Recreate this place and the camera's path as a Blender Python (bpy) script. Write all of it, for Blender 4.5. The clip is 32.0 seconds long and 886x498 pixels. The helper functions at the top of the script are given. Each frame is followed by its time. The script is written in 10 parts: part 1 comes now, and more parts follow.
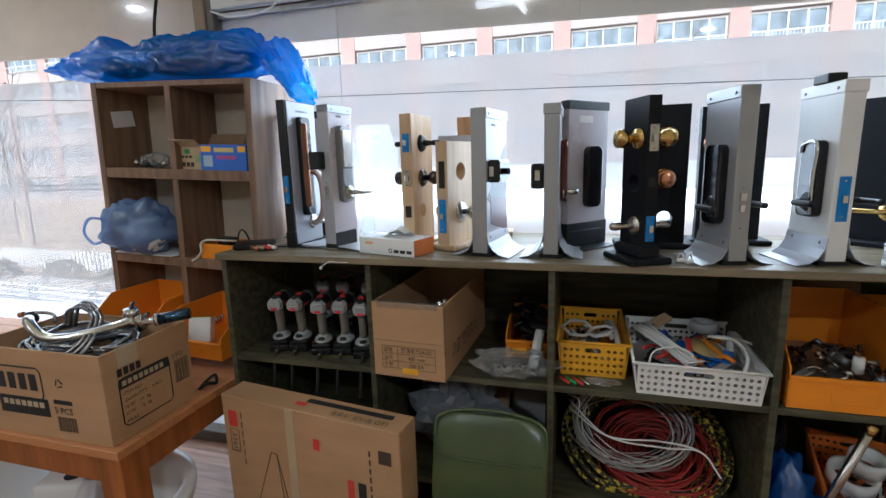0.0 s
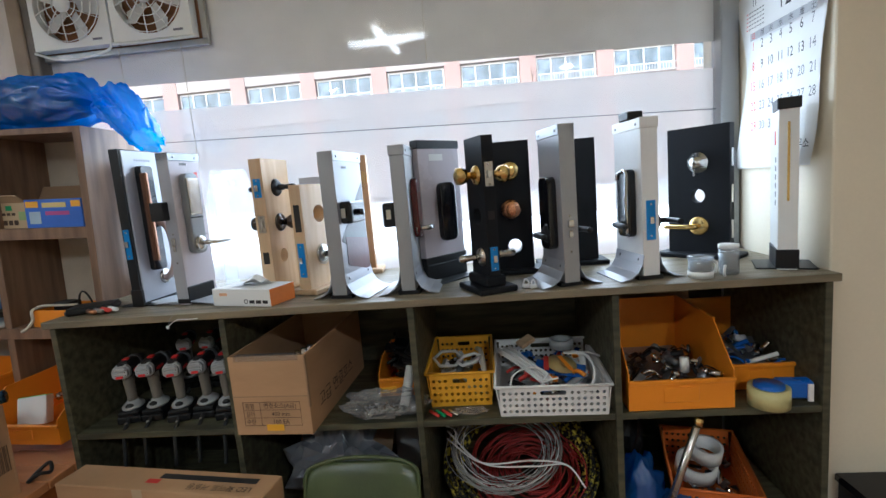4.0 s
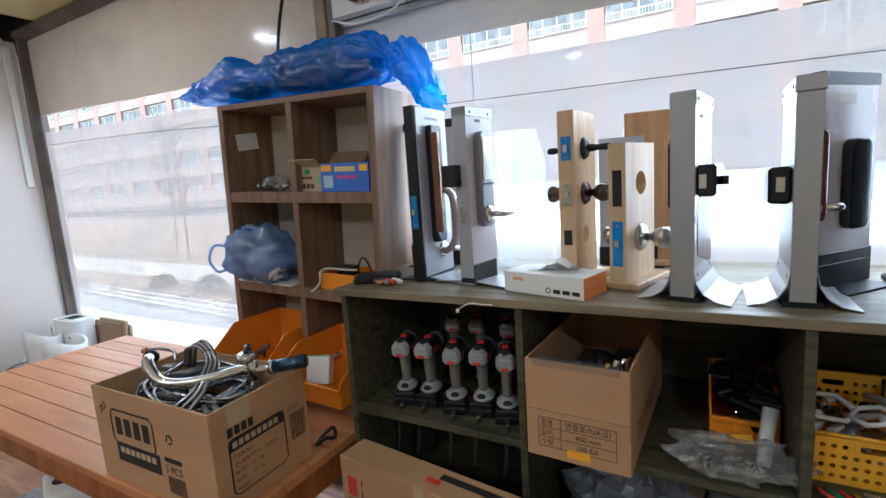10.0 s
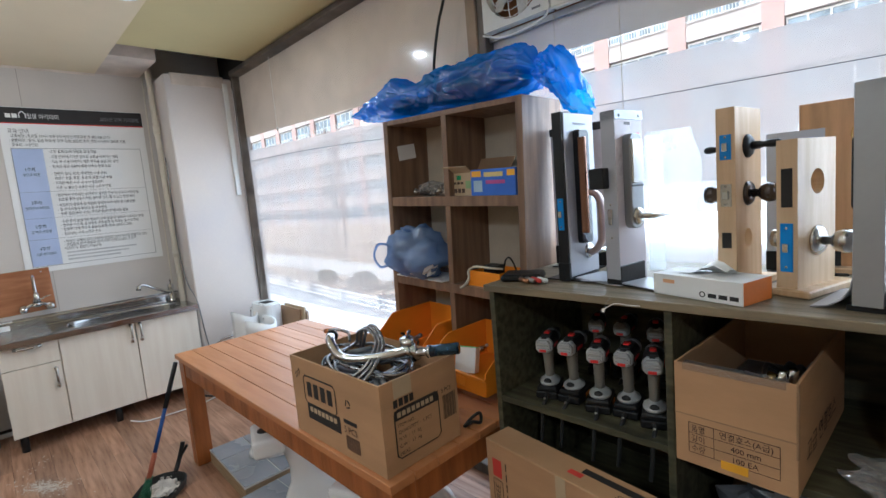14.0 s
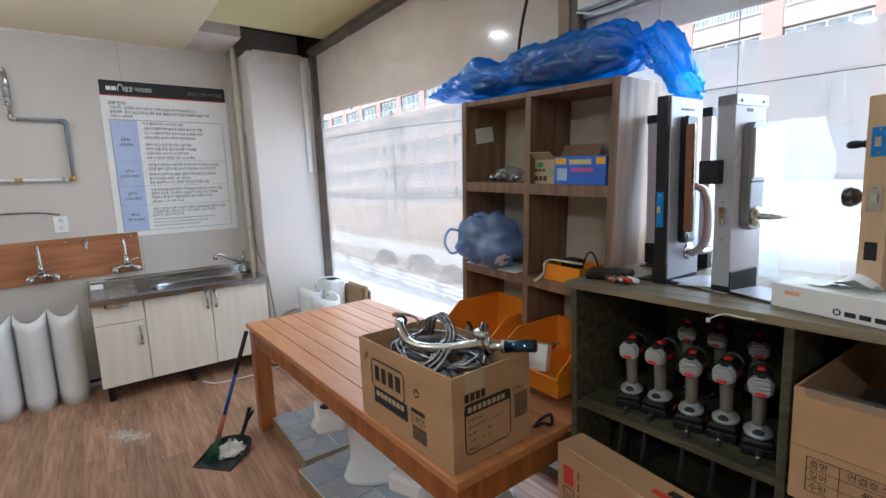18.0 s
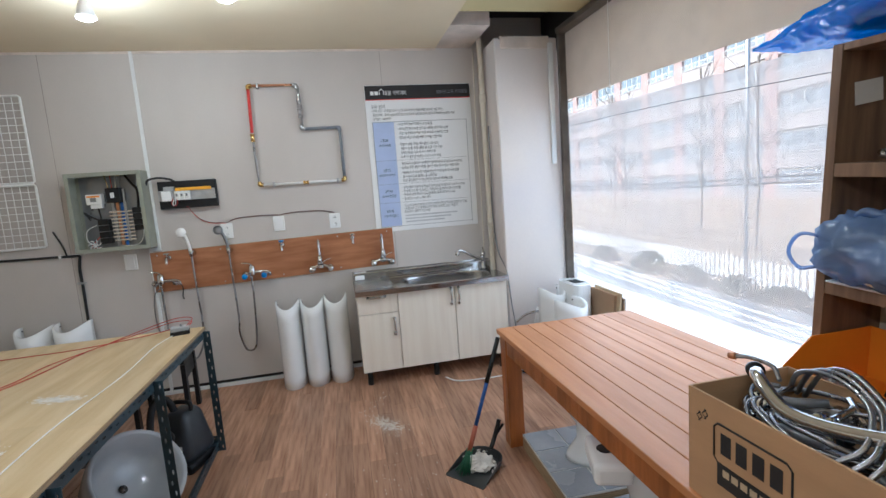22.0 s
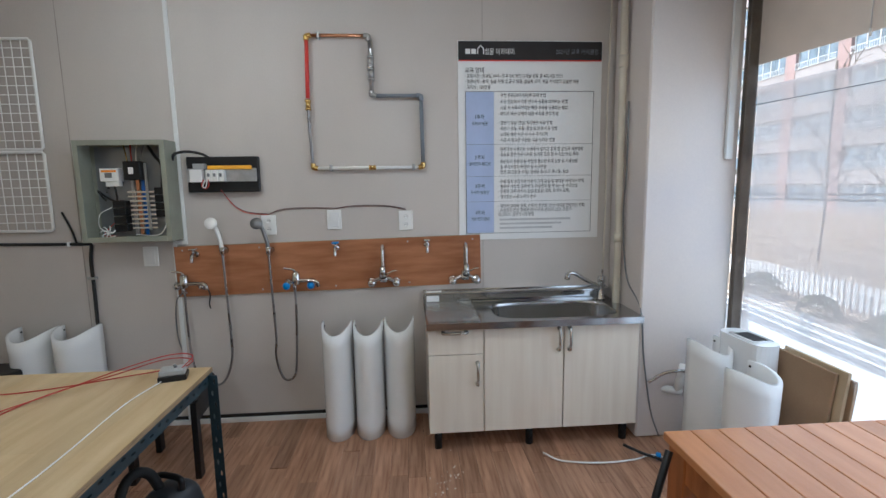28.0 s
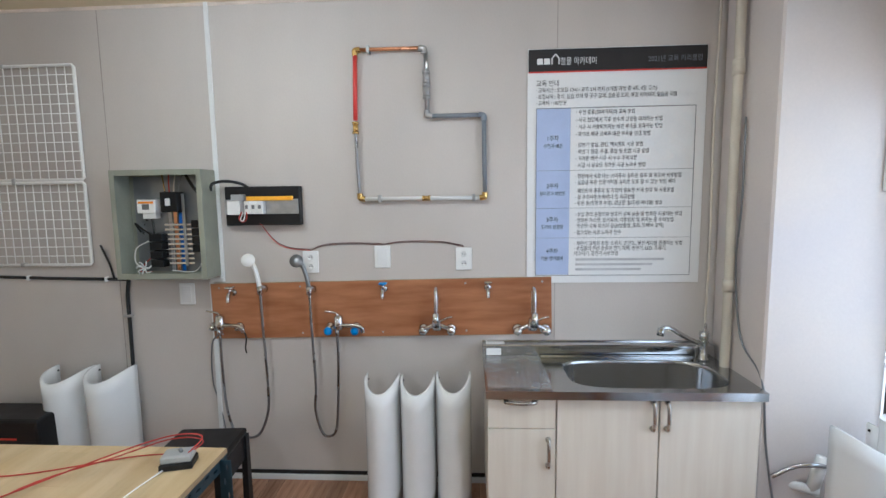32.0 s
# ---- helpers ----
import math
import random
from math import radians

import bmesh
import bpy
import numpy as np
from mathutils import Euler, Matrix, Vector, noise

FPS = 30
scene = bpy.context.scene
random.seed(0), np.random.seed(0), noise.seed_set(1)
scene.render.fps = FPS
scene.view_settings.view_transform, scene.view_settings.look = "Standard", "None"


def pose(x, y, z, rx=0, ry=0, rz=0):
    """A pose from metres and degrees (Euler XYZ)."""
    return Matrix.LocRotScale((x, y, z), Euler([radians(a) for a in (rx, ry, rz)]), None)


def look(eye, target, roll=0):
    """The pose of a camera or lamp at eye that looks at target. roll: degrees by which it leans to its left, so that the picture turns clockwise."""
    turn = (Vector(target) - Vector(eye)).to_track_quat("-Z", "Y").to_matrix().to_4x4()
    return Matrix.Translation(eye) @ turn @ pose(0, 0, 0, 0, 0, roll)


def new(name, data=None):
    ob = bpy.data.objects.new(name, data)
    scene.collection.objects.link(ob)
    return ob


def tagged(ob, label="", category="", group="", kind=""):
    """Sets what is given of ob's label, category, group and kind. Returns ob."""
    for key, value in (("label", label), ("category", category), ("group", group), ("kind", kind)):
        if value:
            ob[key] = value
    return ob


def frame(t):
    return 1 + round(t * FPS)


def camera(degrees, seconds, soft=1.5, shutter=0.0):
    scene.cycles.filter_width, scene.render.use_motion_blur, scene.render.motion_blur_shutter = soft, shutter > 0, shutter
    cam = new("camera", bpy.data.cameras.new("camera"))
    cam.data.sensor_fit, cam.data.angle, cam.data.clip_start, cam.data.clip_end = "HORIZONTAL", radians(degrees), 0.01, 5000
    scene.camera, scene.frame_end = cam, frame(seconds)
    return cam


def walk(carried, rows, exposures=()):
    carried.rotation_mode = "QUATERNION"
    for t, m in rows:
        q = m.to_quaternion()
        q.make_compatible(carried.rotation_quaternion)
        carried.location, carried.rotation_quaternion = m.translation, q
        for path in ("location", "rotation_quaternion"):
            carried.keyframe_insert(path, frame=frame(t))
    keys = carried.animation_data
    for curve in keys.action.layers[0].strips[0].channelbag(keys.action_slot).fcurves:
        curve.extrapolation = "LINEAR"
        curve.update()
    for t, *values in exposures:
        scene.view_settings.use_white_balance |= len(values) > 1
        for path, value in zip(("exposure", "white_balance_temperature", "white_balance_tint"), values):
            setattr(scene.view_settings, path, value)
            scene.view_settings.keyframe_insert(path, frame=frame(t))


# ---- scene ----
cam = camera(86.7, 32.0)
EXPOSURES = [(0, 0.74, 5300, 4), (3, 0.82, 5300, 4), (6, 0.88, 5300, 4), (8, 0.84, 5300, 4), (11, 0.78, 5300, 4), (14, 0.80, 5300, 4), (20, 0.80, 5300, 4), (21, 0.84, 5250, 4), (22, 0.90, 5200, 4), (22.5, 0.56, 5180, 4), (23, 0.42, 5180, 4), (25, 0.42, 5180, 4), (28, 0.58, 5200, 4), (30, 0.60, 5200, 4), (31, 0.70, 5180, 4), (32, 1.06, 5180, 4)]
PATH = [
    (0, (0.212, 0.077, 1.48), (-0.334, 1.966, 1.116), -1.7),
    (0.5, (0.33, 0.096, 1.485), (-0.097, 2.017, 1.13), -2.4),
    (1, (0.384, 0.1, 1.471), (0.019, 2.039, 1.144), -4.6),
    (1.5, (0.398, 0.088, 1.479), (0.082, 2.035, 1.151), -5.5),
    (2, (0.406, 0.082, 1.473), (0.125, 2.034, 1.141), -5.7),
    (2.5, (0.414, 0.108, 1.476), (0.171, 2.065, 1.142), -5.5),
    (3, (0.417, 0.118, 1.492), (0.211, 2.081, 1.169), -5.4),
    (3.5, (0.4, 0.105, 1.502), (0.222, 2.077, 1.22), -5.2),
    (5.5, (0.352, 0.123, 1.5), (0.152, 2.098, 1.253), -3.2),
    (6, (0.347, 0.146, 1.508), (0.219, 2.126, 1.252), -2.3),
    (6.5, (0.286, 0.204, 1.51), (0.291, 2.185, 1.239), -1.7),
    (7, (0.164, 0.225, 1.524), (0.196, 2.203, 1.229), -1.7),
    (7.5, (0.082, 0.252, 1.514), (0.062, 2.225, 1.186), -1.7),
    (8, (0.046, 0.298, 1.501), (-0.255, 2.252, 1.198), -3.3),
    (8.5, (0.04, 0.367, 1.491), (-0.532, 2.263, 1.21), -4.1),
    (9, (0.024, 0.398, 1.478), (-0.81, 2.193, 1.188), -4.3),
    (9.5, (-0.017, 0.396, 1.468), (-0.912, 2.162, 1.186), -3.7),
    (10, (-0.044, 0.365, 1.483), (-1.006, 2.096, 1.201), -3.9),
    (10.5, (-0.021, 0.355, 1.477), (-1.132, 1.995, 1.208), -3.9),
    (11, (-0.009, 0.332, 1.479), (-1.222, 1.901, 1.221), -3.7),
    (11.5, (-0.004, 0.315, 1.486), (-1.254, 1.857, 1.239), -3.3),
    (12, (-0.005, 0.307, 1.485), (-1.285, 1.824, 1.245), -3.3),
    (12.5, (0.005, 0.304, 1.485), (-1.294, 1.806, 1.249), -3.4),
    (13, (0.019, 0.298, 1.491), (-1.299, 1.784, 1.258), -4.1),
    (13.5, (0.008, 0.274, 1.493), (-1.357, 1.718, 1.265), -4.8),
    (14, (-0.008, 0.27, 1.491), (-1.433, 1.654, 1.263), -5.0),
    (14.5, (-0.006, 0.249, 1.506), (-1.517, 1.541, 1.287), -5.6),
    (16.5, (-0.027, 0.263, 1.498), (-1.59, 1.492, 1.272), -3.3),
    (17, (-0.052, 0.263, 1.489), (-1.619, 1.484, 1.253), -2.8),
    (17.5, (-0.093, 0.265, 1.478), (-1.667, 1.472, 1.22), -2.2),
    (18, (-0.114, 0.266, 1.495), (-1.692, 1.463, 1.221), -2.3),
    (18.5, (-0.089, 0.256, 1.495), (-1.675, 1.441, 1.213), -2.4),
    (19, (-0.057, 0.248, 1.5), (-1.663, 1.407, 1.219), -2.8),
    (19.5, (-0.039, 0.23, 1.5), (-1.677, 1.345, 1.227), -3.0),
    (20, (-0.093, 0.215, 1.5), (-1.763, 1.283, 1.233), -2.7),
    (20.5, (-0.253, 0.189, 1.511), (-1.941, 1.228, 1.247), -2.5),
    (21, (-0.365, 0.132, 1.504), (-2.084, 1.118, 1.237), -2.4),
    (21.5, (-0.488, 0.135, 1.5), (-2.342, 0.838, 1.236), -3.7),
    (22, (-0.607, 0.172, 1.512), (-2.547, 0.584, 1.256), -4.2),
    (22.5, (-0.704, 0.159, 1.514), (-2.66, 0.472, 1.238), -3.6),
    (23, (-0.825, 0.106, 1.527), (-2.788, 0.365, 1.246), -2.9),
    (23.5, (-0.913, 0.066, 1.526), (-2.879, 0.305, 1.247), -2.8),
    (24, (-0.993, 0.059, 1.534), (-2.96, 0.291, 1.254), -2.7),
    (24.5, (-1.122, 0.1, 1.541), (-3.094, 0.293, 1.273), -2.4),
    (25, (-1.245, 0.134, 1.531), (-3.225, 0.271, 1.281), -2.0),
    (25.5, (-1.352, 0.092, 1.532), (-3.332, 0.205, 1.277), -1.8),
    (27.5, (-1.607, 0.115, 1.522), (-3.58, 0.302, 1.254), -1.3),
    (28, (-1.686, 0.143, 1.526), (-3.663, 0.284, 1.257), -0.9),
    (28.5, (-1.741, 0.109, 1.55), (-3.723, 0.197, 1.294), -0.9),
    (29, (-1.737, 0.117, 1.55), (-3.723, 0.163, 1.317), -0.8),
    (29.5, (-1.7, 0.144, 1.531), (-3.688, 0.13, 1.318), -0.9),
    (30, (-1.711, 0.157, 1.544), (-3.699, 0.1, 1.332), -0.9),
    (30.5, (-1.816, 0.104, 1.548), (-3.804, 0.02, 1.348), -0.9),
    (31, (-1.901, 0.063, 1.568), (-3.889, -0.037, 1.372), -0.6),
    (31.5, (-2.006, 0.088, 1.592), (-3.992, -0.009, 1.378), -0.7),
    (32, (-2.13, 0.151, 1.64), (-4.116, 0.041, 1.425), -0.8),
]
walk(cam, [(t, look(eye, target, roll)) for t, eye, target, roll in PATH], EXPOSURES)

# world, sun and lamps
world = bpy.data.worlds.new("world")
scene.world = world
world.use_nodes = True
wn, wl = world.node_tree.nodes, world.node_tree.links
sky = wn.new("ShaderNodeTexSky")
sky.sky_type, sky.sun_disc = "NISHITA", False
sky.sun_elevation, sky.sun_rotation = radians(44), radians(200)
sky.air_density, sky.dust_density = 1.5, 4.0
wn["Background"].inputs["Strength"].default_value = 0.15
wl.new(sky.outputs["Color"], wn["Background"].inputs["Color"])


def lamp(name, kind, energy, m, colour=(1, 1, 1), **values):
    data = bpy.data.lights.new(name, kind)
    data.energy, data.color = energy, colour
    for key, value in values.items():
        setattr(data, key, value)
    ob = new(name, data)
    ob.matrix_world = m
    return ob


# the sun stands behind this building and lights the facades across the road
lamp("sun", "SUN", 4.4, look((-3, -6, 6.5), (0, 0, 0)), (1.0, 0.95, 0.88), angle=radians(0.6))
# daylight that enters by the two shop windows
lamp("window_light", "AREA", 14, look((-2.85, 2.03, 1.10), (-2.85, 0, 0.9)), (0.90, 0.95, 1.0), shape="RECTANGLE", size=2.6, size_y=1.9)
lamp("window_light", "AREA", 16, look((0.0, 2.03, 1.60), (0.0, 0, 1.3)), (0.90, 0.95, 1.0), shape="RECTANGLE", size=2.5, size_y=0.7)

# ---- materials ----
def mat(name, colour, rough=0.5, metal=0.0, vary=0.12, scale=6.0, bump=0.05, fine=90.0, stretch=(1, 1, 1), second=None, spec=0.5, mixrange=(0.35, 0.65), obj_random=0.0):
    """Base colour with coarse and fine noise, roughness that varies, and fine relief."""
    m = bpy.data.materials.new(name)
    m.use_nodes = True
    n, l = m.node_tree.nodes, m.node_tree.links
    b = n["Principled BSDF"]
    co = n.new("ShaderNodeTexCoord")
    mp = n.new("ShaderNodeMapping")
    mp.inputs["Scale"].default_value = stretch
    l.new(co.outputs["Object"], mp.inputs["Vector"])
    n1, n2 = n.new("ShaderNodeTexNoise"), n.new("ShaderNodeTexNoise")
    n1.inputs["Scale"].default_value, n1.inputs["Detail"].default_value = scale, 5.0
    n2.inputs["Scale"].default_value, n2.inputs["Detail"].default_value = fine, 3.0
    l.new(mp.outputs["Vector"], n1.inputs["Vector"])
    l.new(mp.outputs["Vector"], n2.inputs["Vector"])
    ramp = n.new("ShaderNodeMapRange")
    ramp.inputs["From Min"].default_value, ramp.inputs["From Max"].default_value = mixrange
    l.new(n1.outputs["Fac"], ramp.inputs["Value"])
    mix = n.new("ShaderNodeMix")
    mix.data_type = "RGBA"
    c2 = second or tuple(max(0.0, c * (1 - 2 * vary)) for c in colour)
    mix.inputs["A"].default_value, mix.inputs["B"].default_value = (*colour, 1), (*c2, 1)
    l.new(ramp.outputs["Result"], mix.inputs["Factor"])
    hsv = n.new("ShaderNodeHueSaturation")
    l.new(mix.outputs["Result"], hsv.inputs["Color"])
    vr = n.new("ShaderNodeMapRange")
    vr.inputs["To Min"].default_value, vr.inputs["To Max"].default_value = 1 - vary * 0.6, 1 + vary * 0.6
    l.new(n2.outputs["Fac"], vr.inputs["Value"])
    if obj_random:
        info, om, mul = n.new("ShaderNodeObjectInfo"), n.new("ShaderNodeMapRange"), n.new("ShaderNodeMath")
        om.inputs["To Min"].default_value, om.inputs["To Max"].default_value = 1 - obj_random, 1 + obj_random
        geo, both, part_of = n.new("ShaderNodeNewGeometry"), n.new("ShaderNodeMath"), n.new("ShaderNodeMath")
        both.operation, part_of.operation = "ADD", "FRACT"
        l.new(info.outputs["Random"], both.inputs[0])
        l.new(geo.outputs["Random Per Island"], both.inputs[1])
        l.new(both.outputs["Value"], part_of.inputs[0])
        l.new(part_of.outputs["Value"], om.inputs["Value"])
        mul.operation = "MULTIPLY"
        l.new(om.outputs["Result"], mul.inputs[0])
        l.new(vr.outputs["Result"], mul.inputs[1])
        l.new(mul.outputs["Value"], hsv.inputs["Value"])
    else:
        l.new(vr.outputs["Result"], hsv.inputs["Value"])
    l.new(hsv.outputs["Color"], b.inputs["Base Color"])
    rr = n.new("ShaderNodeMapRange")
    rr.inputs["To Min"].default_value, rr.inputs["To Max"].default_value = max(0.01, rough - min(0.12, rough * 0.5)), min(1.0, rough + min(0.12, rough * 0.5))
    l.new(n1.outputs["Fac"], rr.inputs["Value"])
    l.new(rr.outputs["Result"], b.inputs["Roughness"])
    b.inputs["Metallic"].default_value = metal
    b.inputs["Specular IOR Level"].default_value = spec
    if bump:
        bp = n.new("ShaderNodeBump")
        bp.inputs["Strength"].default_value, bp.inputs["Distance"].default_value = bump, 0.01
        l.new(n2.outputs["Fac"], bp.inputs["Height"])
        l.new(bp.outputs["Normal"], b.inputs["Normal"])
    return m


def sheer(name, colour, clear, rough=0.3, gloss=0.1, wrinkle=0.0, back=0.4):
    """Thin plastic or frosted film: part clear, part milky, a little gloss."""
    m = bpy.data.materials.new(name)
    m.use_nodes = True
    n, l = m.node_tree.nodes, m.node_tree.links
    n.remove(n["Principled BSDF"])
    tr, tl, df, gl = (n.new("ShaderNodeBsdf" + k) for k in ("Transparent", "Translucent", "Diffuse", "Glossy"))
    tr.inputs["Color"].default_value = (*[min(1, 0.35 + 0.65 * c) for c in colour], 1)
    for s in (tl, df):
        s.inputs["Color"].default_value = (*colour, 1)
    gl.inputs["Roughness"].default_value = rough
    m1, m2, m3 = (n.new("ShaderNodeMixShader") for _ in range(3))
    m1.inputs["Fac"].default_value = back
    l.new(tl.outputs[0], m1.inputs[1])
    l.new(df.outputs[0], m1.inputs[2])
    no = n.new("ShaderNodeTexNoise")
    no.inputs["Scale"].default_value, no.inputs["Detail"].default_value = 3.5, 6.0
    co = n.new("ShaderNodeTexCoord")
    l.new(co.outputs["Object"], no.inputs["Vector"])
    mr = n.new("ShaderNodeMapRange")
    mr.inputs["From Min"].default_value, mr.inputs["From Max"].default_value = 0.3, 0.7
    mr.inputs["To Min"].default_value, mr.inputs["To Max"].default_value = max(0, clear - 0.1), min(1, clear + 0.1)
    l.new(no.outputs["Fac"], mr.inputs["Value"])
    l.new(mr.outputs["Result"], m2.inputs["Fac"])
    l.new(m1.outputs[0], m2.inputs[1])
    l.new(tr.outputs[0], m2.inputs[2])
    m3.inputs["Fac"].default_value = gloss
    l.new(m2.outputs[0], m3.inputs[1])
    l.new(gl.outputs[0], m3.inputs[2])
    if wrinkle:
        wv, bp = n.new("ShaderNodeTexNoise"), n.new("ShaderNodeBump")
        wv.inputs["Scale"].default_value, wv.inputs["Detail"].default_value = 22.0, 4.0
        l.new(co.outputs["Object"], wv.inputs["Vector"])
        bp.inputs["Strength"].default_value, bp.inputs["Distance"].default_value = wrinkle, 0.02
        l.new(wv.outputs["Fac"], bp.inputs["Height"])
        for s in (tl, df, gl):
            l.new(bp.outputs["Normal"], s.inputs["Normal"])
    l.new(m3.outputs[0], n["Material Output"].inputs["Surface"])
    return m


def glow(name, colour, strength):
    m = mat(name, colour, 0.4)
    b = m.node_tree.nodes["Principled BSDF"]
    b.inputs["Emission Color"].default_value, b.inputs["Emission Strength"].default_value = (*colour, 1), strength
    return m


M_WALL = mat("wall_paper", (0.565, 0.522, 0.482), 0.7, vary=0.06, scale=1.3, bump=0.07, fine=130, stretch=(1, 1, 0.5))
M_CREAM = mat("cream_wall", (0.78, 0.70, 0.54), 0.65, vary=0.05, scale=1.0, bump=0.05)
M_PILLAR = mat("pillar_white", (0.61, 0.565, 0.55), 0.7, vary=0.07, scale=1.6, bump=0.05, second=(0.66, 0.60, 0.55))
M_CEIL = mat("ceiling_cream", (0.74, 0.64, 0.45), 0.8, vary=0.04, scale=1.2)
M_CEILY = mat("ceiling_yellow", (0.62, 0.54, 0.28), 0.7, vary=0.05, scale=1.0)
M_PATCH = mat("plaster_patch", (0.72, 0.63, 0.55), 0.85, vary=0.12, scale=5)
M_WHITE = mat("white_paint", (0.8, 0.8, 0.79), 0.45, vary=0.04)
M_WPLASTIC = mat("white_plastic", (0.82, 0.82, 0.80), 0.35, vary=0.03, bump=0.01)
M_CERAMIC = mat("white_ceramic", (0.83, 0.84, 0.84), 0.16, vary=0.025, scale=3, bump=0.0)
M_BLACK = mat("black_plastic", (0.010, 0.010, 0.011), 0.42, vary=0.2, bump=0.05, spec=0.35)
M_GLOSSBLACK = mat("gloss_black", (0.008, 0.008, 0.010), 0.12, vary=0.1, bump=0.0)
M_BLACKBOARD = mat("black_board", (0.009, 0.010, 0.013), 0.6, vary=0.15, scale=3, bump=0.02, spec=0.2)
M_RUBBER = mat("rubber", (0.018, 0.018, 0.018), 0.75)
M_CHROME = mat("chrome", (0.66, 0.67, 0.68), 0.10, 1.0, vary=0.04, bump=0.0)
M_STEEL = mat("polished_steel", (0.60, 0.605, 0.61), 0.15, 1.0, vary=0.03, scale=4, bump=0.0)
M_HOSE = mat("ribbed_hose", (0.34, 0.34, 0.35), 0.28, 1.0, vary=0.05, scale=6, bump=0.0)
M_ALU = mat("aluminium", (0.38, 0.39, 0.40), 0.45, 0.55, vary=0.05, scale=3, bump=0.02)
M_NICKEL = mat("satin_nickel", (0.56, 0.55, 0.52), 0.26, 1.0, vary=0.05, bump=0.0)
M_BRASS = mat("brass", (0.75, 0.53, 0.20), 0.2, 1.0, vary=0.06, bump=0.0)
M_COPPER = mat("copper", (0.72, 0.36, 0.20), 0.28, 1.0, vary=0.08)
M_ROSE = mat("rose_bronze", (0.34, 0.19, 0.13), 0.2, 0.9, vary=0.08, bump=0.0)
M_BRONZE = mat("dark_bronze", (0.10, 0.085, 0.08), 0.25, 0.9, vary=0.1, bump=0.0)
M_GALV = mat("galvanised", (0.50, 0.51, 0.52), 0.35, 0.9, vary=0.1, scale=20)
M_GREYPIPE = mat("grey_pvc", (0.20, 0.22, 0.25), 0.45, vary=0.06)
M_RED = mat("red_pipe", (0.62, 0.05, 0.04), 0.35, vary=0.08)
M_REDWIRE = mat("red_wire", (0.42, 0.030, 0.022), 0.4, vary=0.05)
M_CLEARHOSE = mat("milky_hose", (0.75, 0.75, 0.73), 0.3, vary=0.04)
# green stain, darker than the top: some cubbyhole shade is in this colour
M_GREENWOOD = mat("green_stained_wood_shaded", (0.098, 0.092, 0.050), 0.55, vary=0.25, scale=3.0, bump=0.18, fine=60, stretch=(2, 14, 14), second=(0.036, 0.035, 0.020))
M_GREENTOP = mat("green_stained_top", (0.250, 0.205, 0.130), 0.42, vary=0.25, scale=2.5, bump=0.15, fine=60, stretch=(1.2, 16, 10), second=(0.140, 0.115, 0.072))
M_CASEWOOD = mat("walnut_veneer", (0.270, 0.165, 0.100), 0.5, vary=0.2, scale=2.2, bump=0.08, stretch=(12, 12, 1.2), second=(0.155, 0.092, 0.055))
M_CASEBACK = mat("pale_backing", (0.60, 0.53, 0.42), 0.7, vary=0.08)
M_PINE = mat("pine", (0.60, 0.43, 0.26), 0.45, vary=0.16, scale=2.5, bump=0.06, stretch=(14, 14, 1.1), second=(0.49, 0.325, 0.175))
M_OAKP = mat("red_oak", (0.50, 0.28, 0.13), 0.45, vary=0.16, scale=2.5, bump=0.06, stretch=(14, 14, 1.1))
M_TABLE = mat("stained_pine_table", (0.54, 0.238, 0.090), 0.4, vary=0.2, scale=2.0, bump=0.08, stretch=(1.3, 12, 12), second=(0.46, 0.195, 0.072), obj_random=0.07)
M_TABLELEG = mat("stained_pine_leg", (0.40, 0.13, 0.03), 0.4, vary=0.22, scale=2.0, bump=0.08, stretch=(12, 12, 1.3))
M_PLY = mat("birch_ply", (0.60, 0.475, 0.285), 0.4, vary=0.12, scale=2.2, bump=0.05, stretch=(1.0, 7, 7), second=(0.50, 0.37, 0.195), obj_random=0.07)
M_PLYEDGE = mat("ply_edge", (0.42, 0.30, 0.17), 0.7, vary=0.25, scale=8, stretch=(1, 1, 40))
M_PLYRED = mat("red_ply", (0.43, 0.19, 0.085), 0.45, vary=0.2, scale=2.4, bump=0.08, stretch=(12, 1.5, 10), second=(0.30, 0.115, 0.045))
M_CARD = mat("cardboard", (0.49, 0.295, 0.150), 0.8, vary=0.07, scale=3, bump=0.05, fine=45, stretch=(1, 1, 4))
M_CARDIN = mat("cardboard_inside", (0.34, 0.22, 0.125), 0.85, vary=0.1, scale=3)
M_CARDPALE = mat("cardboard_pale", (0.52, 0.40, 0.25), 0.8, vary=0.07, scale=3)
M_INK = mat("printing_ink", (0.022, 0.020, 0.020), 0.7, vary=0.05)
M_INKGREY = mat("grey_ink", (0.20, 0.20, 0.22), 0.7, vary=0.05)
M_INKRED = mat("red_ink", (0.62, 0.05, 0.035), 0.6, vary=0.05)
M_INKBROWN = mat("brown_ink", (0.07, 0.042, 0.03), 0.75, vary=0.05)
M_PAPER = mat("paper", (0.80, 0.80, 0.79), 0.75, vary=0.03, scale=2)
M_PAPERBLUE = mat("pale_blue_print", (0.44, 0.52, 0.74), 0.75, vary=0.03)
M_ORANGE = mat("orange_plastic", (0.90, 0.30, 0.012), 0.35, vary=0.05, scale=4, bump=0.02)
M_YELLOW = mat("yellow_plastic", (0.90, 0.46, 0.025), 0.38, vary=0.05, bump=0.02)
M_BLUEP = mat("blue_plastic", (0.02, 0.13, 0.52), 0.3, vary=0.08)
M_BLUESTICK = mat("blue_sticker", (0.01, 0.22, 0.62), 0.4, vary=0.05)
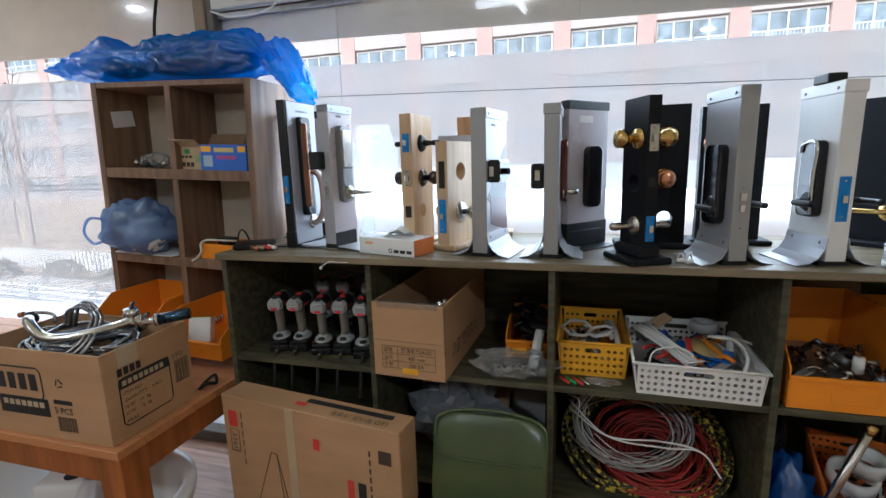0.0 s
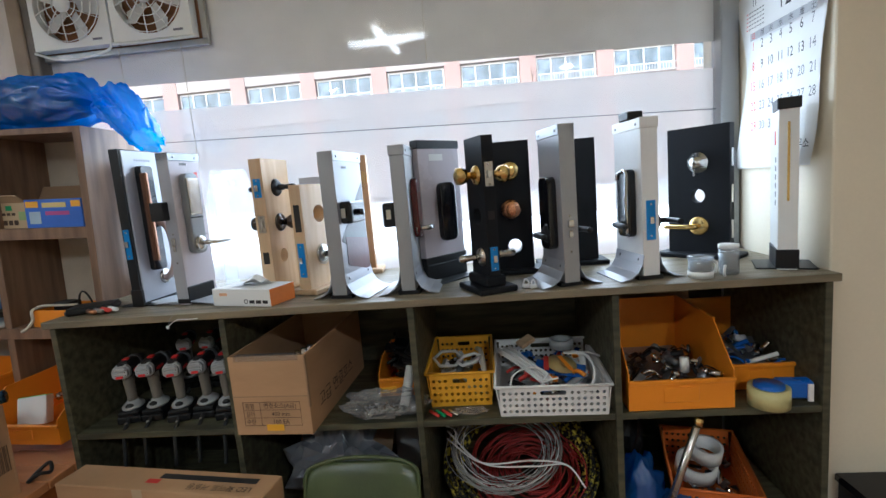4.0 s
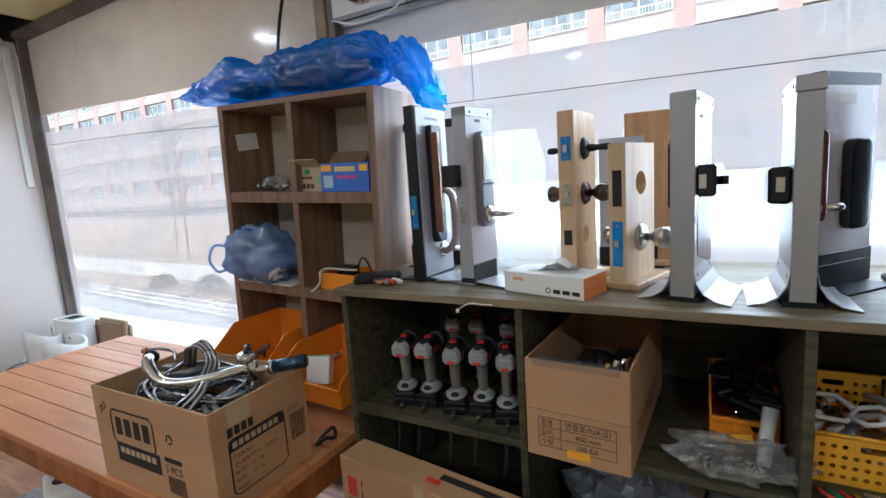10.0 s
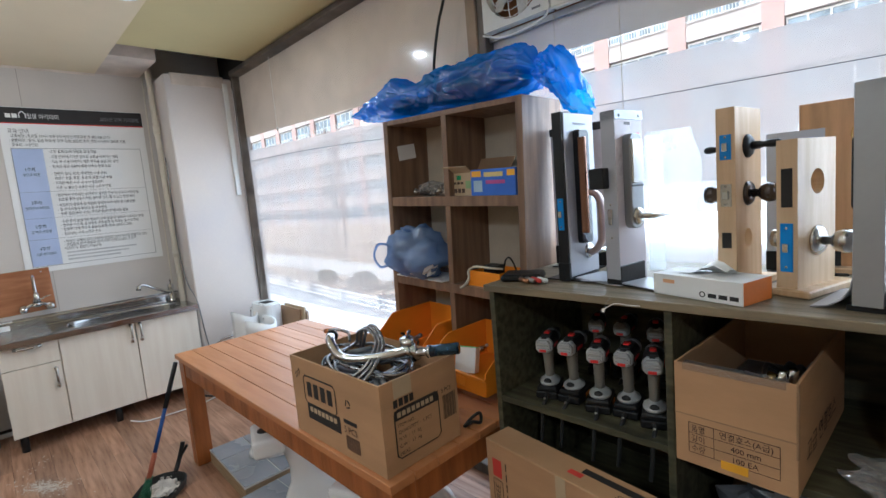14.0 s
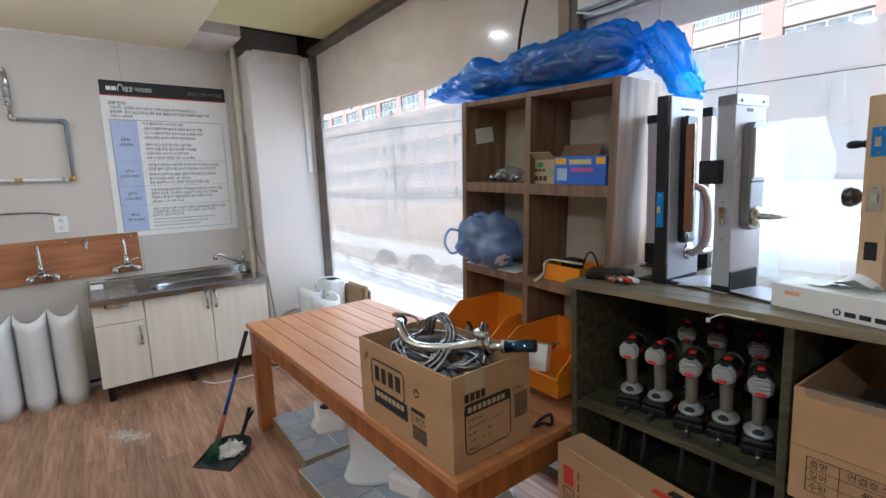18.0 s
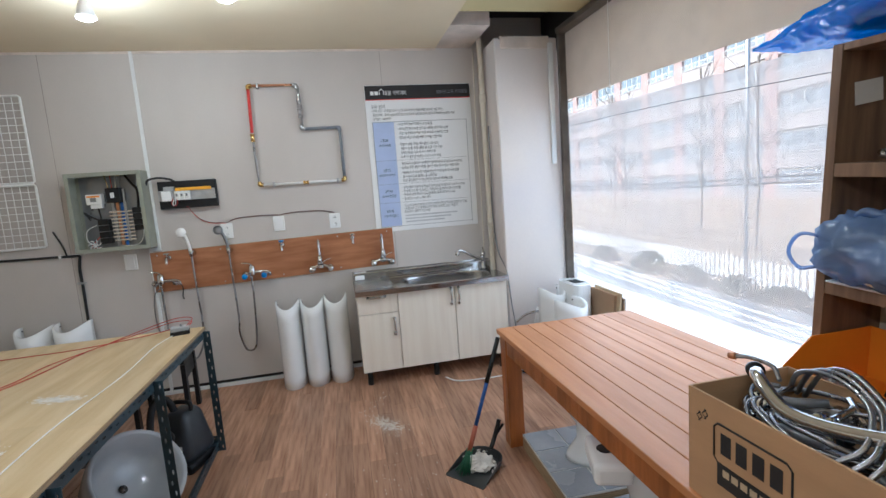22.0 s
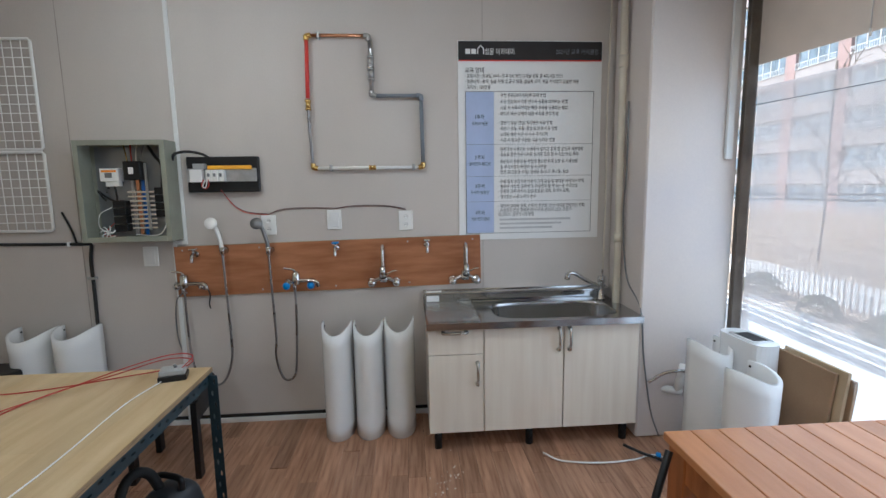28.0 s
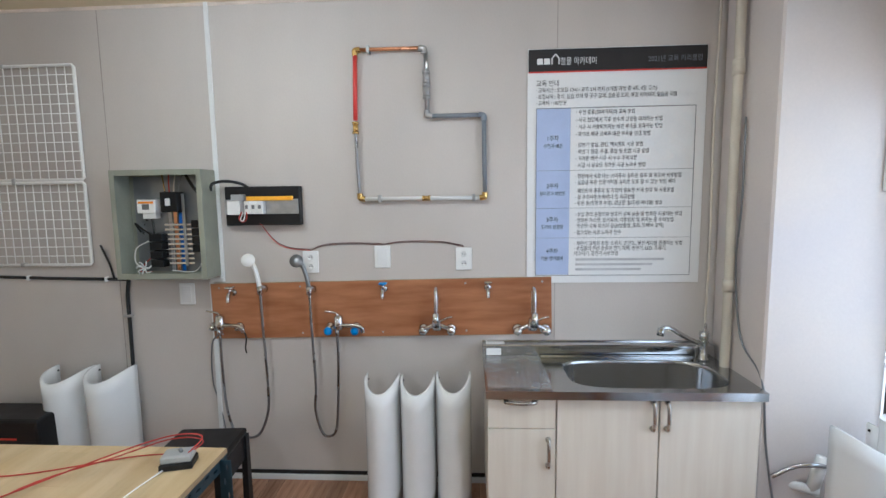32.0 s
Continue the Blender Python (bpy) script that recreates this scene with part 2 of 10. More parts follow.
M_BLUEBOX = mat("blue_carton", (0.05, 0.17, 0.70), 0.4, vary=0.08)
M_LILAC = mat("lilac_panel", (0.56, 0.52, 0.57), 0.3, vary=0.04, scale=4, bump=0.0)
M_SILVER = mat("silver_panel", (0.39, 0.40, 0.44), 0.30, 0.12, vary=0.05, scale=2, bump=0.0)
M_GREYM = mat("grey_metal", (0.26, 0.27, 0.28), 0.32, 0.7, vary=0.08)
M_BOXPAINT = mat("green_grey_paint", (0.30, 0.31, 0.25), 0.5, vary=0.08)
M_BLUESTEEL = mat("blue_grey_angle", (0.030, 0.062, 0.082), 0.4, 0.2, vary=0.2)
M_CHAIR = mat("green_vinyl", (0.072, 0.096, 0.036), 0.3, vary=0.15, scale=5, bump=0.04)
M_BASIN = mat("grey_ceramic", (0.36, 0.37, 0.38), 0.2, vary=0.04, bump=0.0)
M_TILE = mat("grey_tile", (0.34, 0.36, 0.39), 0.25, vary=0.12, scale=4, obj_random=0.12)
M_GROUT = mat("grout", (0.66, 0.65, 0.62), 0.85, vary=0.1)
M_DUST = mat("plaster_dust", (0.70, 0.66, 0.60), 0.95, vary=0.15, scale=20)
M_BRUSHED = mat("brushed_steel", (0.46, 0.465, 0.47), 0.17, 1.0, vary=0.03, scale=3, bump=0.0)
M_SINKDOOR = mat("pale_wood_foil", (0.76, 0.70, 0.60), 0.38, vary=0.05, scale=2, bump=0.02, stretch=(10, 10, 0.8), second=(0.70, 0.63, 0.53))
M_IVORY = mat("ivory_pvc", (0.62, 0.57, 0.47), 0.5, vary=0.06)
M_TRIM = mat("white_trunking", (0.74, 0.75, 0.74), 0.4, vary=0.04)
M_BRONZEFRAME = mat("aged_window_frame", (0.16, 0.135, 0.11), 0.5, 0.3, vary=0.2, scale=5)
M_DRILLGRIP = mat("drill_grip", (0.21, 0.195, 0.165), 0.6, vary=0.08)
M_DRILLCAP = mat("drill_cap", (0.37, 0.38, 0.38), 0.4, vary=0.05)
M_TOOLGREY = mat("tool_grey", (0.36, 0.37, 0.37), 0.45, vary=0.06)
M_TOOLRED = mat("tool_red", (0.65, 0.03, 0.03), 0.4, vary=0.04)
M_GREEN = mat("green_plastic", (0.02, 0.35, 0.12), 0.4, vary=0.08)
# near-black colour for the shade in holes and gaps, also under the planks
M_DARK = mat("dark_shade_fill", (0.02, 0.018, 0.016), 0.9)
M_BLUEBAG = sheer("blue_bag_film", (0.005, 0.29, 0.78), 0.28, 0.20, 0.13, 0.22)
M_BLUEEND = sheer("thin_blue_film", (0.005, 0.32, 0.80), 0.36, 0.2, 0.14, 0.3)
M_PALEBAG = sheer("pale_blue_bag_film", (0.32, 0.47, 0.76), 0.38, 0.25, 0.09, 0.2)
M_CLEARBAG = sheer("clear_bag_film", (0.80, 0.83, 0.86), 0.80, 0.15, 0.16, 0.5)
M_WRAP = sheer("milky_wrap", (0.86, 0.88, 0.90), 0.78, 0.2, 0.10, 0.6)
M_FROSTL = sheer("clearer_hazy_sheet", (0.94, 0.93, 0.93), 0.34, 0.3, 0.02, back=0.22)
M_FROST = sheer("hazy_sheet", (0.97, 0.98, 0.99), 0.16, 0.3, 0.02, back=0.05)
M_GLASS = sheer("window_glass", (1, 1, 1), 0.88, 0.02, 0.05, back=0.2)
M_SIGN = mat("sign_back", (0.74, 0.645, 0.56), 0.14, vary=0.04, scale=1.0, bump=0.0, spec=0.2)
M_SIGNGREY = mat("sign_back_grey", (0.76, 0.75, 0.75), 0.06, vary=0.04, scale=1.0, bump=0.0, spec=0.35)

# ---- builders ----
def part(name, bm, material, parent=None, label="", m=None, smooth=False):
    """Links a bmesh as one mesh object under a thing or a part."""
    me = bpy.data.meshes.new(name)
    if smooth:
        for f in bm.faces:
            f.smooth = True
    bm.to_mesh(me)
    bm.free()
    me.materials.append(material)
    ob = new(name, me)
    if parent is not None:
        ob.parent = parent
    if m is not None:
        ob.matrix_local = m
    if label:
        ob["label"] = label
    return ob


def thing(name, m, label, category, group=""):
    ob = new(name)
    ob.empty_display_size = 0.05
    ob.matrix_world = m
    return tagged(ob, label, category, group)


def box(x0, y0, z0, x1, y1, z1, bevel=0.0, bm=None, seg=1):
    own = bmesh.new()
    vs = [own.verts.new((x, y, z)) for x in (x0, x1) for y in (y0, y1) for z in (z0, z1)]
    for q in ((0, 1, 3, 2), (4, 6, 7, 5), (0, 4, 5, 1), (2, 3, 7, 6), (0, 2, 6, 4), (1, 5, 7, 3)):
        own.faces.new([vs[i] for i in q])
    bmesh.ops.recalc_face_normals(own, faces=own.faces)
    if bevel:
        bmesh.ops.bevel(own, geom=own.edges[:], offset=bevel, segments=seg, affect="EDGES", profile=0.5)
    return merge(bm, own)


def merge(bm, own):
    if bm is None:
        return own
    me = bpy.data.meshes.new("tmp")
    own.to_mesh(me)
    own.free()
    bm.from_mesh(me)
    bpy.data.meshes.remove(me)
    return bm


def moved(bm, m):
    bmesh.ops.transform(bm, matrix=m, verts=bm.verts[:])
    return bm


def lathe(profile, n=20, bm=None, m=None):
    """Turns (radius, z) pairs about z; closed where the radius is 0."""
    own = bmesh.new()
    rings = []
    for r, z in profile:
        if r < 1e-6:
            rings.append([own.verts.new((0, 0, z))])
        else:
            rings.append([own.verts.new((r * math.cos(2 * math.pi * i / n), r * math.sin(2 * math.pi * i / n), z)) for i in range(n)])
    for a, b in zip(rings, rings[1:]):
        for i in range(n):
            j = (i + 1) % n
            q = [a[i % len(a)], a[j % len(a)], b[j % len(b)], b[i % len(b)]]
            q = list(dict.fromkeys(q))
            if len(q) > 2:
                own.faces.new(q)
    for f in own.faces:
        f.smooth = True
    bmesh.ops.recalc_face_normals(own, faces=own.faces)
    if m is not None:
        moved(own, m)
    return merge(bm, own)


def rod(a, b, r, n=12, bm=None, r2=None):
    """A closed round bar from a to b."""
    a, b = Vector(a), Vector(b)
    d = b - a
    m = Matrix.Translation(a) @ d.to_track_quat("Z", "Y").to_matrix().to_4x4()
    return lathe([(0, 0), (r, 0), (r if r2 is None else r2, d.length), (0, d.length)], n, bm, m)


def smooth_path(points, steps=6):
    """Catmull-Rom through the points."""
    p = [Vector(q) for q in points]
    if len(p) < 3:
        return p
    p = [2 * p[0] - p[1]] + p + [2 * p[-1] - p[-2]]
    out = []
    for i in range(1, len(p) - 2):
        for k in range(steps):
            t = k / steps
            out.append(0.5 * ((2 * p[i]) + (p[i + 1] - p[i - 1]) * t + (2 * p[i - 1] - 5 * p[i] + 4 * p[i + 1] - p[i + 2]) * t * t + (3 * p[i] - p[i - 1] - 3 * p[i + 1] + p[i + 2]) * t ** 3))
    return out + [p[-2]]


def tube(points, r, n=8, bm=None, steps=6, ridged=0.0, curve=True):
    """A round tube along a smoothed line; ridged: corrugation of the hose."""
    path = smooth_path(points, steps) if curve else [Vector(q) for q in points]
    own = bmesh.new()
    rings, side = [], None
    for i, q in enumerate(path):
        d = (path[min(i + 1, len(path) - 1)] - path[max(i - 1, 0)]).normalized()
        if side is None:
            side = d.orthogonal().normalized()
        side = (side - d * side.dot(d)).normalized()
        up = d.cross(side)
        rr = r * (1 + (ridged if i % 2 else -ridged))
        rings.append([own.verts.new(q + rr * (side * math.cos(2 * math.pi * k / n) + up * math.sin(2 * math.pi * k / n))) for k in range(n)])
    for a, b in zip(rings, rings[1:]):
        for k in range(n):
            own.faces.new((a[k], a[(k + 1) % n], b[(k + 1) % n], b[k]))
    own.faces.new(rings[0][::-1])
    own.faces.new(rings[-1])
    for f in own.faces:
        f.smooth = True
    bmesh.ops.recalc_face_normals(own, faces=own.faces)
    return merge(bm, own)


def outline(points, depth, bm=None, bevel=0.0, hole=None):
    """A flat shape in x and z, extruded along y from 0 to depth."""
    own = bmesh.new()
    f = own.faces.new([own.verts.new((x, 0, z)) for x, z in points])
    r = bmesh.ops.extrude_face_region(own, geom=[f])
    bmesh.ops.translate(own, vec=(0, depth, 0), verts=[v for v in r["geom"] if isinstance(v, bmesh.types.BMVert)])
    bmesh.ops.recalc_face_normals(own, faces=own.faces)
    if bevel:
        bmesh.ops.bevel(own, geom=own.edges[:], offset=bevel, segments=2, affect="EDGES", profile=0.5)
    return merge(bm, own)


def rounded(w, h, r, n=5):
    """Corner points of a rounded rectangle w by h about the origin."""
    r = min(r, w / 2 - 1e-4, h / 2 - 1e-4)
    pts = []
    for cx, cz, a0 in ((w / 2 - r, h / 2 - r, 0), (-w / 2 + r, h / 2 - r, 90), (-w / 2 + r, -h / 2 + r, 180), (w / 2 - r, -h / 2 + r, 270)):
        for k in range(n + 1):
            a = radians(a0 + 90 * k / n)
            pts.append((cx + r * math.cos(a), cz + r * math.sin(a)))
    return pts


def plate_with_holes(w, h, t, holes, bm=None):
    """A slab in x and z, centred in x, with round or square holes [(x, z, r, n)] cut through it."""
    own = bmesh.new()
    me = bpy.data.meshes.new("tmp")
    edge_loops = []
    for s in range(1):
        loop = [own.verts.new(p) for p in ((-w / 2, 0, 0), (w / 2, 0, 0), (w / 2, 0, h), (-w / 2, 0, h))]
        edges = [own.edges.new((loop[i], loop[(i + 1) % 4])) for i in range(4)]
        for hx, hz, r, n in holes:
            ring = [own.verts.new((hx + r * math.cos(2 * math.pi * (k + 0.5) / n), 0, hz + r * math.sin(2 * math.pi * (k + 0.5) / n))) for k in range(n)]
            edges += [own.edges.new((ring[i], ring[(i + 1) % n])) for i in range(n)]
        bmesh.ops.triangle_fill(own, use_beauty=True, use_dissolve=False, edges=edges)
    r = bmesh.ops.extrude_face_region(own, geom=own.faces[:])
    bmesh.ops.translate(own, vec=(0, t, 0), verts=[v for v in r["geom"] if isinstance(v, bmesh.types.BMVert)])
    bmesh.ops.recalc_face_normals(own, faces=own.faces)
    bpy.data.meshes.remove(me)
    return merge(bm, own)


WRITING = []


def lettering(name, text, size, material, parent, m, align="LEFT", squeeze=1.0):
    """Flat writing in the x, y plane of m; the letters are cut all at once by cut_letters()."""
    me = bpy.data.meshes.new(name)
    me.materials.append(material)
    out = new(name, me)
    out.parent = parent
    out.matrix_local = m
    WRITING.append((me, text, size, align, squeeze))
    return out


def cut_letters():
    """Text blocks of a dozen lines each; every mesh is parted again line by line."""
    for first in range(0, len(WRITING), 12):
        rows = WRITING[first:first + 12]
        cu = bpy.data.curves.new("tmp_text", "FONT")
        cu.body, cu.size, cu.space_line, cu.resolution_u = "\n".join(w[1] for w in rows), 1.0, 3.0, 2
        ob = bpy.data.objects.new("tmp_text", cu)
        big = bpy.data.meshes.new_from_object(ob)
        co = np.empty(len(big.vertices) * 3)
        big.vertices.foreach_get("co", co)
        co = co.reshape(-1, 3)
        order = np.argsort(-co[:, 1])
        gaps = np.concatenate(([0], np.cumsum(-np.diff(co[order, 1]) > 1.0)))
        line = np.empty(len(co), int)
        line[order] = gaps
        faces = [[] for _ in rows]
        for p in big.polygons:
            faces[line[p.vertices[0]]].append(tuple(p.vertices))
        for k, (me, text, size, align, squeeze) in enumerate(rows):
            ids = np.nonzero(line == k)[0]
            back = {int(v): i for i, v in enumerate(ids)}
            q = co[ids] * size
            q[:, 0] *= squeeze
            lo, hi = q.min(0), q.max(0)
            q[:, 0] -= {"LEFT": lo[0], "CENTER": (lo[0] + hi[0]) / 2, "RIGHT": hi[0]}[align]
            q[:, 1] -= (lo[1] + hi[1]) / 2
            me.from_pydata([tuple(v) for v in q], [], [tuple(back[v] for v in f) for f in faces[k]])
        bpy.data.meshes.remove(big)
        bpy.data.objects.remove(ob)
        bpy.data.curves.remove(cu)


def flat(x0, y0, x1, y1, bm=None, z=0.0):
    """A thin printed patch in the x, y plane."""
    own = bmesh.new()
    own.faces.new([own.verts.new(p) for p in ((x0, y0, z), (x1, y0, z), (x1, y1, z), (x0, y1, z))])
    return merge(bm, own)


def structure(name, bm, material, label=""):
    return tagged(part(name, bm, material), label, kind="structure")


# planes for writing: front looks along +y (seen from -y), wallw is on the wall at low x and seen from +x
def on_front(x, y, z, tilt=0):
    return pose(x, y, z, 90, 0, 0) @ pose(0, 0, 0, 0, 0, tilt)


def on_wallw(x, y, z):
    return pose(x, y, z, 90, 0, 90)

# ---- outside ----
GZ = -1.2
M_ASPHALT = mat("pale_road", (0.40, 0.39, 0.38), 0.9, vary=0.12, scale=0.6)
M_SOIL = mat("dry_ground", (0.48, 0.36, 0.25), 0.95, vary=0.2, scale=0.8)
M_FACADE = mat("pink_render", (0.42, 0.285, 0.26), 0.85, vary=0.06, scale=0.4)
M_FACADE2 = mat("cream_render", (0.43, 0.385, 0.37), 0.85, vary=0.06, scale=0.4)
M_PANE = mat("dark_pane", (0.28, 0.35, 0.42), 0.1, vary=0.3, scale=1.5, bump=0)
M_BARK = mat("bark", (0.20, 0.16, 0.13), 0.9, vary=0.2)
M_SHRUB = mat("shrub", (0.15, 0.16, 0.085), 0.9, vary=0.3)
structure("ground", box(-150, 2.3, GZ - 0.2, 150, 300, GZ), M_SOIL, "dry ground outside")
structure("pavement", box(-60, 2.3, GZ, 40, 7.6, GZ + 0.012), M_ASPHALT, "pale pavement outside the window")


def rail_fence(x0, x1, y):
    f = thing("roadside_railing", pose(0, y, GZ, 0, 0, -5), "low white metal roadside railing", "railing")
    for i in range(int((x1 - x0) / 1.9) + 1):
        x = x0 + 1.9 * i
        for dx in (-0.09, 0.09):
            part("post", box(x + dx - 0.03, -0.03, 0, x + dx + 0.03, 0.03, 0.50, 0.006), M_GREYPIPE, f)
    for z in (0.16, 0.28, 0.40):
        part("rail", rod((x0, 0, z), (x1, 0, z), 0.022, 8), M_WHITE, f)
    return f


def picket_fence(x0, x1, y):
    f = thing("picket_fence", pose(0, y, GZ, 0, 0, -4), "white picket fence along the garden", "fence")
    n = int((x1 - x0) / 0.16)
    me = None
    for i in range(n):
        bm = box(-0.045, -0.01, 0.05, 0.045, 0.01, 0.60) if me is None else None
        if me is None:
            ob = part("picket", bm, M_WHITE, f)
            me = ob.data
        else:
            ob = new("picket", me)
            ob.parent = f
        ob.matrix_local = pose(x0 + 0.16 * i, 0, 0)
    part("rail", box(x0, 0.012, 0.15, x1, 0.04, 0.20), M_WHITE, f)
    part("rail", box(x0, 0.012, 0.42, x1, 0.04, 0.47), M_WHITE, f)


rail_fence(-24, 8, 5.9)
picket_fence(-34, 12, 8.5)


def apartment(x0, n, y, floors, z0):
    """A slab block: bays of window and balcony rail on every floor."""
    b = thing("apartment_building", pose(x0, y, z0), "pale pink apartment block with white balcony windows", "building")
    bay, fh = 5.2, 2.9
    part("wall", box(0, 0.5, 0, n * bay, 9, floors * fh + 1.2), M_FACADE2, b)
    for i in range(n + 1):
        part("wall_pier", box(i * bay - 0.55, 0.1, 0, i * bay + 0.55, 0.5, floors * fh + 1.0), M_FACADE, b)
    part("roof", box(-0.8, -0.2, floors * fh + 1.2, n * bay + 0.8, 9.3, floors * fh + 1.6), M_FACADE, b)
    parts = {}
    for i in range(n):
        for k in range(floors):
            def put(key, make, material):
                if key not in parts:
                    parts[key] = part(key, make(), material, b)
                    ob = parts[key]
                else:
                    ob = new(key, parts[key].data)
                    ob.parent = b
                ob.matrix_local = pose(i * bay, 0, k * fh)
            put("window", lambda: box(0.65, 0.38, 0.9, bay - 0.65, 0.49, 2.5), M_PANE)

            def frames():
                bm = box(0.6, 0.32, 2.45, bay - 0.6, 0.5, 2.55)
                for q in (0.6, 1.55, 2.55, 3.55, 4.5):
                    box(q, 0.33, 0.9, q + 0.08, 0.5, 2.5, bm=bm)
                return bm
            put("window_frame", frames, M_WHITE)
            put("parapet", lambda: box(0.55, 0.15, -0.25, bay - 0.55, 0.5, 0.9), M_FACADE2)

            def rails():
                bm = box(0.6, 0.02, 1.35, bay - 0.6, 0.06, 1.40)
                box(0.6, 0.02, 0.9, bay - 0.6, 0.06, 0.94, bm=bm)
                for q in range(22):
                    box(0.62 + q * 0.184, 0.03, 0.9, 0.645 + q * 0.184, 0.055, 1.38, bm=bm)
                return bm
            put("balcony_rail", rails, M_WHITE)
    return b


apartment(-105, 32, 34, 9, GZ - 0.3)


def bare_tree(x, y, h, seed):
    rng = random.Random(seed)
    t = thing("bare_tree", pose(x, y, GZ), "leafless young street tree", "tree", "bare street trees")
    trunk = tube([(0, 0, 0), (0.05, 0.02, h * 0.3), (-0.03, 0.05, h * 0.6), (0.02, 0, h)], 0.036, 6)
    part("trunk", trunk, M_BARK, t)
    crown = bmesh.new()
    for i in range(16):
        z = h * rng.uniform(0.3, 0.9)
        a, l = rng.uniform(0, 6.28), h * rng.uniform(0.15, 0.35)
        p = Vector((0, 0, z))
        q = p + Vector((math.cos(a) * l * 0.6, math.sin(a) * l * 0.6, l * 0.7))
        rod(p, q, 0.022, 5, crown, 0.008)
        for j in range(4):
            s = p.lerp(q, rng.uniform(0.3, 1))
            rod(s, s + Vector((rng.uniform(-0.4, 0.4), rng.uniform(-0.4, 0.4), rng.uniform(0.1, 0.6))), 0.01, 4, crown, 0.003)
    part("crown", crown, M_BARK, t)


for i, (x, y, h) in enumerate(((-13, 13, 6), (-10, 15, 5.5), (-16.5, 14, 6.5), (-7, 12.5, 5), (-20, 13, 6), (-3.5, 14, 5), (2, 13, 5), (-24, 15, 7))):
    bare_tree(x, y, h, i)


def shrub(x, y, r, seed):
    s = thing("garden_shrub", pose(x, y, GZ), "small round dry shrub in the garden", "shrub", "garden shrubs")
    rng = random.Random(seed)
    bm = bmesh.new()
    for k in range(260):
        a, b, q = rng.uniform(0, 6.28), rng.uniform(0, 1.5), r * (0.6 + 0.4 * rng.random() ** 0.5)
        c = Vector((q * math.cos(a) * math.cos(b), q * math.sin(a) * math.cos(b), r * 0.15 + q * math.sin(b)))
        d = Vector((rng.uniform(-1, 1), rng.uniform(-1, 1), rng.uniform(-0.4, 1))).normalized() * 0.07
        e = d.orthogonal().normalized() * 0.035
        bm.faces.new([bm.verts.new(p) for p in (c - d, c + e, c + d, c - e)])
    tagged(part("leaves", bm, M_SHRUB, s), kind="stuff")
    part("stem", rod((0, 0, 0), (0, 0, r * 0.8), 0.02, 6), M_BARK, s)


for i, (x, y, r) in enumerate(((-8.5, 7.9, 0.45), (-7.2, 7.6, 0.5), (-10.2, 8.2, 0.4), (-6.2, 7.8, 0.4), (-12, 8.4, 0.5), (-5.0, 7.5, 0.35), (-2.0, 7.6, 0.4), (1.5, 7.6, 0.45), (-14.5, 8.6, 0.4))):
    shrub(x, y, r, 70 + i)


def overhead_cable(z, sag, y):
    c = thing("street_cable", pose(0, y, 0), "black overhead street cable bundle", "cable", "street cables")
    part("cable", tube([(-45, 1.5, z + 0.3), (-20, 0.6, z - sag), (0, 0, z), (20, 0, z)], 0.03, 6), M_RUBBER, c)


for z, sag in ((1.35, 0.25), (1.22, 0.28)):
    overhead_cable(z, sag, 11)
lpole = thing("street_pole", pose(-7.4, 7.0, GZ), "tall pale metal street pole", "pole")
part("shaft", rod((0, 0, 0), (0, 0, 6.5), 0.035, 12), M_GALV, lpole)
part("base", rod((0, 0, 0), (0, 0, 0.3), 0.11, 12), M_GALV, lpole)

# ---- the room ----
WX, WY = -4.70, 2.05            # the wall with the taps, the window plane
CEIL = 2.70
flo = structure("floor", box(-4.70, -3.6, -0.12, 3.0, 2.02, -0.004), M_DARK, "wood-look vinyl floor with dusty marks")
structure("wall_west", box(WX - 0.15, -3.6, -0.12, WX, 2.3, 3.0), M_WALL, "beige papered wall with panel joints")
# south and east walls are unseen, added at guessed distances to enclose the light
structure("wall_south", box(-4.85, -3.75, -0.12, 3.15, -3.6, 3.0), M_CREAM, "cream wall added out of view to close the room")
structure("wall_east", box(3.0, -3.6, -0.12, 3.15, 1.53, 3.0), M_CREAM, "cream wall added out of view to close the room")
structure("wall_block", box(1.37, 1.53, -0.12, 3.15, 2.3, 3.0, 0.004), M_CREAM, "cream wall added out of view to close the room beside the window")
structure("ceiling", box(-4.85, -3.75, CEIL, 3.15, 1.10, CEIL + 0.1), M_CEIL, "cream ceiling")
cy = box(-3.88, 1.10, CEIL + 0.004, 3.15, 2.3, CEIL + 0.1)
structure("ceiling_window_strip", cy, M_CEILY, "yellowish ceiling panel beside the window")
structure("ceiling_patch", box(-4.70, 1.10, CEIL + 0.002, -4.15, 1.41, CEIL + 0.1), M_PATCH, "rough plaster patch in the ceiling")
# the darkness up in the shaft is put into the colour of these faces
structure("ceiling_shaft", box(-4.70, 1.41, CEIL + 0.25, -3.85, 2.3, CEIL + 0.3), M_DARK, "ceiling hole above the pillar, its shade painted near black")
structure("ceiling_shaft_side", box(-4.70, 1.10, CEIL + 0.1, -3.88, 1.41, CEIL + 0.25), M_DARK, "side of the ceiling hole, its shade painted near black")
structure("ceiling_shaft_side", box(-3.88, 1.10, CEIL + 0.1, -3.84, 2.3, CEIL + 0.25), M_DARK, "side of the ceiling hole, its shade painted near black")
structure("ceiling_shaft_side", box(-4.70, 2.08, CEIL - 0.03, -3.88, 2.3, CEIL + 0.25), M_DARK, "side of the ceiling hole, its shade painted near black")
structure("pillar", box(WX, 1.47, -0.0, -4.25, 2.0, 2.645, 0.01), M_PILLAR, "off-white pillar in the corner")
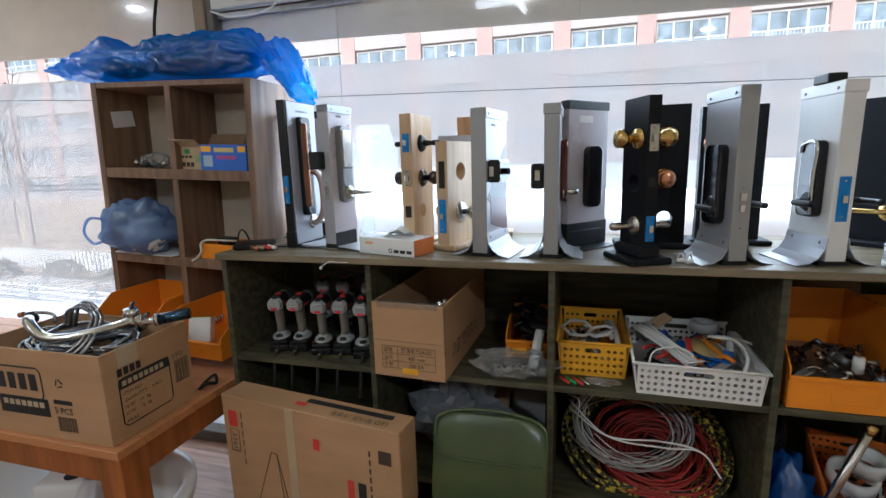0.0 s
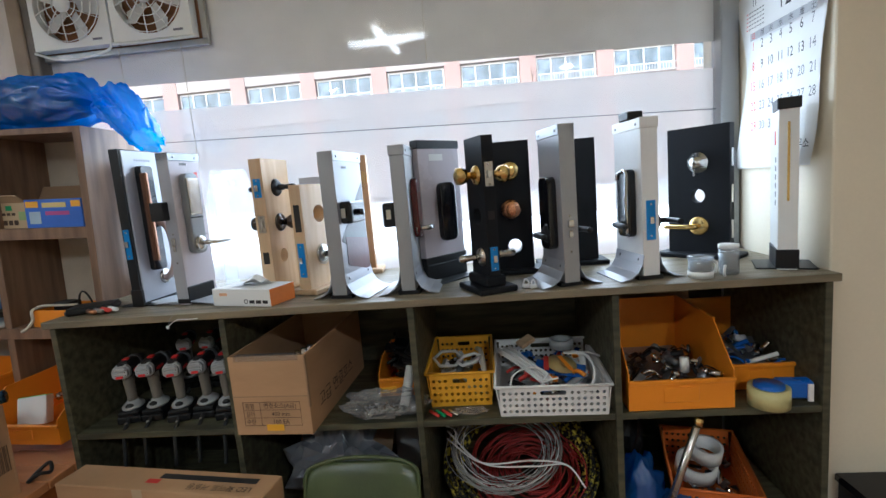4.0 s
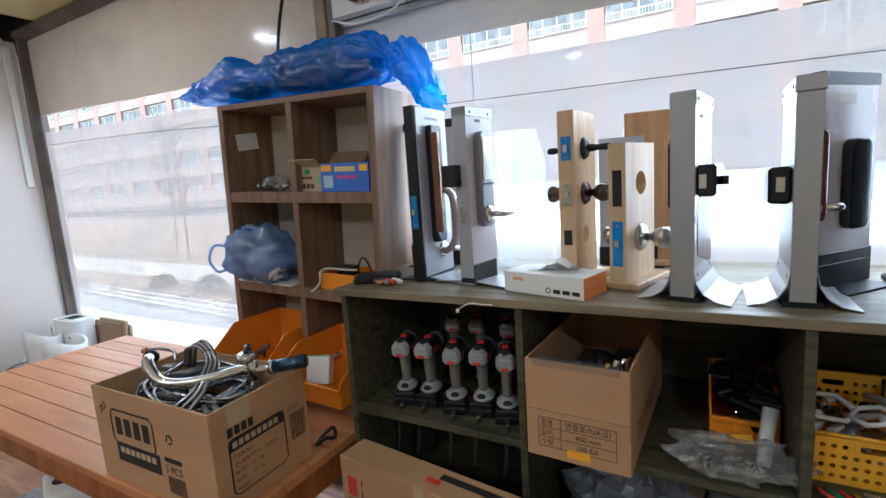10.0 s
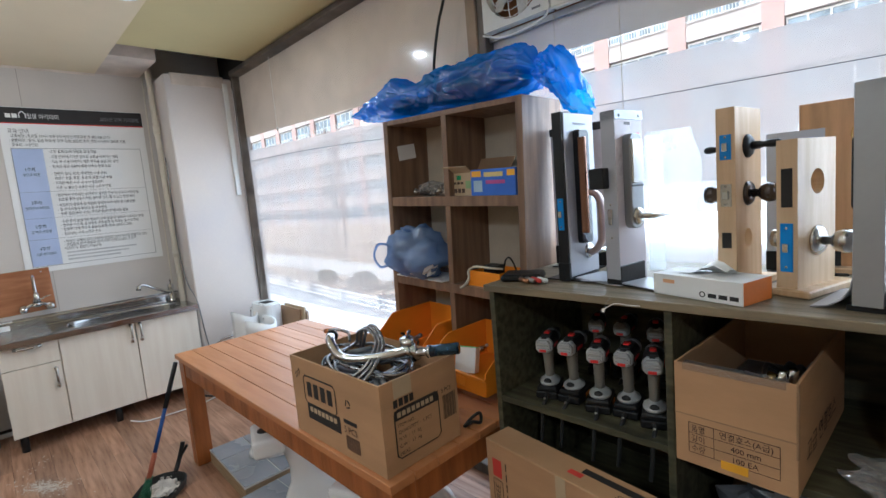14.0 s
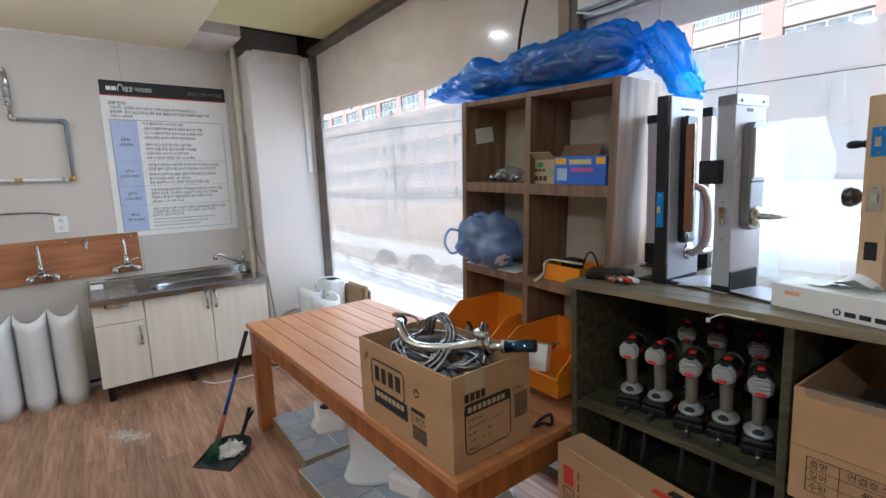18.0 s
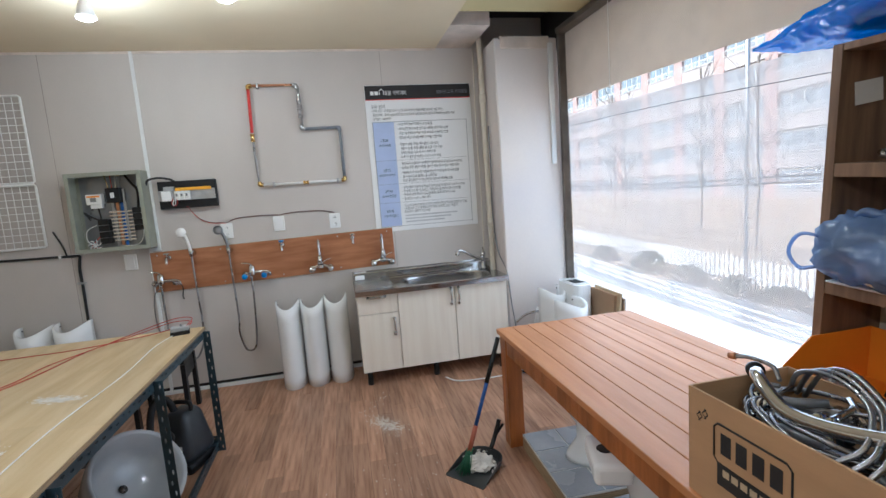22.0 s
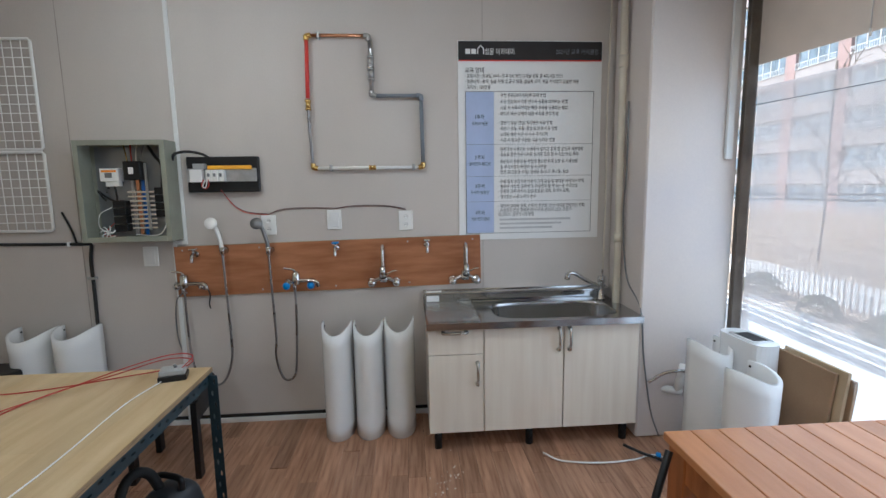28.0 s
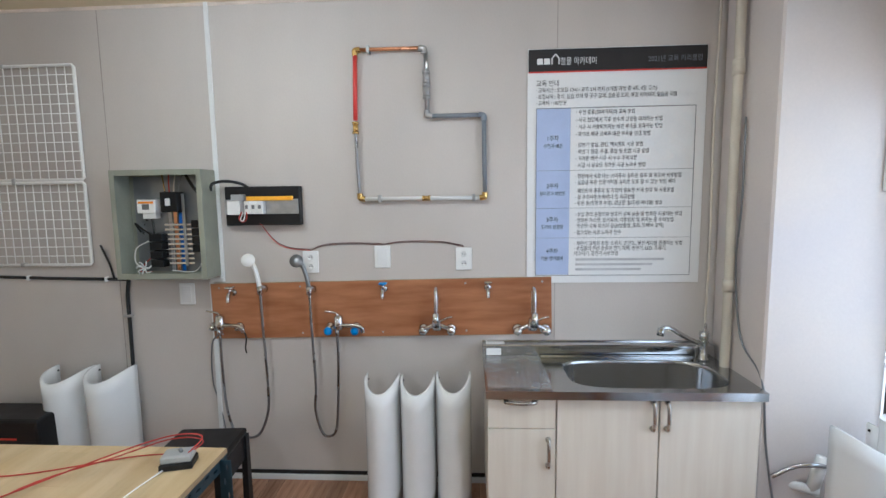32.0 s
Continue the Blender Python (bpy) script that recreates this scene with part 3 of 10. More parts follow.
structure("pillar_head", box(-4.58, 1.52, 2.56, -4.243, 1.93, 2.655, 0.004), M_PATCH, "bare stained strip on the pillar head")
# shop front: frame, posts, glass, films
fr = thing("window_frame_left", pose(-4.25, 2.02, 0), "aged bronze aluminium shop window frame", "window frame")
fr["kind"] = "structure"
part("post", box(0.0, -0.02, 0, 0.036, 0.044, 2.70, 0.004), M_BRONZEFRAME, fr)
part("post", box(2.79, -0.02, 0, 2.85, 0.06, 2.70, 0.004), M_BRONZEFRAME, fr)
part("head", box(0.036, -0.05, 2.66, 2.79, 0.05, 2.70, 0.004), M_BRONZEFRAME, fr)
part("sill", box(0.036, -0.03, 0, 2.79, 0.06, 0.06, 0.004), M_BRONZEFRAME, fr)
part("trim_strip", box(0.002, -0.105, 1.645, 0.022, -0.065, 2.60, 0.003), M_TRIM, fr, "white plastic strip")
fr2 = thing("window_frame_right", pose(-1.40, 2.02, 0), "aged aluminium shop window frame behind the shelf unit", "window frame")
fr2["kind"] = "structure"
part("post", box(2.70, -0.02, 0, 2.765, 0.06, 2.70, 0.004), M_ALU, fr2)
part("head", box(0.0, -0.05, 2.66, 2.70, 0.05, 2.70, 0.004), M_BRONZEFRAME, fr2)
part("sill", box(0.0, -0.02, 0, 2.70, 0.06, 0.06, 0.004), M_BRONZEFRAME, fr2)


def pane(name, x0, x1, y, zs, material, label, shade=True):
    """A flat sheet between x0 and x1; zs: the heights left bottom, right bottom, right top, left top."""
    bm = bmesh.new()
    bm.faces.new([bm.verts.new(p) for p in ((x0, y, zs[0]), (x1, y, zs[1]), (x1, y, zs[2]), (x0, y, zs[3]))])
    ob = structure(name, bm, material, label)
    ob.visible_shadow = shade
    return ob


pane("window_1", -4.214, -1.46, 2.05, (0.06, 0.06, 2.66, 2.66), M_GLASS, "large shop window pane", False)
pane("window_2", -1.40, 1.30, 2.05, (0.06, 0.06, 2.66, 2.66), M_GLASS, "large shop window pane", False)
pane("window_sign_left", -4.214, -1.46, 2.058, (2.147, 2.045, 2.66, 2.66), M_SIGN, "back of an opaque sign film on the window")
pane("window_sign_right", -1.40, 1.30, 2.058, (2.04, 1.965, 2.66, 2.66), M_SIGNGREY, "back of an opaque grey sign film on the window")
pane("window_haze_left", -4.214, -1.46, 2.066, (0.06, 0.06, 1.93, 2.03), M_FROSTL, "hazy plastic sheet on the lower window", False)
pane("window_haze_right", -1.40, 1.30, 2.066, (0.06, 0.06, 1.87, 1.93), M_FROST, "hazy plastic sheet on the lower window", False)
structure("sheet_seam_left", tube([(-4.2, 2.045, 1.935), (-2.9, 2.045, 1.89), (-1.46, 2.045, 1.80)], 0.0020, 5), M_GREYPIPE, "thin dark sheet joint across the window")
structure("sheet_seam_right", tube([(-1.4, 2.045, 1.798), (0, 2.045, 1.756), (1.3, 2.045, 1.713)], 0.0016, 5), M_GREYPIPE, "thin dark sheet joint across the window")

# ---- furniture ----
# shelf unit under the window
cab = thing("shelf_unit", pose(-1.02, 1.45, 0), "dark green stained wooden shelf unit with open cubbyholes", "shelf unit")
CABW, CABD, CABT = 2.345, 0.57, 1.182
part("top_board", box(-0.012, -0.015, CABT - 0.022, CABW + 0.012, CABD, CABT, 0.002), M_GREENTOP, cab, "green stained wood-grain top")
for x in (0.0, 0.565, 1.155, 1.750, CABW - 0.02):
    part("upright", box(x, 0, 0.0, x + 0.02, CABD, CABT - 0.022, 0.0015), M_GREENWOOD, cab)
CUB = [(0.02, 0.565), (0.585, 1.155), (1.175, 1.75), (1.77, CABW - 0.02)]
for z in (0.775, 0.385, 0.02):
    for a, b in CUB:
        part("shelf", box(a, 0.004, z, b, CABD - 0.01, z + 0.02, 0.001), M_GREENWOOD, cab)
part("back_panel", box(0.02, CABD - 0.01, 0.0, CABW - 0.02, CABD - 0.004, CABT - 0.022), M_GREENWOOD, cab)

# work table of planks
TX0, TX1, TY0, TY1, TZ = -3.125, -1.042, 0.985, 1.85, 0.686
tab = thing("plank_table", pose(TX0, TY0, 0), "orange-brown stained pine plank table", "table")
TW, TD = TX1 - TX0, TY1 - TY0
nb = 9
for i in range(nb):
    y0 = i * TD / nb
    part("plank", box(0, y0 + 0.0015, TZ - 0.028, TW, y0 + TD / nb - 0.0015, TZ, 0.002), M_TABLE, tab)
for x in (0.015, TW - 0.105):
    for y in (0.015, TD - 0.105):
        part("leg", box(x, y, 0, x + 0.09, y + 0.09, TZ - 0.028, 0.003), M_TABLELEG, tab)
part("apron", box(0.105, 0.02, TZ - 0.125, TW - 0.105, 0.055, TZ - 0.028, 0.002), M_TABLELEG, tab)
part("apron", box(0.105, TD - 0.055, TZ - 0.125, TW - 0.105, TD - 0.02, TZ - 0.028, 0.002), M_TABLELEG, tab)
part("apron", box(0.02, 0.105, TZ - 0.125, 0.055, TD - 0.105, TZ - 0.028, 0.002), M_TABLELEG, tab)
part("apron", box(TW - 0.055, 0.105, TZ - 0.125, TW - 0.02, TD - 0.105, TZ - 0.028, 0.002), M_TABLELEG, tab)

# bookcase standing on the table, leaning a little
BKM = pose(-1.868, 1.70, 0.735) @ pose(0, 0, 0, 0, 2.6, 0)
bk = thing("bookcase", BKM, "brown wood-veneer open bookcase standing on the table", "bookcase")
BW, BH, BD = 0.805, 1.125, 0.26
part("side", box(0, 0, 0, 0.03, BD, BH, 0.0015), M_CASEWOOD, bk)
part("side", box(BW - 0.03, 0, 0, BW, BD, BH, 0.0015), M_CASEWOOD, bk)
part("top", box(0.03, 0.002, BH - 0.022, BW - 0.03, BD, BH, 0.0015), M_CASEWOOD, bk)
for z in (0.0, 0.345, 0.725):
    part("shelf", box(0.03, 0.002, z, BW - 0.03, BD - 0.006, z + (0.025 if z == 0 else 0.042), 0.0015), M_CASEWOOD, bk)
for a, b in ((0.025, 0.345), (0.387, 0.725), (0.767, BH - 0.022)):
    part("divider", box(0.388, 0.003, a, 0.418, BD - 0.006, b, 0.0015), M_CASEWOOD, bk)
part("back_panel", box(0.03, BD - 0.006, 0.02, BW - 0.03, BD, BH - 0.02), M_CASEBACK, bk)
part("wedge", box(0.0, 0.02, -0.036, 0.06, BD - 0.02, 0.0), M_CASEWOOD, bk)

# steel angle work table with plywood top
WZ = 0.785
wt = thing("angle_work_table", pose(-3.64, -0.70, 0), "plywood-topped work table on slotted blue-grey steel angles", "table")
WTL, WTD = 2.35, 1.28
part("tabletop", box(0, -WTD, WZ - 0.018, WTL, 0, WZ - 0.003, 0.002), M_PLYEDGE, wt, "plywood core")
vr = random.Random(12)
for k in range(11):
    x, y = -vr.uniform(0.0, 0.6), -WTD + k * WTD / 11
    while x < WTL:
        l = vr.uniform(0.45, 0.75)
        a, b = max(x, 0.0), min(x + l, WTL)
        if b - a > 0.02:
            part("veneer_strip", box(a, y, WZ - 0.003, b - 0.0004, y + WTD / 11 - 0.0004, WZ), M_PLY, wt)
        x += l
part("top_edge", box(0, 0.0, WZ - 0.018, WTL, 0.003, WZ - 0.001), M_PLYEDGE, wt)


def slotted_angle(l, w=0.042, t=0.003):
    """An L of steel along x, with oval slots in both legs."""
    bm = bmesh.new()
    n = max(1, int(l / 0.05))
    holes = []
    for i in range(n):
        holes.append(((i + 0.5) * l / n, w * (0.42 if i % 2 else 0.66), 0.007, 6))
    side = plate_with_holes(0.001, 0.001, 0.001, [])
    side.free()
    own = bmesh.new()
    loop = [own.verts.new(p) for p in ((0, 0, 0), (l, 0, 0), (l, 0, w), (0, 0, w))]
    edges = [own.edges.new((loop[i], loop[(i + 1) % 4])) for i in range(4)]
    for hx, hz, r, k in holes:
        s = 1.0
        ring = [own.verts.new((hx + 1.9 * r * math.cos(2 * math.pi * (j + 0.5) / k), 0, hz + 0.62 * r * math.sin(2 * math.pi * (j + 0.5) / k))) for j in range(k)]
        edges += [own.edges.new((ring[j], ring[(j + 1) % k])) for j in range(k)]
    bmesh.ops.triangle_fill(own, use_beauty=True, use_dissolve=False, edges=edges)
    me = bpy.data.meshes.new("tmp")
    own.to_mesh(me)
    own.free()
    for m in (Matrix(), pose(0, 0, 0, -90, 0, 0)):
        k = bmesh.new()
        k.from_mesh(me)
        moved(k, m)
        r = bmesh.ops.extrude_face_region(k, geom=k.faces[:])
        off = (m.to_3x3() @ Vector((0, t, 0)))
        bmesh.ops.translate(k, vec=off, verts=[v for v in r["geom"] if isinstance(v, bmesh.types.BMVert)])
        bmesh.ops.recalc_face_normals(k, faces=k.faces)
        merge(bm, k)
    bpy.data.meshes.remove(me)
    return bm


def flip_y(bm):
    moved(bm, Matrix.Diagonal((1, -1, 1, 1)))
    bmesh.ops.reverse_faces(bm, faces=bm.faces[:])
    return bm


LEGM = pose(0, 0, 0, 0, -90, 0)       # x becomes up
part("front_rail", flip_y(slotted_angle(WTL)), M_BLUESTEEL, wt, m=pose(0, 0, WZ - 0.061))
part("end_rail", flip_y(slotted_angle(WTD)), M_BLUESTEEL, wt, m=pose(0, -WTD, WZ - 0.061, 0, 0, 90))
part("back_rail", slotted_angle(WTL), M_BLUESTEEL, wt, m=pose(0, -WTD, WZ - 0.061))
for x in (0.0, 0.78, 1.56, WTL - 0.04):
    part("leg", slotted_angle(WZ - 0.02), M_BLUESTEEL, wt, m=pose(x + 0.042, -0.004, 0) @ LEGM)
    part("leg", slotted_angle(WZ - 0.02), M_BLUESTEEL, wt, m=pose(x + 0.042, -WTD + 0.046, 0) @ LEGM)
part("foot_rail", flip_y(slotted_angle(WTD)), M_BLUESTEEL, wt, m=pose(0.045, -WTD, 0.06, 0, 0, 90))
part("foot_rail", flip_y(slotted_angle(0.9)), M_BLUESTEEL, wt, m=pose(0.0, 0, 0.02))

# kitchen sink unit
SX0, SY0, SY1, SZ = -4.70, 0.222, 1.452, 0.775
sk = thing("sink_unit", pose(SX0, SY0, 0), "stainless steel sink on a pale wood-look base cabinet", "sink unit")
SW, SDP = SY1 - SY0, 0.50
part("body", box(0.005, 0.01, 0.115, SDP - 0.02, SW - 0.01, SZ - 0.24), M_SINKDOOR, sk)
for y in (0.01, SW - 0.026):
    part("side_panel", box(0.005, y, SZ - 0.24, SDP - 0.02, y + 0.016, SZ - 0.04), M_SINKDOOR, sk)
part("front_rail", box(SDP - 0.036, 0.026, SZ - 0.24, SDP - 0.022, SW - 0.026, SZ - 0.04), M_SINKDOOR, sk)


def door(name, y0, y1, z0, z1):
    return part(name, box(SDP - 0.02, y0 + 0.002, z0, SDP, y1 - 0.002, z1, 0.0015), M_SINKDOOR, sk)


def pull(parent, y, z, length, upright=True):
    """A bow handle on a face that looks along +x."""
    h = length / 2
    pts = [(0.0, 0, -h), (0.018, 0, -h), (0.028, 0, -h * 0.4), (0.028, 0, h * 0.4), (0.018, 0, h), (0.0, 0, h)]
    bm = tube(pts, 0.0085, 8)
    for s in (-h, h):
        lathe([(0, 0), (0.013, 0), (0.012, 0.014), (0.0, 0.018)], 10, bm, pose(0, 0, s, 0, 90, 0))
    part("handle", bm, M_NICKEL, parent, "satin metal bow handle", pose(SDP, y, z, 0 if upright else 90, 0, 0))


d1 = door("drawer_front", 0.008, 0.320, 0.585, SZ - 0.045)
pull(d1, 0.158, 0.715, 0.13, False)
d2 = door("door", 0.008, 0.320, 0.12, 0.580)
pull(d2, 0.285, 0.47, 0.125)
d3 = door("door", 0.323, 0.780, 0.12, SZ - 0.045)
pull(d3, 0.750, 0.655, 0.125)
d4 = door("door", 0.783, SW - 0.008, 0.12, SZ - 0.045)
pull(d4, 0.812, 0.655, 0.125)
for x in (0.06, SDP - 0.06):
    for y in (0.06, 0.6, SW - 0.06):
        part("foot", rod((x, y, 0), (x, y, 0.115), 0.022, 12), M_BLACK, sk)
# steel top with a sunken bowl, a drainer and a raised back ledge
bm = bmesh.new()
X1, Y1 = SDP + 0.035, SW
bowl = [(0.28 + 0.19 * s[0], 0.80 + 0.37 * s[1]) for s in ((math.copysign(abs(math.cos(a)) ** 0.5, math.cos(a)), math.copysign(abs(math.sin(a)) ** 0.5, math.sin(a))) for a in [2 * math.pi * (k + 0.5) / 32 for k in range(32)])]
bowl = [(x + 0.02, y - 0.03) for x, y in bowl]
loop = [bm.verts.new(p) for p in ((0.075, 0, SZ), (X1, 0, SZ), (X1, Y1, SZ), (0.075, Y1, SZ))]
edges = [bm.edges.new((loop[i], loop[(i + 1) % 4])) for i in range(4)]
ring = [bm.verts.new((x, y, SZ)) for x, y in bowl]
edges += [bm.edges.new((ring[i], ring[(i + 1) % 32])) for i in range(32)]
bmesh.ops.triangle_fill(bm, use_beauty=True, use_dissolve=False, edges=edges)
cx, cyy = sum(p[0] for p in bowl) / 32, sum(p[1] for p in bowl) / 32
prev = ring
for s, z in ((0.985, SZ - 0.006), (0.975, SZ - 0.02), (0.955, SZ - 0.175), (0.91, SZ - 0.20), (0.6, SZ - 0.212), (0.1, SZ - 0.215)):
    nxt = [bm.verts.new((cx + (x - cx) * s, cyy + (y - cyy) * s, z)) for x, y in bowl]
    for i in range(32):
        f = bm.faces.new((prev[i], prev[(i + 1) % 32], nxt[(i + 1) % 32], nxt[i]))
        f.smooth = True
    prev = nxt
bm.faces.new(prev)
for a, b in (((X1, 0), (X1, Y1)), ((0.075, 0), (X1, 0)), ((X1, Y1), (0.075, Y1))):
    bm.faces.new([bm.verts.new(p) for p in ((*a, SZ), (*b, SZ), (*b, SZ - 0.038), (*a, SZ - 0.038))])
bmesh.ops.recalc_face_normals(bm, faces=bm.faces)
part("sink_top", bm, M_BRUSHED, sk, "shiny stainless steel sink bowl and rim")
bm = box(0.0, 0, SZ - 0.03, 0.012, Y1, SZ + 0.075, 0.002)
box(0.0, 0, SZ + 0.055, 0.075, Y1, SZ + 0.068, 0.003, bm)
box(0.044, 0.31, SZ - 0.02, 0.050, Y1 - 0.10, SZ + 0.056, 0.0, bm)
box(0.060, 0, SZ - 0.02, 0.078, 0.31, SZ + 0.066, 0.003, bm)
box(0.060, Y1 - 0.10, SZ - 0.02, 0.078, Y1, SZ + 0.066, 0.003, bm)
box(0.060, 0.31, SZ - 0.02, 0.078, Y1 - 0.10, SZ + 0.008, 0.003, bm)
box(0.060, 0.31, SZ + 0.050, 0.078, Y1 - 0.10, SZ + 0.066, 0.003, bm)
part("back_ledge", bm, M_STEEL, sk, "raised stainless steel back ledge")
bm = bmesh.new()
for k in range(9):
    y = 0.05 + 0.027 * k
    rod((0.13, y, SZ), (0.48, y, SZ), 0.006, 6, bm)
part("drainer_ribs", bm, M_STEEL, sk)
film = bmesh.new()
rows_f = []
for a in range(15):
    line = []
    for b in range(13):
        fx, fy = 0.085 + 0.44 * a / 14, 0.012 + 0.29 * b / 12
        line.append(film.verts.new((fx, fy, SZ + 0.008 + 0.012 * abs(noise.noise(Vector((fx * 16, fy * 30, 2)))))))
    rows_f.append(line)
for a in range(14):
    for b in range(12):
        film.faces.new((rows_f[a][b], rows_f[a + 1][b], rows_f[a + 1][b + 1], rows_f[a][b + 1]))
part("wrapping_film", film, sheer("drainer_film", (0.85, 0.87, 0.88), 0.70, 0.06, 0.28, 0.35), sk, "wrinkled clear film over the drainer")
part("sticker", box(0.079, 0.02, SZ + 0.012, 0.0795, 0.10, SZ + 0.05), M_PAPER, sk, "white paper label")
part("sticker", box(0.02, 0.02, SZ + 0.068, 0.06, 0.12, SZ + 0.0695), M_PAPER, sk, "white paper label")
# mixer tap of the sink
tp = thing("sink_mixer_tap", pose(-4.59, 1.375, SZ + 0.001), "chrome swivel kitchen mixer tap", "tap")
part("body", lathe([(0, 0), (0.027, 0), (0.027, 0.01), (0.020, 0.015), (0.020, 0.11), (0.024, 0.115), (0.024, 0.15), (0.0, 0.155)], 18), M_CHROME, tp)
part("spout", tube([(0.0, 0, 0.085), (0.02, -0.06, 0.108), (0.04, -0.13, 0.145), (0.055, -0.19, 0.182), (0.06, -0.225, 0.190), (0.062, -0.245, 0.178)], 0.0125, 10), M_CHROME, tp)
part("aerator", rod((0.062, -0.243, 0.186), (0.063, -0.25, 0.150), 0.018, 14), M_CHROME, tp)
part("lever", tube([(0, 0, 0.15), (0.0, 0.005, 0.175), (0.01, 0.0, 0.195)], 0.007, 8), M_CHROME, tp)

# carton of shower parts on the table
def open_carton(name, w, d, h, label, category="cardboard box", t=0.006):
    """Walls and floor of an open carton about its base corner."""
    c = thing(name, Matrix(), label, category)
    part("side", box(0, 0, 0, w, t, h, 0.001), M_CARD, c)
    part("side", box(0, d - t, 0, w, d, h, 0.001), M_CARD, c)
    part("side", box(0, t, 0, t, d - t, h, 0.001), M_CARD, c)
    part("side", box(w - t, t, 0, w, d - t, h, 0.001), M_CARD, c)
    part("bottom", box(t, t, 0, w - t, d - t, t), M_CARDIN, c)
    return c

# ---- door lock samples on the shelf unit ----
TOPZ = CABT + 0.0005


def sample(x, y, phi, w, t, h, material, base, label, lift=0.0, bores=()):
    """A slab of door that stands on a foot, bores (y, z, radius) cut through it; local x across its thickness, y along its width, z up."""
    s = thing("lock_display", pose(x, y, TOPZ, 0, 0, -phi), label, "lock display", "door lock samples")
    if bores:
        b = plate_with_holes(w, h - lift, t, [(by - w / 2, bz - lift, br, 24) for by, bz, br in bores])
        moved(b, pose(t / 2, w / 2, lift, 0, 0, 90))
    else:
        b = box(-t / 2, 0, lift, t / 2, w, h, 0.0015)
    part("door_slab", b, material, s)
    if base == "curved":
        for sx in (1, -1):
            prof = [(t / 2, 0.075), (t / 2 + 0.006, 0.045), (t / 2 + 0.020, 0.022), (t / 2 + 0.042, 0.008), (t / 2 + 0.072, 0.002)]
            bm = bmesh.new()
            lo = [[bm.verts.new((sx * px, yy, z)) for px, z in prof] + [bm.verts.new((sx * (px - 0.0012), yy, max(0.0, z - 0.002))) for px, z in prof[::-1]] for yy in (-0.004, w + 0.004)]
            n = len(lo[0])
            for i in range(n):
                bm.faces.new((lo[0][i], lo[0][(i + 1) % n], lo[1][(i + 1) % n], lo[1][i]))
            bm.faces.new(lo[0])
            bm.faces.new(lo[1][::-1])
            bmesh.ops.recalc_face_normals(bm, faces=bm.faces)
            foot = part("foot_plate", bm, M_SILVER, s, "flared silver foot plate")
            for yy in (0.025, w - 0.025):
                part("bolt", rod((sx * (t / 2), yy, 0.06), (sx * (t / 2 + 0.004), yy, 0.06), 0.005, 8), M_GREYM, foot)
        part("foot_core", box(-t / 2 - 0.012, 0.004, 0, t / 2 + 0.012, w - 0.004, max(lift, 0.012)), M_BLACK, s)
    elif base == "black":
        bm = box(-0.062, -0.02, 0, 0.062, w + 0.02, 0.018, 0.004)
        part("foot", bm, M_BLACKBOARD, s)
        bm = box(-t / 2 - 0.016, -0.004, 0.018, t / 2 + 0.016, w + 0.004, 0.05, 0.006)
        part("foot_collar", bm, M_BLACKBOARD, s)
    elif base == "wood":
        part("foot", box(-0.055, -0.015, 0, 0.055, w + 0.03, 0.018, 0.003), M_PINE, s)
    elif base == "flat":
        part("foot", box(-0.075, 0.01, 0, 0.075, w - 0.01, 0.004, 0.001), M_BLACK, s)
        part("foot_bracket", box(-t / 2 - 0.004, -0.002, 0.004, t / 2 + 0.004, w * 0.9, 0.06, 0.002), M_BLACK, s)
    return s


def cap(s, t, w, h, material, z0=0.028, label=""):
    c = part("end_cap", box(-t / 2 - 0.003, -0.003, h - z0, t / 2 + 0.003, w + 0.003, h + 0.003, 0.002), material, s, label)
    for sx in (1, -1):
        for yy in (0.02, w - 0.02):
            part("screw", rod((sx * (t / 2 + 0.002), yy, h - z0 / 2), (sx * (t / 2 + 0.005), yy, h - z0 / 2), 0.004, 8), M_GREYM, c)
    return c


def side_m(side, t, y, z):
    """A frame on the slab's side: local z points out of the face, local y up."""
    return pose(side * t / 2, y, z, 90, 0, 90 if side > 0 else -90)


def round_plate(s, side, t, y, z, w, h, d, material, name="lock_plate", r=0.02, label=""):
    bm = outline(rounded(w, h, r), d, bevel=min(0.004, d / 3))
    # outline lies in x, z and goes along y: turn it to stand out of the slab
    moved(bm, pose(0, 0, 0, 90, 0, 0))
    ob = part(name, bm, material, s, label, side_m(side, t, y, z))
    return ob


def knob(s, side, t, y, z, material, r=0.026, l=0.06, rose=0.032, label=""):
    k = part("rose", lathe([(0, 0), (rose, 0), (rose, 0.003), (rose * 0.8, 0.010), (0.012, 0.013), (0, 0.013)], 22), material, s, label, side_m(side, t, y, z))
    prof = [(0.0, 0.010), (0.011, 0.012), (0.010, l * 0.38), (r * 0.75, l * 0.5), (r, l * 0.72), (r * 0.92, l * 0.92), (r * 0.5, l), (0, l)]
    part("knob", lathe(prof, 22), material, k)
    return k


def lever(s, side, t, y, z, material, length=0.10, toward=1, rose=0.026, droop=0.0):
    k = part("rose", lathe([(0, 0), (rose, 0), (rose, 0.004), (rose * 0.85, 0.008), (0.010, 0.010), (0, 0.010)], 20), material, s, "", side_m(side, t, y, z))
    sgn = toward * (1 if side > 0 else -1)
    part("lever", tube([(0, 0, 0.006), (0, 0, 0.030), (sgn * 0.012, 0, 0.040), (sgn * 0.05, -droop * 0.5, 0.042), (sgn * length, -droop, 0.040)], 0.0085, 10), material, k)
    return k


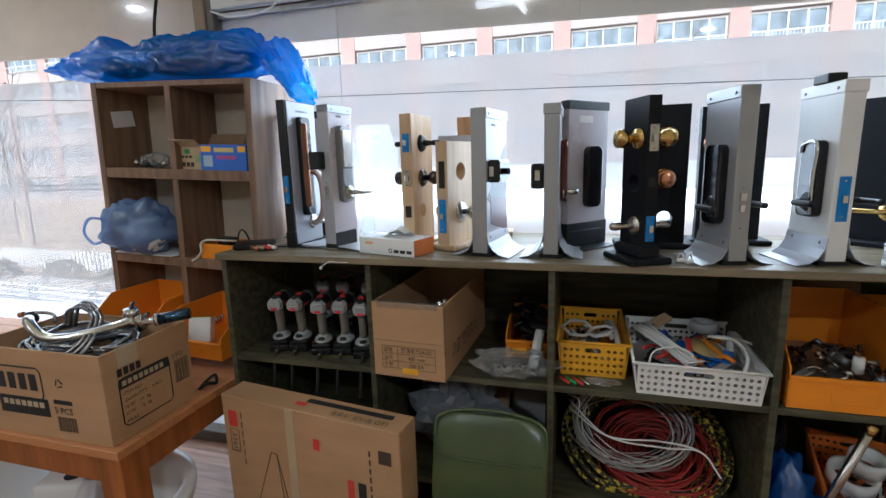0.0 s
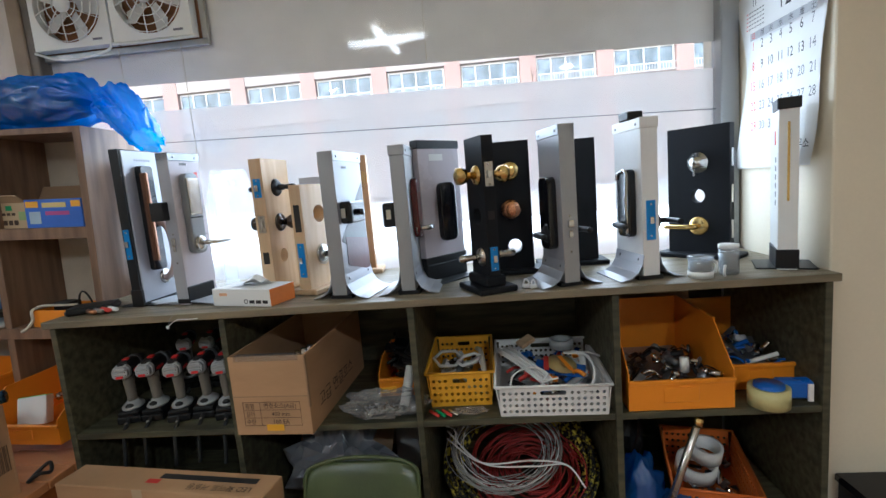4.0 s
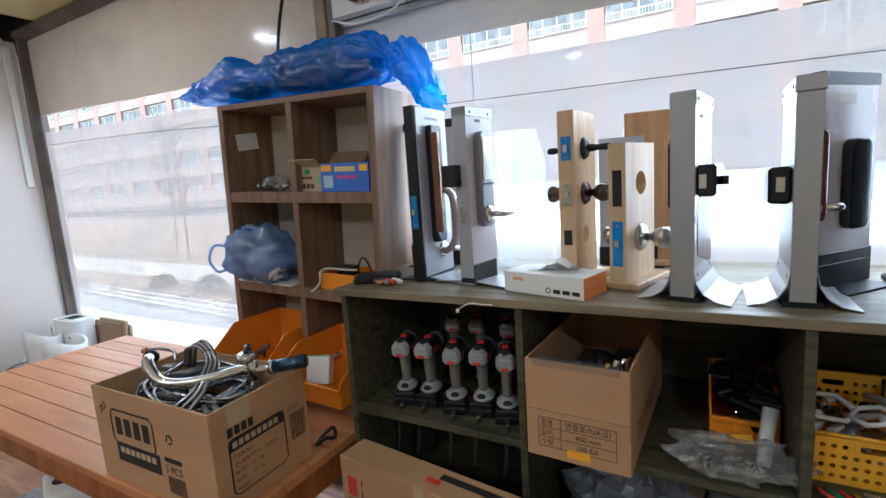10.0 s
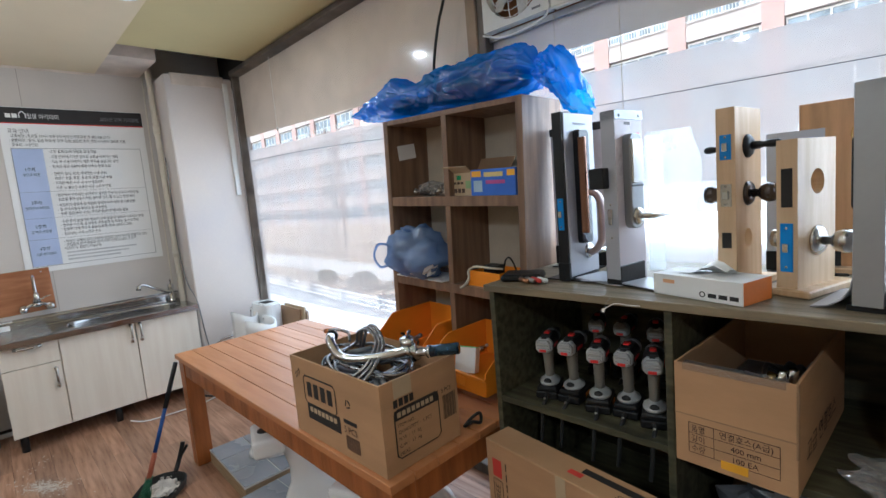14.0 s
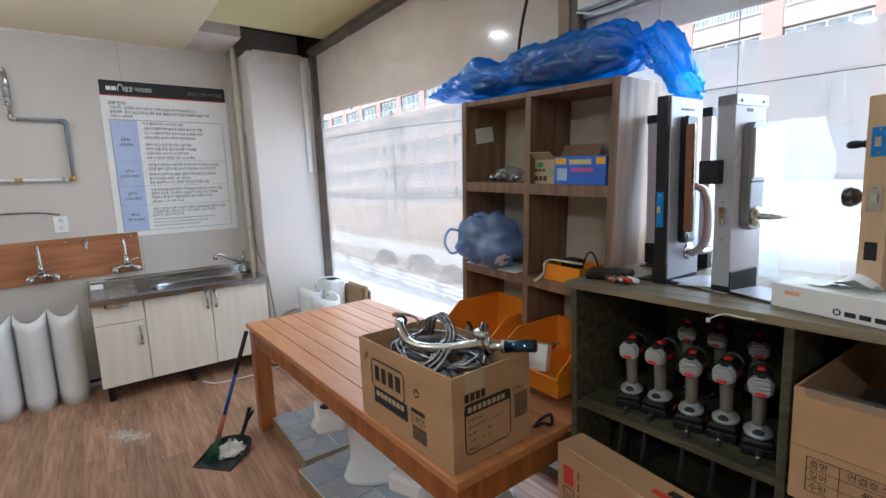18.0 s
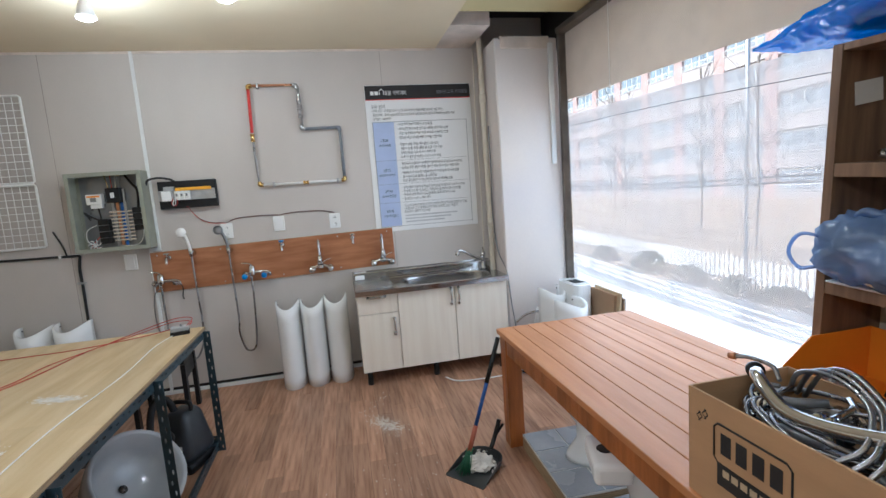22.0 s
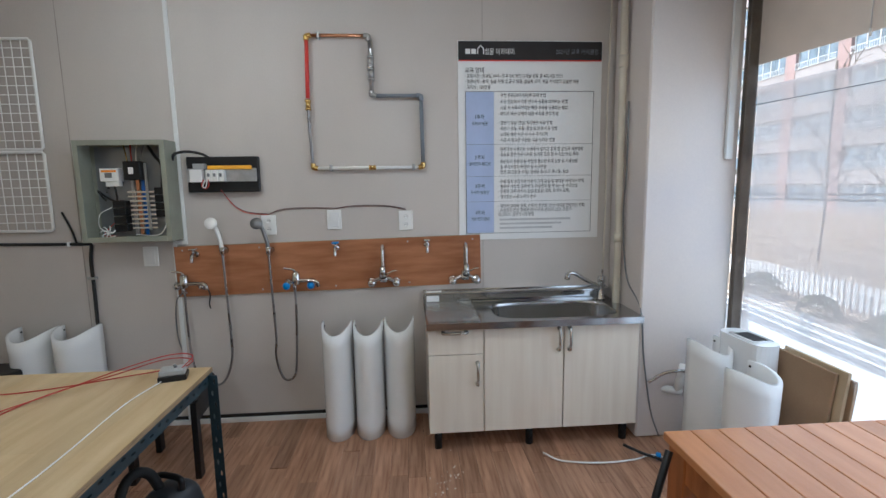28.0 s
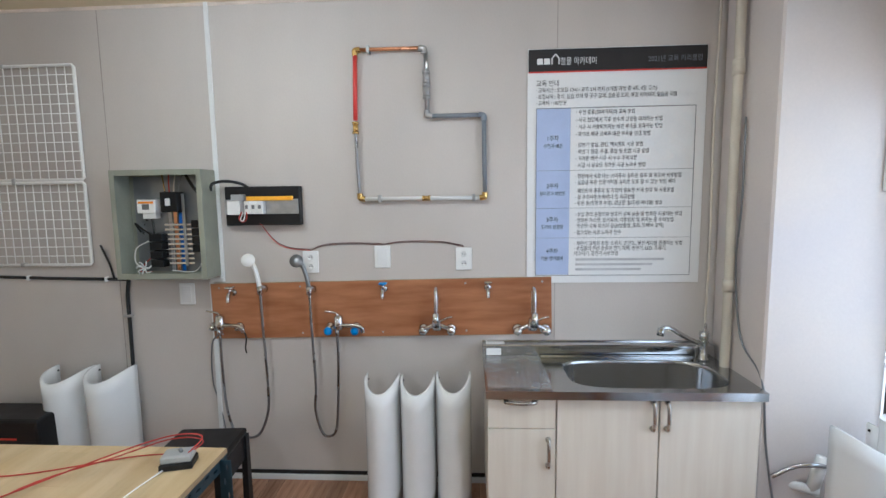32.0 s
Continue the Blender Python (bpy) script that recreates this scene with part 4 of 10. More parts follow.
def latch(s, y0, z, material, t, h=0.057, label="", bolt=True):
    """A face plate on the slab's front edge."""
    p = part("latch_plate", box(-t * 0.30, -0.0025, z - h / 2, t * 0.30, 0.0, z + h / 2, 0.0005), material, s, label)
    if bolt:
        part("latch_bolt", box(-0.006, -0.010, z - 0.010, 0.006, -0.0025, z + 0.010, 0.001), M_CHROME, p)
    for k in (-1, 1):
        part("screw", rod((0, -0.0025, z + k * h * 0.4), (0, -0.0038, z + k * h * 0.4), 0.003, 8), M_NICKEL, p)
    return p


def grip(s, side, t, y, z, h, material, out=0.05):
    """A push-pull grip: a bowed bar along the slab."""
    bm = tube([(0, h / 2, 0.0), (0, h / 2 - 0.015, out * 0.7), (0, h * 0.2, out), (0, -h * 0.2, out), (0, -h / 2 + 0.02, out * 0.6), (0, -h / 2, 0.0)], 0.011, 8)
    moved(bm, Matrix.Diagonal((1.5, 1, 1, 1)))
    part("grip", bm, material, s, "", side_m(side, t, y, z))


# 1 black-edged push-pull digital lock
s = sample(-0.805, 1.575, 2, 0.185, 0.033, 0.53, M_BLACK, "flat", "silver-faced door sample with black edge and push-pull digital lock")
part("face_panel", box(0.0165, 0.008, 0.012, 0.021, 0.182, 0.527, 0.002), M_SILVER, s, "pale silver face")
p = round_plate(s, 1, 0.042, 0.085, 0.295, 0.062, 0.36, 0.022, M_GLOSSBLACK, "digital_lock", 0.012, "glossy black digital lock body")
part("bronze_trim", box(0.040, 0.048, 0.15, 0.066, 0.060, 0.45, 0.003), M_ROSE, s, "dark rose gold trim bar")
grip(s, 1, 0.075, 0.105, 0.18, 0.20, mat("pale_rose_metal", (0.50, 0.38, 0.34), 0.3, 0.5), 0.045)
latch(s, 0, 0.215, M_BLUESTICK, 0.034, 0.10, "blue protective sticker plate")
lever(s, 1, 0.04, 0.12, 0.085, M_NICKEL, 0.05, 1)
for k in range(10):
    part("logo_bar", box(0.0212, 0.06 + k * 0.011, 0.492, 0.0216, 0.067 + k * 0.011, 0.499), M_INKGREY, s) if k < 7 else None

part("foot_plate", moved(box(0.0, 0.02, -0.001, 0.125, 0.15, 0.002, 0.0005), pose(0.022, 0, 0.010, 0, 3, -12)), M_SILVER, s, "folded silver foot plate")

# panel between the bookcase and the first sample
s = sample(-1.003, 1.868, 87, 0.205, 0.030, 0.515, M_LILAC, "flat", "pale lilac door sample with black ends and a black grip")
part("end_cap", box(-0.018, -0.003, 0.490, 0.018, 0.208, 0.518, 0.002), M_BLACK, s, "black end cap")
part("end_cap", box(-0.018, -0.003, 0.004, 0.018, 0.208, 0.075, 0.002), M_BLACK, s, "black end cap")
grip(s, 1, 0.030, 0.085, 0.205, 0.21, M_GLOSSBLACK, 0.05)
part("copper_disc", lathe([(0, 0), (0.020, 0), (0.019, 0.002), (0, 0.003)], 20), M_COPPER, s, "round copper plate", side_m(1, 0.030, 0.10, 0.35))

# 2 aluminium sample with grey digital lock
s = sample(-0.635, 1.568, 9, 0.135, 0.042, 0.50, M_LILAC, "flat", "pale door sample with aluminium edge and grey digital lever lock")
part("edge_profile", box(-0.0225, -0.003, 0.02, 0.0225, 0.0, 0.50, 0.001), M_SILVER, s)
cap(s, 0.042, 0.135, 0.5, M_GREYM, 0.024)
p = round_plate(s, 1, 0.042, 0.062, 0.30, 0.062, 0.27, 0.025, M_GREYM, "digital_lock", 0.02, "grey metal digital lock body")
part("lock_seam", box(0.046, 0.034, 0.285, 0.0475, 0.092, 0.29), M_BLACK, s)
part("keypad_cover", box(0.044, 0.036, 0.295, 0.050, 0.09, 0.42, 0.004), M_NICKEL, s)
lever(s, 1, 0.09, 0.062, 0.20, M_NICKEL, 0.095, 1)
part("rim_bolt_case", box(-0.052, -0.03, 0.285, -0.002, 0.03, 0.345, 0.003), M_BLACK, s, "black rim bolt case")
p = latch(s, 0, 0.19, M_NICKEL, 0.044, 0.12, "satin steel mortice plate")
part("latch_bolt", box(-0.008, -0.009, 0.20, 0.008, -0.0025, 0.225, 0.001), M_CHROME, p)
part("red_label", box(0.0212, 0.105, 0.40, 0.0216, 0.120, 0.44), M_INKRED, s)
for k in range(5):
    part("print_line", box(0.0212, 0.10, 0.36 - k * 0.045, 0.0216, 0.128, 0.363 - k * 0.045), M_INKGREY, s)
part("keyhole_card", box(0.0212, 0.045, 0.462, 0.0216, 0.075, 0.47), M_INKGREY, s)

part("foot_plate", moved(box(0.0, 0.0, -0.001, 0.105, 0.11, 0.002, 0.0005), pose(0.024, 0, 0.010, 0, 3, -8)), M_SILVER, s, "folded silver foot plate")
part("foot_plate", moved(box(-0.09, 0.0, -0.001, 0.0, 0.10, 0.002, 0.0005), pose(-0.024, 0, 0.010, 0, -3, 8)), M_SILVER, s, "folded silver foot plate")

# 3 wrapped panel behind
w = thing("wrapped_panel", pose(-0.575, 1.86, TOPZ, 0, 0, 12), "door sample wrapped in milky plastic film", "wrapped panel")
bm = bmesh.new()
for j in range(13):
    for i in range(9):
        z = 0.45 * j / 12
        ww = 0.105 + 0.018 * math.sin(j * 0.9) + 0.045 * (1 - j / 12) ** 2
        bm.verts.new(((i / 8 - 0.5) * ww * 1.5, 0.012 * math.sin(i * 1.7 + j * 0.8) - 0.02, z))
bm.verts.ensure_lookup_table()
for j in range(12):
    for i in range(8):
        bm.faces.new([bm.verts[k] for k in (j * 9 + i, j * 9 + i + 1, (j + 1) * 9 + i + 1, (j + 1) * 9 + i)])
part("film", bm, M_WRAP, w, "crumpled milky plastic film", smooth=True)
part("panel", box(-0.07, 0.0, 0, -0.02, 0.012, 0.44, 0.002), M_WRAP, w)

# 4 tall pine sample with three knob bores
s = sample(-0.355, 1.62, 7, 0.165, 0.044, 0.462, M_PINE, "wood", "light pine door sample with black and bronze knobs", bores=((0.075, 0.13, 0.024),))
knob(s, 1, 0.044, 0.075, 0.365, M_BLACK, 0.010, 0.075, 0.030, "black thumb-turn")
knob(s, -1, 0.044, 0.075, 0.365, M_BLACK, 0.010, 0.060, 0.028)
latch(s, 0, 0.365, M_BLUESTICK, 0.044, 0.062, "blue sticker on the latch plate")
knob(s, 1, 0.044, 0.075, 0.245, M_BRONZE, 0.025, 0.065, 0.032, "dark bronze knob")
knob(s, -1, 0.044, 0.075, 0.245, M_BRONZE, 0.025, 0.060, 0.030)
latch(s, 0, 0.245, M_NICKEL, 0.044)
part("latch_mortice", box(-0.011, -0.001, 0.11, 0.011, 0.0012, 0.15), M_DARK, s)

# 5 short pine sample
s = sample(-0.228, 1.61, 18, 0.165, 0.045, 0.366, M_PINE, "wood", "short pine door sample with a steel knob and an open bore", bores=((0.085, 0.265, 0.030),))
knob(s, 1, 0.045, 0.085, 0.125, M_NICKEL, 0.028, 0.075, 0.036, "satin steel knob")
knob(s, -1, 0.045, 0.085, 0.125, M_NICKEL, 0.024, 0.055, 0.030)
p = latch(s, 0, 0.115, M_BLUESTICK, 0.045, 0.115, "blue sticker over a long latch plate")
part("latch_mortice", box(-0.012, -0.001, 0.21, 0.012, 0.0012, 0.30), M_DARK, s)

# grey signed panel and oak panel behind the pine samples
s = sample(-0.33, 1.93, 78, 0.19, 0.03, 0.40, M_SILVER, "flat", "grey sample board with printed lettering, standing at the back", bores=((0.11, 0.16, 0.045),))
for k in range(9):
    part("print_line", box(0.0155, 0.05, 0.12 + k * 0.018, 0.0160, 0.05 + 0.02 + 0.007 * (k * 5 % 4), 0.124 + k * 0.018), M_INKBROWN, s)
part("carry_handle", tube([(0, 0.08, 0.40), (0, 0.085, 0.425), (0, 0.12, 0.43), (0, 0.125, 0.40)], 0.005, 8), M_STEEL, s)
s = sample(-0.255, 1.955, 84, 0.19, 0.036, 0.47, M_OAKP, "wood", "reddish oak door sample standing at the back")
for a in (0.022, 0.030, 0.038):
    part("wire_coil", lathe([(a - 0.0015, 0), (a + 0.0015, 0), (a + 0.0015, 0.003), (a - 0.0015, 0.003), (a - 0.0015, 0)], 24), M_BRASS, s, "", side_m(1, 0.036, 0.15, 0.375))
latch(s, 0, 0.30, M_BLUESTICK, 0.036)

# 6 silver sample with rim lock and dark diagonal print
s = sample(-0.079, 1.507, 10, 0.195, 0.046, 0.452, M_SILVER, "curved", "silver door sample with black rim lock on a flared foot", 0.012)
part("edge_profile", box(-0.0245, -0.003, 0.012, 0.0245, 0.0, 0.452, 0.001), M_ALU, s)
cap(s, 0.046, 0.195, 0.452, M_ALU)
bm = outline([(0.0, 0.18), (0.186, 0.36), (0.186, 0.09)], 0.0006)
part("dark_print", bm, mat("charcoal_print", (0.075, 0.07, 0.075), 0.35), s, "dark grey diagonal print", pose(0.0236, 0.004, 0, 0, 0, 90))
bm = outline([(0.03, 0.10), (0.19, 0.06), (0.19, 0.17), (0.03, 0.19)], 0.0006)
part("red_print", bm, mat("maroon_print", (0.11, 0.025, 0.03), 0.35), s, "dark red print", pose(0.0244, 0.004, 0, 0, 0, 90))
p = part("rim_lock", box(0.023, 0.01, 0.232, 0.062, 0.115, 0.30, 0.006), M_GLOSSBLACK, s, "black rim lock case")
part("rim_lock_tongue", box(0.030, 0.004, 0.25, 0.045, 0.012, 0.28, 0.001), M_CHROME, p)
part("thumb_turn", rod((0.06, 0.065, 0.264), (0.078, 0.065, 0.264), 0.010, 12), M_GLOSSBLACK, p)
round_plate(s, -1, 0.046, 0.075, 0.28, 0.06, 0.15, 0.018, M_BLACK, "lock_case", 0.012)
part("print_line", box(0.0236, 0.05, 0.402, 0.0240, 0.085, 0.409), M_INKGREY, s)

# 7 silver sample, edge on
s = sample(0.137, 1.508, 1, 0.195, 0.044, 0.452, M_ALU, "curved", "narrow aluminium door sample with a dark red digital lock", 0.012)
cap(s, 0.044, 0.195, 0.452, M_ALU)
part("rim_lock", box(-0.062, 0.015, 0.21, -0.022, 0.11, 0.285, 0.006), M_BLACK, s, "black rim lock case")
part("latch_bolt", box(-0.05, 0.008, 0.235, -0.034, 0.016, 0.265, 0.001), M_NICKEL, s)
round_plate(s, 1, 0.044, 0.10, 0.26, 0.07, 0.19, 0.020, mat("dark_red_glass", (0.10, 0.012, 0.012), 0.12), "digital_lock", 0.03, "dark red glossy digital lock")
lever(s, 1, 0.060, 0.09, 0.195, M_NICKEL, 0.02, 1)

# 8 lilac sample with black oval lock
s = sample(0.170, 1.668, 40, 0.195, 0.030, 0.475, M_LILAC, "flat", "lilac door sample with black rounded digital lock and black ends", 0.0)
part("end_cap", box(-0.018, -0.003, 0.45, 0.018, 0.198, 0.478, 0.002), M_BLACK, s, "black end cap")
part("end_cap", box(-0.018, -0.003, 0.004, 0.018, 0.198, 0.085, 0.002), M_BLACK, s, "black end cap")
round_plate(s, 1, 0.030, 0.108, 0.235, 0.075, 0.20, 0.022, M_GLOSSBLACK, "digital_lock", 0.022, "black digital lock body")
part("paper_label", box(0.0152, 0.05, 0.41, 0.0157, 0.115, 0.432), M_PAPER, s)
for z in (0.27, 0.22, 0.18):
    part("strike", box(-0.006, 0.195, z, 0.006, 0.206, z + 0.02, 0.001), M_NICKEL, s)


def black_board(x, y, phi, w, h, holes, label):
    """A black board with bores cut through it, facing local +x."""
    s = thing("lock_display", pose(x, y, TOPZ, 0, 0, -phi), label, "lock display", "door lock samples")
    bm = plate_with_holes(w, h, 0.035, [(a, b, r, 20) for a, b, r in holes])
    part("door_slab", bm, M_BLACKBOARD, s, "", pose(0.0175, w / 2, 0, 0, 0, 90))
    part("foot", box(-0.06, -0.03, 0, 0.06, w + 0.03, 0.016, 0.004), M_BLACKBOARD, s)
    return s


# 9 black board with knobs
s = black_board(0.364, 1.765, 90, 0.185, 0.455, [(0.03, 0.095, 0.024)], "black board with brass and copper knobs, open bore")
knob(s, 1, 0.035, 0.115, 0.355, M_BRASS, 0.030, 0.06, 0.034, "polished brass knob")
knob(s, 1, 0.035, 0.115, 0.225, M_COPPER, 0.030, 0.055, 0.034, "copper knob")
# 10 black post with brass and steel knobs
s = sample(0.405, 1.462, -25, 0.12, 0.036, 0.455, M_BLACKBOARD, "black", "narrow black door sample with brass knobs and steel lever knobs", bores=((0.06, 0.225, 0.026),))
knob(s, 1, 0.036, 0.045, 0.345, M_BRASS, 0.026, 0.068, 0.030, "polished brass knob")
knob(s, -1, 0.036, 0.045, 0.345, M_BRASS, 0.026, 0.068, 0.030, "polished brass knob")
latch(s, 0, 0.345, M_NICKEL, 0.044, 0.07, "brushed strike plate")
part("latch_mortice", box(-0.010, -0.001, 0.215, 0.010, 0.0012, 0.24), M_DARK, s)
knob(s, 1, 0.036, 0.045, 0.105, M_NICKEL, 0.012, 0.075, 0.028, "steel lever knob")
knob(s, -1, 0.036, 0.045, 0.105, M_NICKEL, 0.012, 0.075, 0.028, "steel lever knob")
latch(s, 0, 0.10, M_BLUESTICK, 0.040, 0.07, "blue sticker on the latch plate")

# 11 silver sample with black digital lever lock
s = sample(0.628, 1.482, -14, 0.165, 0.044, 0.465, M_SILVER, "curved", "silver door sample with black digital lever lock on a flared foot", 0.012)
part("edge_profile", box(-0.0235, -0.003, 0.012, 0.0235, 0.0, 0.465, 0.001), M_ALU, s)
cap(s, 0.044, 0.165, 0.465, M_ALU)
round_plate(s, -1, 0.044, 0.07, 0.215, 0.075, 0.215, 0.028, M_GLOSSBLACK, "digital_lock", 0.02, "black digital lock body")
lever(s, -1, 0.095, 0.06, 0.155, M_BLACK, 0.085, -1)
part("card_label", box(-0.0510, 0.05, 0.13, -0.0505, 0.062, 0.185), M_PAPER, s)
p = latch(s, 0, 0.155, M_NICKEL, 0.046, 0.13, "satin steel mortice plate")
part("latch_bolt", box(-0.008, -0.012, 0.175, 0.008, -0.0025, 0.195, 0.001), M_CHROME, p)
lever(s, 1, 0.044, 0.06, 0.16, M_BLACK, 0.06, -1)
# 12 black board behind it
s = black_board(0.60, 1.855, 90, 0.19, 0.45, [(-0.055, 0.21, 0.024)], "black board with copper knob standing behind a silver sample")
knob(s, 1, 0.035, 0.04, 0.335, M_COPPER, 0.028, 0.055, 0.032, "copper knob")
knob(s, 1, 0.035, 0.04, 0.10, M_BRASS, 0.026, 0.055, 0.030, "brass knob")

# 13 white sample with framed pull lock
s = sample(0.862, 1.505, -10, 0.165, 0.05, 0.465, M_WHITE, "curved", "white door sample with a black and chrome pull lock", 0.012)
cap(s, 0.05, 0.165, 0.465, M_WPLASTIC)
part("top_bracket", box(-0.035, 0.05, 0.468, 0.012, 0.11, 0.492, 0.003), M_BLACK, s, "black bracket on the top")
p = round_plate(s, -1, 0.05, 0.07, 0.225, 0.075, 0.20, 0.024, M_GLOSSBLACK, "digital_lock", 0.016, "black glass lock with chrome frame")
bm = tube([(0.03, -0.09, 0.026), (0.032, 0.0, 0.030), (0.03, 0.09, 0.026), (-0.02, 0.092, 0.026), (-0.03, 0.07, 0.026)], 0.005, 8)
part("chrome_frame", bm, M_CHROME, s, "", side_m(-1, 0.05, 0.07, 0.225))
lever(s, -1, 0.09, 0.06, 0.165, M_BLACK, 0.08, -1)
latch(s, 0, 0.175, M_BLUESTICK, 0.046, 0.115, "blue sticker on the mortice plate")
round_plate(s, 1, 0.05, 0.07, 0.22, 0.06, 0.18, 0.022, M_BLACK, "lock_case", 0.02)
lever(s, 1, 0.09, 0.06, 0.165, M_BLACK, 0.07, -1)

# 14 black board with keyed lock and brass lever
s = black_board(1.073, 1.905, 137, 0.205, 0.452, [(0.0, 0.215, 0.024)], "black board with keyed cylinder, open bore and brass lever")
k = part("rose", lathe([(0, 0), (0.036, 0), (0.034, 0.006), (0.020, 0.012), (0.018, 0.03), (0, 0.03)], 24), M_NICKEL, s, "satin steel key cylinder", side_m(1, 0.035, 0.105, 0.33))
part("key", box(-0.003, -0.045, 0.030, 0.003, 0.008, 0.036, 0.001), M_NICKEL, k)
part("key_bow", lathe([(0, 0), (0.012, 0), (0.012, 0.003), (0, 0.003)], 12), M_NICKEL, k, "", pose(0.0, -0.01, 0.04, 0, 90, 0))
lever(s, 1, 0.035, 0.105, 0.11, M_BRASS, 0.10, -1, 0.034)
for z in (0.34, 0.22, 0.10):
    part("latch_plate", box(-0.008, 0.204, z - 0.03, 0.008, 0.207, z + 0.03), M_NICKEL, s)

# 15 white sample by the calendar
s = sample(1.243, 1.515, 24, 0.165, 0.048, 0.48, M_WPLASTIC, "flat", "white door sample with a black top clamp and a brass strip")
part("top_clamp", box(-0.028, -0.006, 0.455, 0.028, 0.10, 0.486, 0.002), M_BLACK, s, "black top clamp")
part("brass_strip", box(-0.003, -0.0022, 0.20, 0.003, 0.0, 0.42, 0.0005), M_BRASS, s)
part("red_label", box(-0.0246, 0.05, 0.36, -0.0242, 0.075, 0.40), M_INKRED, s)
for k in range(6):
    part("print_line", box(-0.0246, 0.04, 0.31 - k * 0.025, -0.0242, 0.06, 0.325 - k * 0.025), M_INKGREY, s)

# ---- small things on the shelf unit ----
tb = thing("tissue_box", pose(-0.506, 1.524, TOPZ, 0, 0, -16.3), "white and orange tissue box with a pulled tissue", "tissue box")
part("carton", box(0, 0, 0, 0.232, 0.115, 0.055, 0.0015), M_PAPER, tb)
part("orange_end", box(0.2321, 0.001, 0.001, 0.2330, 0.114, 0.054), mat("orange_print", (0.85, 0.24, 0.03), 0.5), tb, "orange printed end")
for k in range(3):
    part("print_block", box(0.150 + k * 0.026, -0.0008, 0.010, 0.170 + k * 0.026, 0.0, 0.020), M_INK, tb)
part("seal", lathe([(0.005, 0), (0.0075, 0), (0.0075, 0.0008), (0.005, 0.0008), (0.005, 0)], 16), M_INK, tb, "", pose(0.136, 0, 0.016, 90, 0, 0))
part("logo_bar", box(0.03, -0.0008, 0.033, 0.062, 0.0, 0.042), mat("pale_orange_print", (0.80, 0.45, 0.25), 0.6), tb)
bm = bmesh.new()
rng = random.Random(7)
for i in range(9):
    for j in range(5):
        bm.verts.new((0.05 + 0.016 * i, 0.03 + 0.016 * j, 0.057 + 0.035 * math.exp(-((i - 6) / 2.2) ** 2) * (0.4 + 0.6 * math.sin(j * 1.2 + 0.4)) + rng.uniform(0, 0.006)))
bm.verts.ensure_lookup_table()
for i in range(8):
    for j in range(4):
        bm.faces.new([bm.verts[k] for k in (i * 5 + j, (i + 1) * 5 + j, (i + 1) * 5 + j + 1, i * 5 + j + 1)])
part("tissue", bm, M_PAPER, tb, "crumpled white tissue", smooth=True)


def jar(x, y, r, h, label, material, lid):
    j = thing("small_jar", pose(x, y, TOPZ), label, "jar")
    part("glass_body", lathe([(0, 0), (r * 0.9, 0), (r, 0.006), (r, h * 0.86), (r * 0.9, h * 0.88), (r * 0.86, h * 0.86), (r * 0.9, 0.008), (0, 0.006)], 20), material, j)
    part("lid", lathe([(0, h * 0.86), (r * 1.04, h * 0.86), (r * 1.04, h), (0, h)], 20), lid, j, "white plastic lid")
    return j


j = jar(0.996, 1.50, 0.033, 0.062, "small clear jar of dark grains with a white foot", M_CLEARBAG, M_CLEARBAG)
part("contents", lathe([(0, 0.012), (0.028, 0.012), (0.028, 0.045), (0, 0.048)], 16), M_GREYM, j)
part("collar", lathe([(0, 0), (0.034, 0), (0.034, 0.018), (0, 0.018)], 20), M_WPLASTIC, j)
part("strap", tube([(0.03, 0, 0.05), (0.045, 0, 0.035), (0.04, 0, 0.01)], 0.004, 6), M_WPLASTIC, j)
j = jar(1.082, 1.515, 0.027, 0.088, "clear jar of screws with a white lid", M_CLEARBAG, M_WPLASTIC)
part("contents", lathe([(0, 0.008), (0.022, 0.008), (0.022, 0.06), (0, 0.062)], 16), M_GALV, j)
part("strap", tube([(-0.02, -0.02, 0.03), (-0.03, -0.035, 0.012), (-0.025, -0.03, 0.002)], 0.004, 6), M_WPLASTIC, j)
for k, (x, y) in enumerate(((0.495, 1.50), (0.515, 1.49))):
    a = thing("wall_anchor", pose(x, y, TOPZ, 0, 0, 30 * k), "small white plastic clip lying on the shelf", "clip", "plastic clips")
    part("body", box(-0.012, -0.006, 0, 0.012, 0.006, 0.012, 0.003), M_CLEARHOSE, a)
    part("loop", tube([(-0.008, 0, 0.012), (-0.004, 0, 0.024), (0.004, 0, 0.024), (0.008, 0, 0.012)], 0.002, 6), M_CLEARHOSE, a)
# pouch of batteries and a cable by the bookcase
pc = thing("battery_pouch", pose(-0.955, 1.56, TOPZ, 0, 0, 25), "black pouch with coloured battery packs", "pouch")
bm = box(-0.07, -0.05, 0, 0.07, 0.05, 0.024, 0.008)
for v in bm.verts:
    v.co.z *= 0.7 + 0.5 * abs(math.sin(v.co.x * 40))
part("pouch", bm, M_BLACK, pc)
for k in range(4):
    part("battery", rod((0.0 + 0.02 * k, -0.055, 0.012), (0.03 + 0.02 * k, -0.095, 0.012), 0.0075, 8), (M_COPPER, M_NICKEL, M_INKRED, M_PAPER)[k], pc)
cb = thing("cable_tie", pose(-0.600, 1.424, 1.148), "white cable tie hanging under the shelf edge", "cable tie")
part("strap", tube([(0.0, 0.0, 0.0), (0.012, 0.0, 0.010), (0.035, 0.0, 0.021), (0.07, 0.0, 0.020), (0.098, 0.0, 0.021)], 0.0016, 6), M_WPLASTIC, cb)
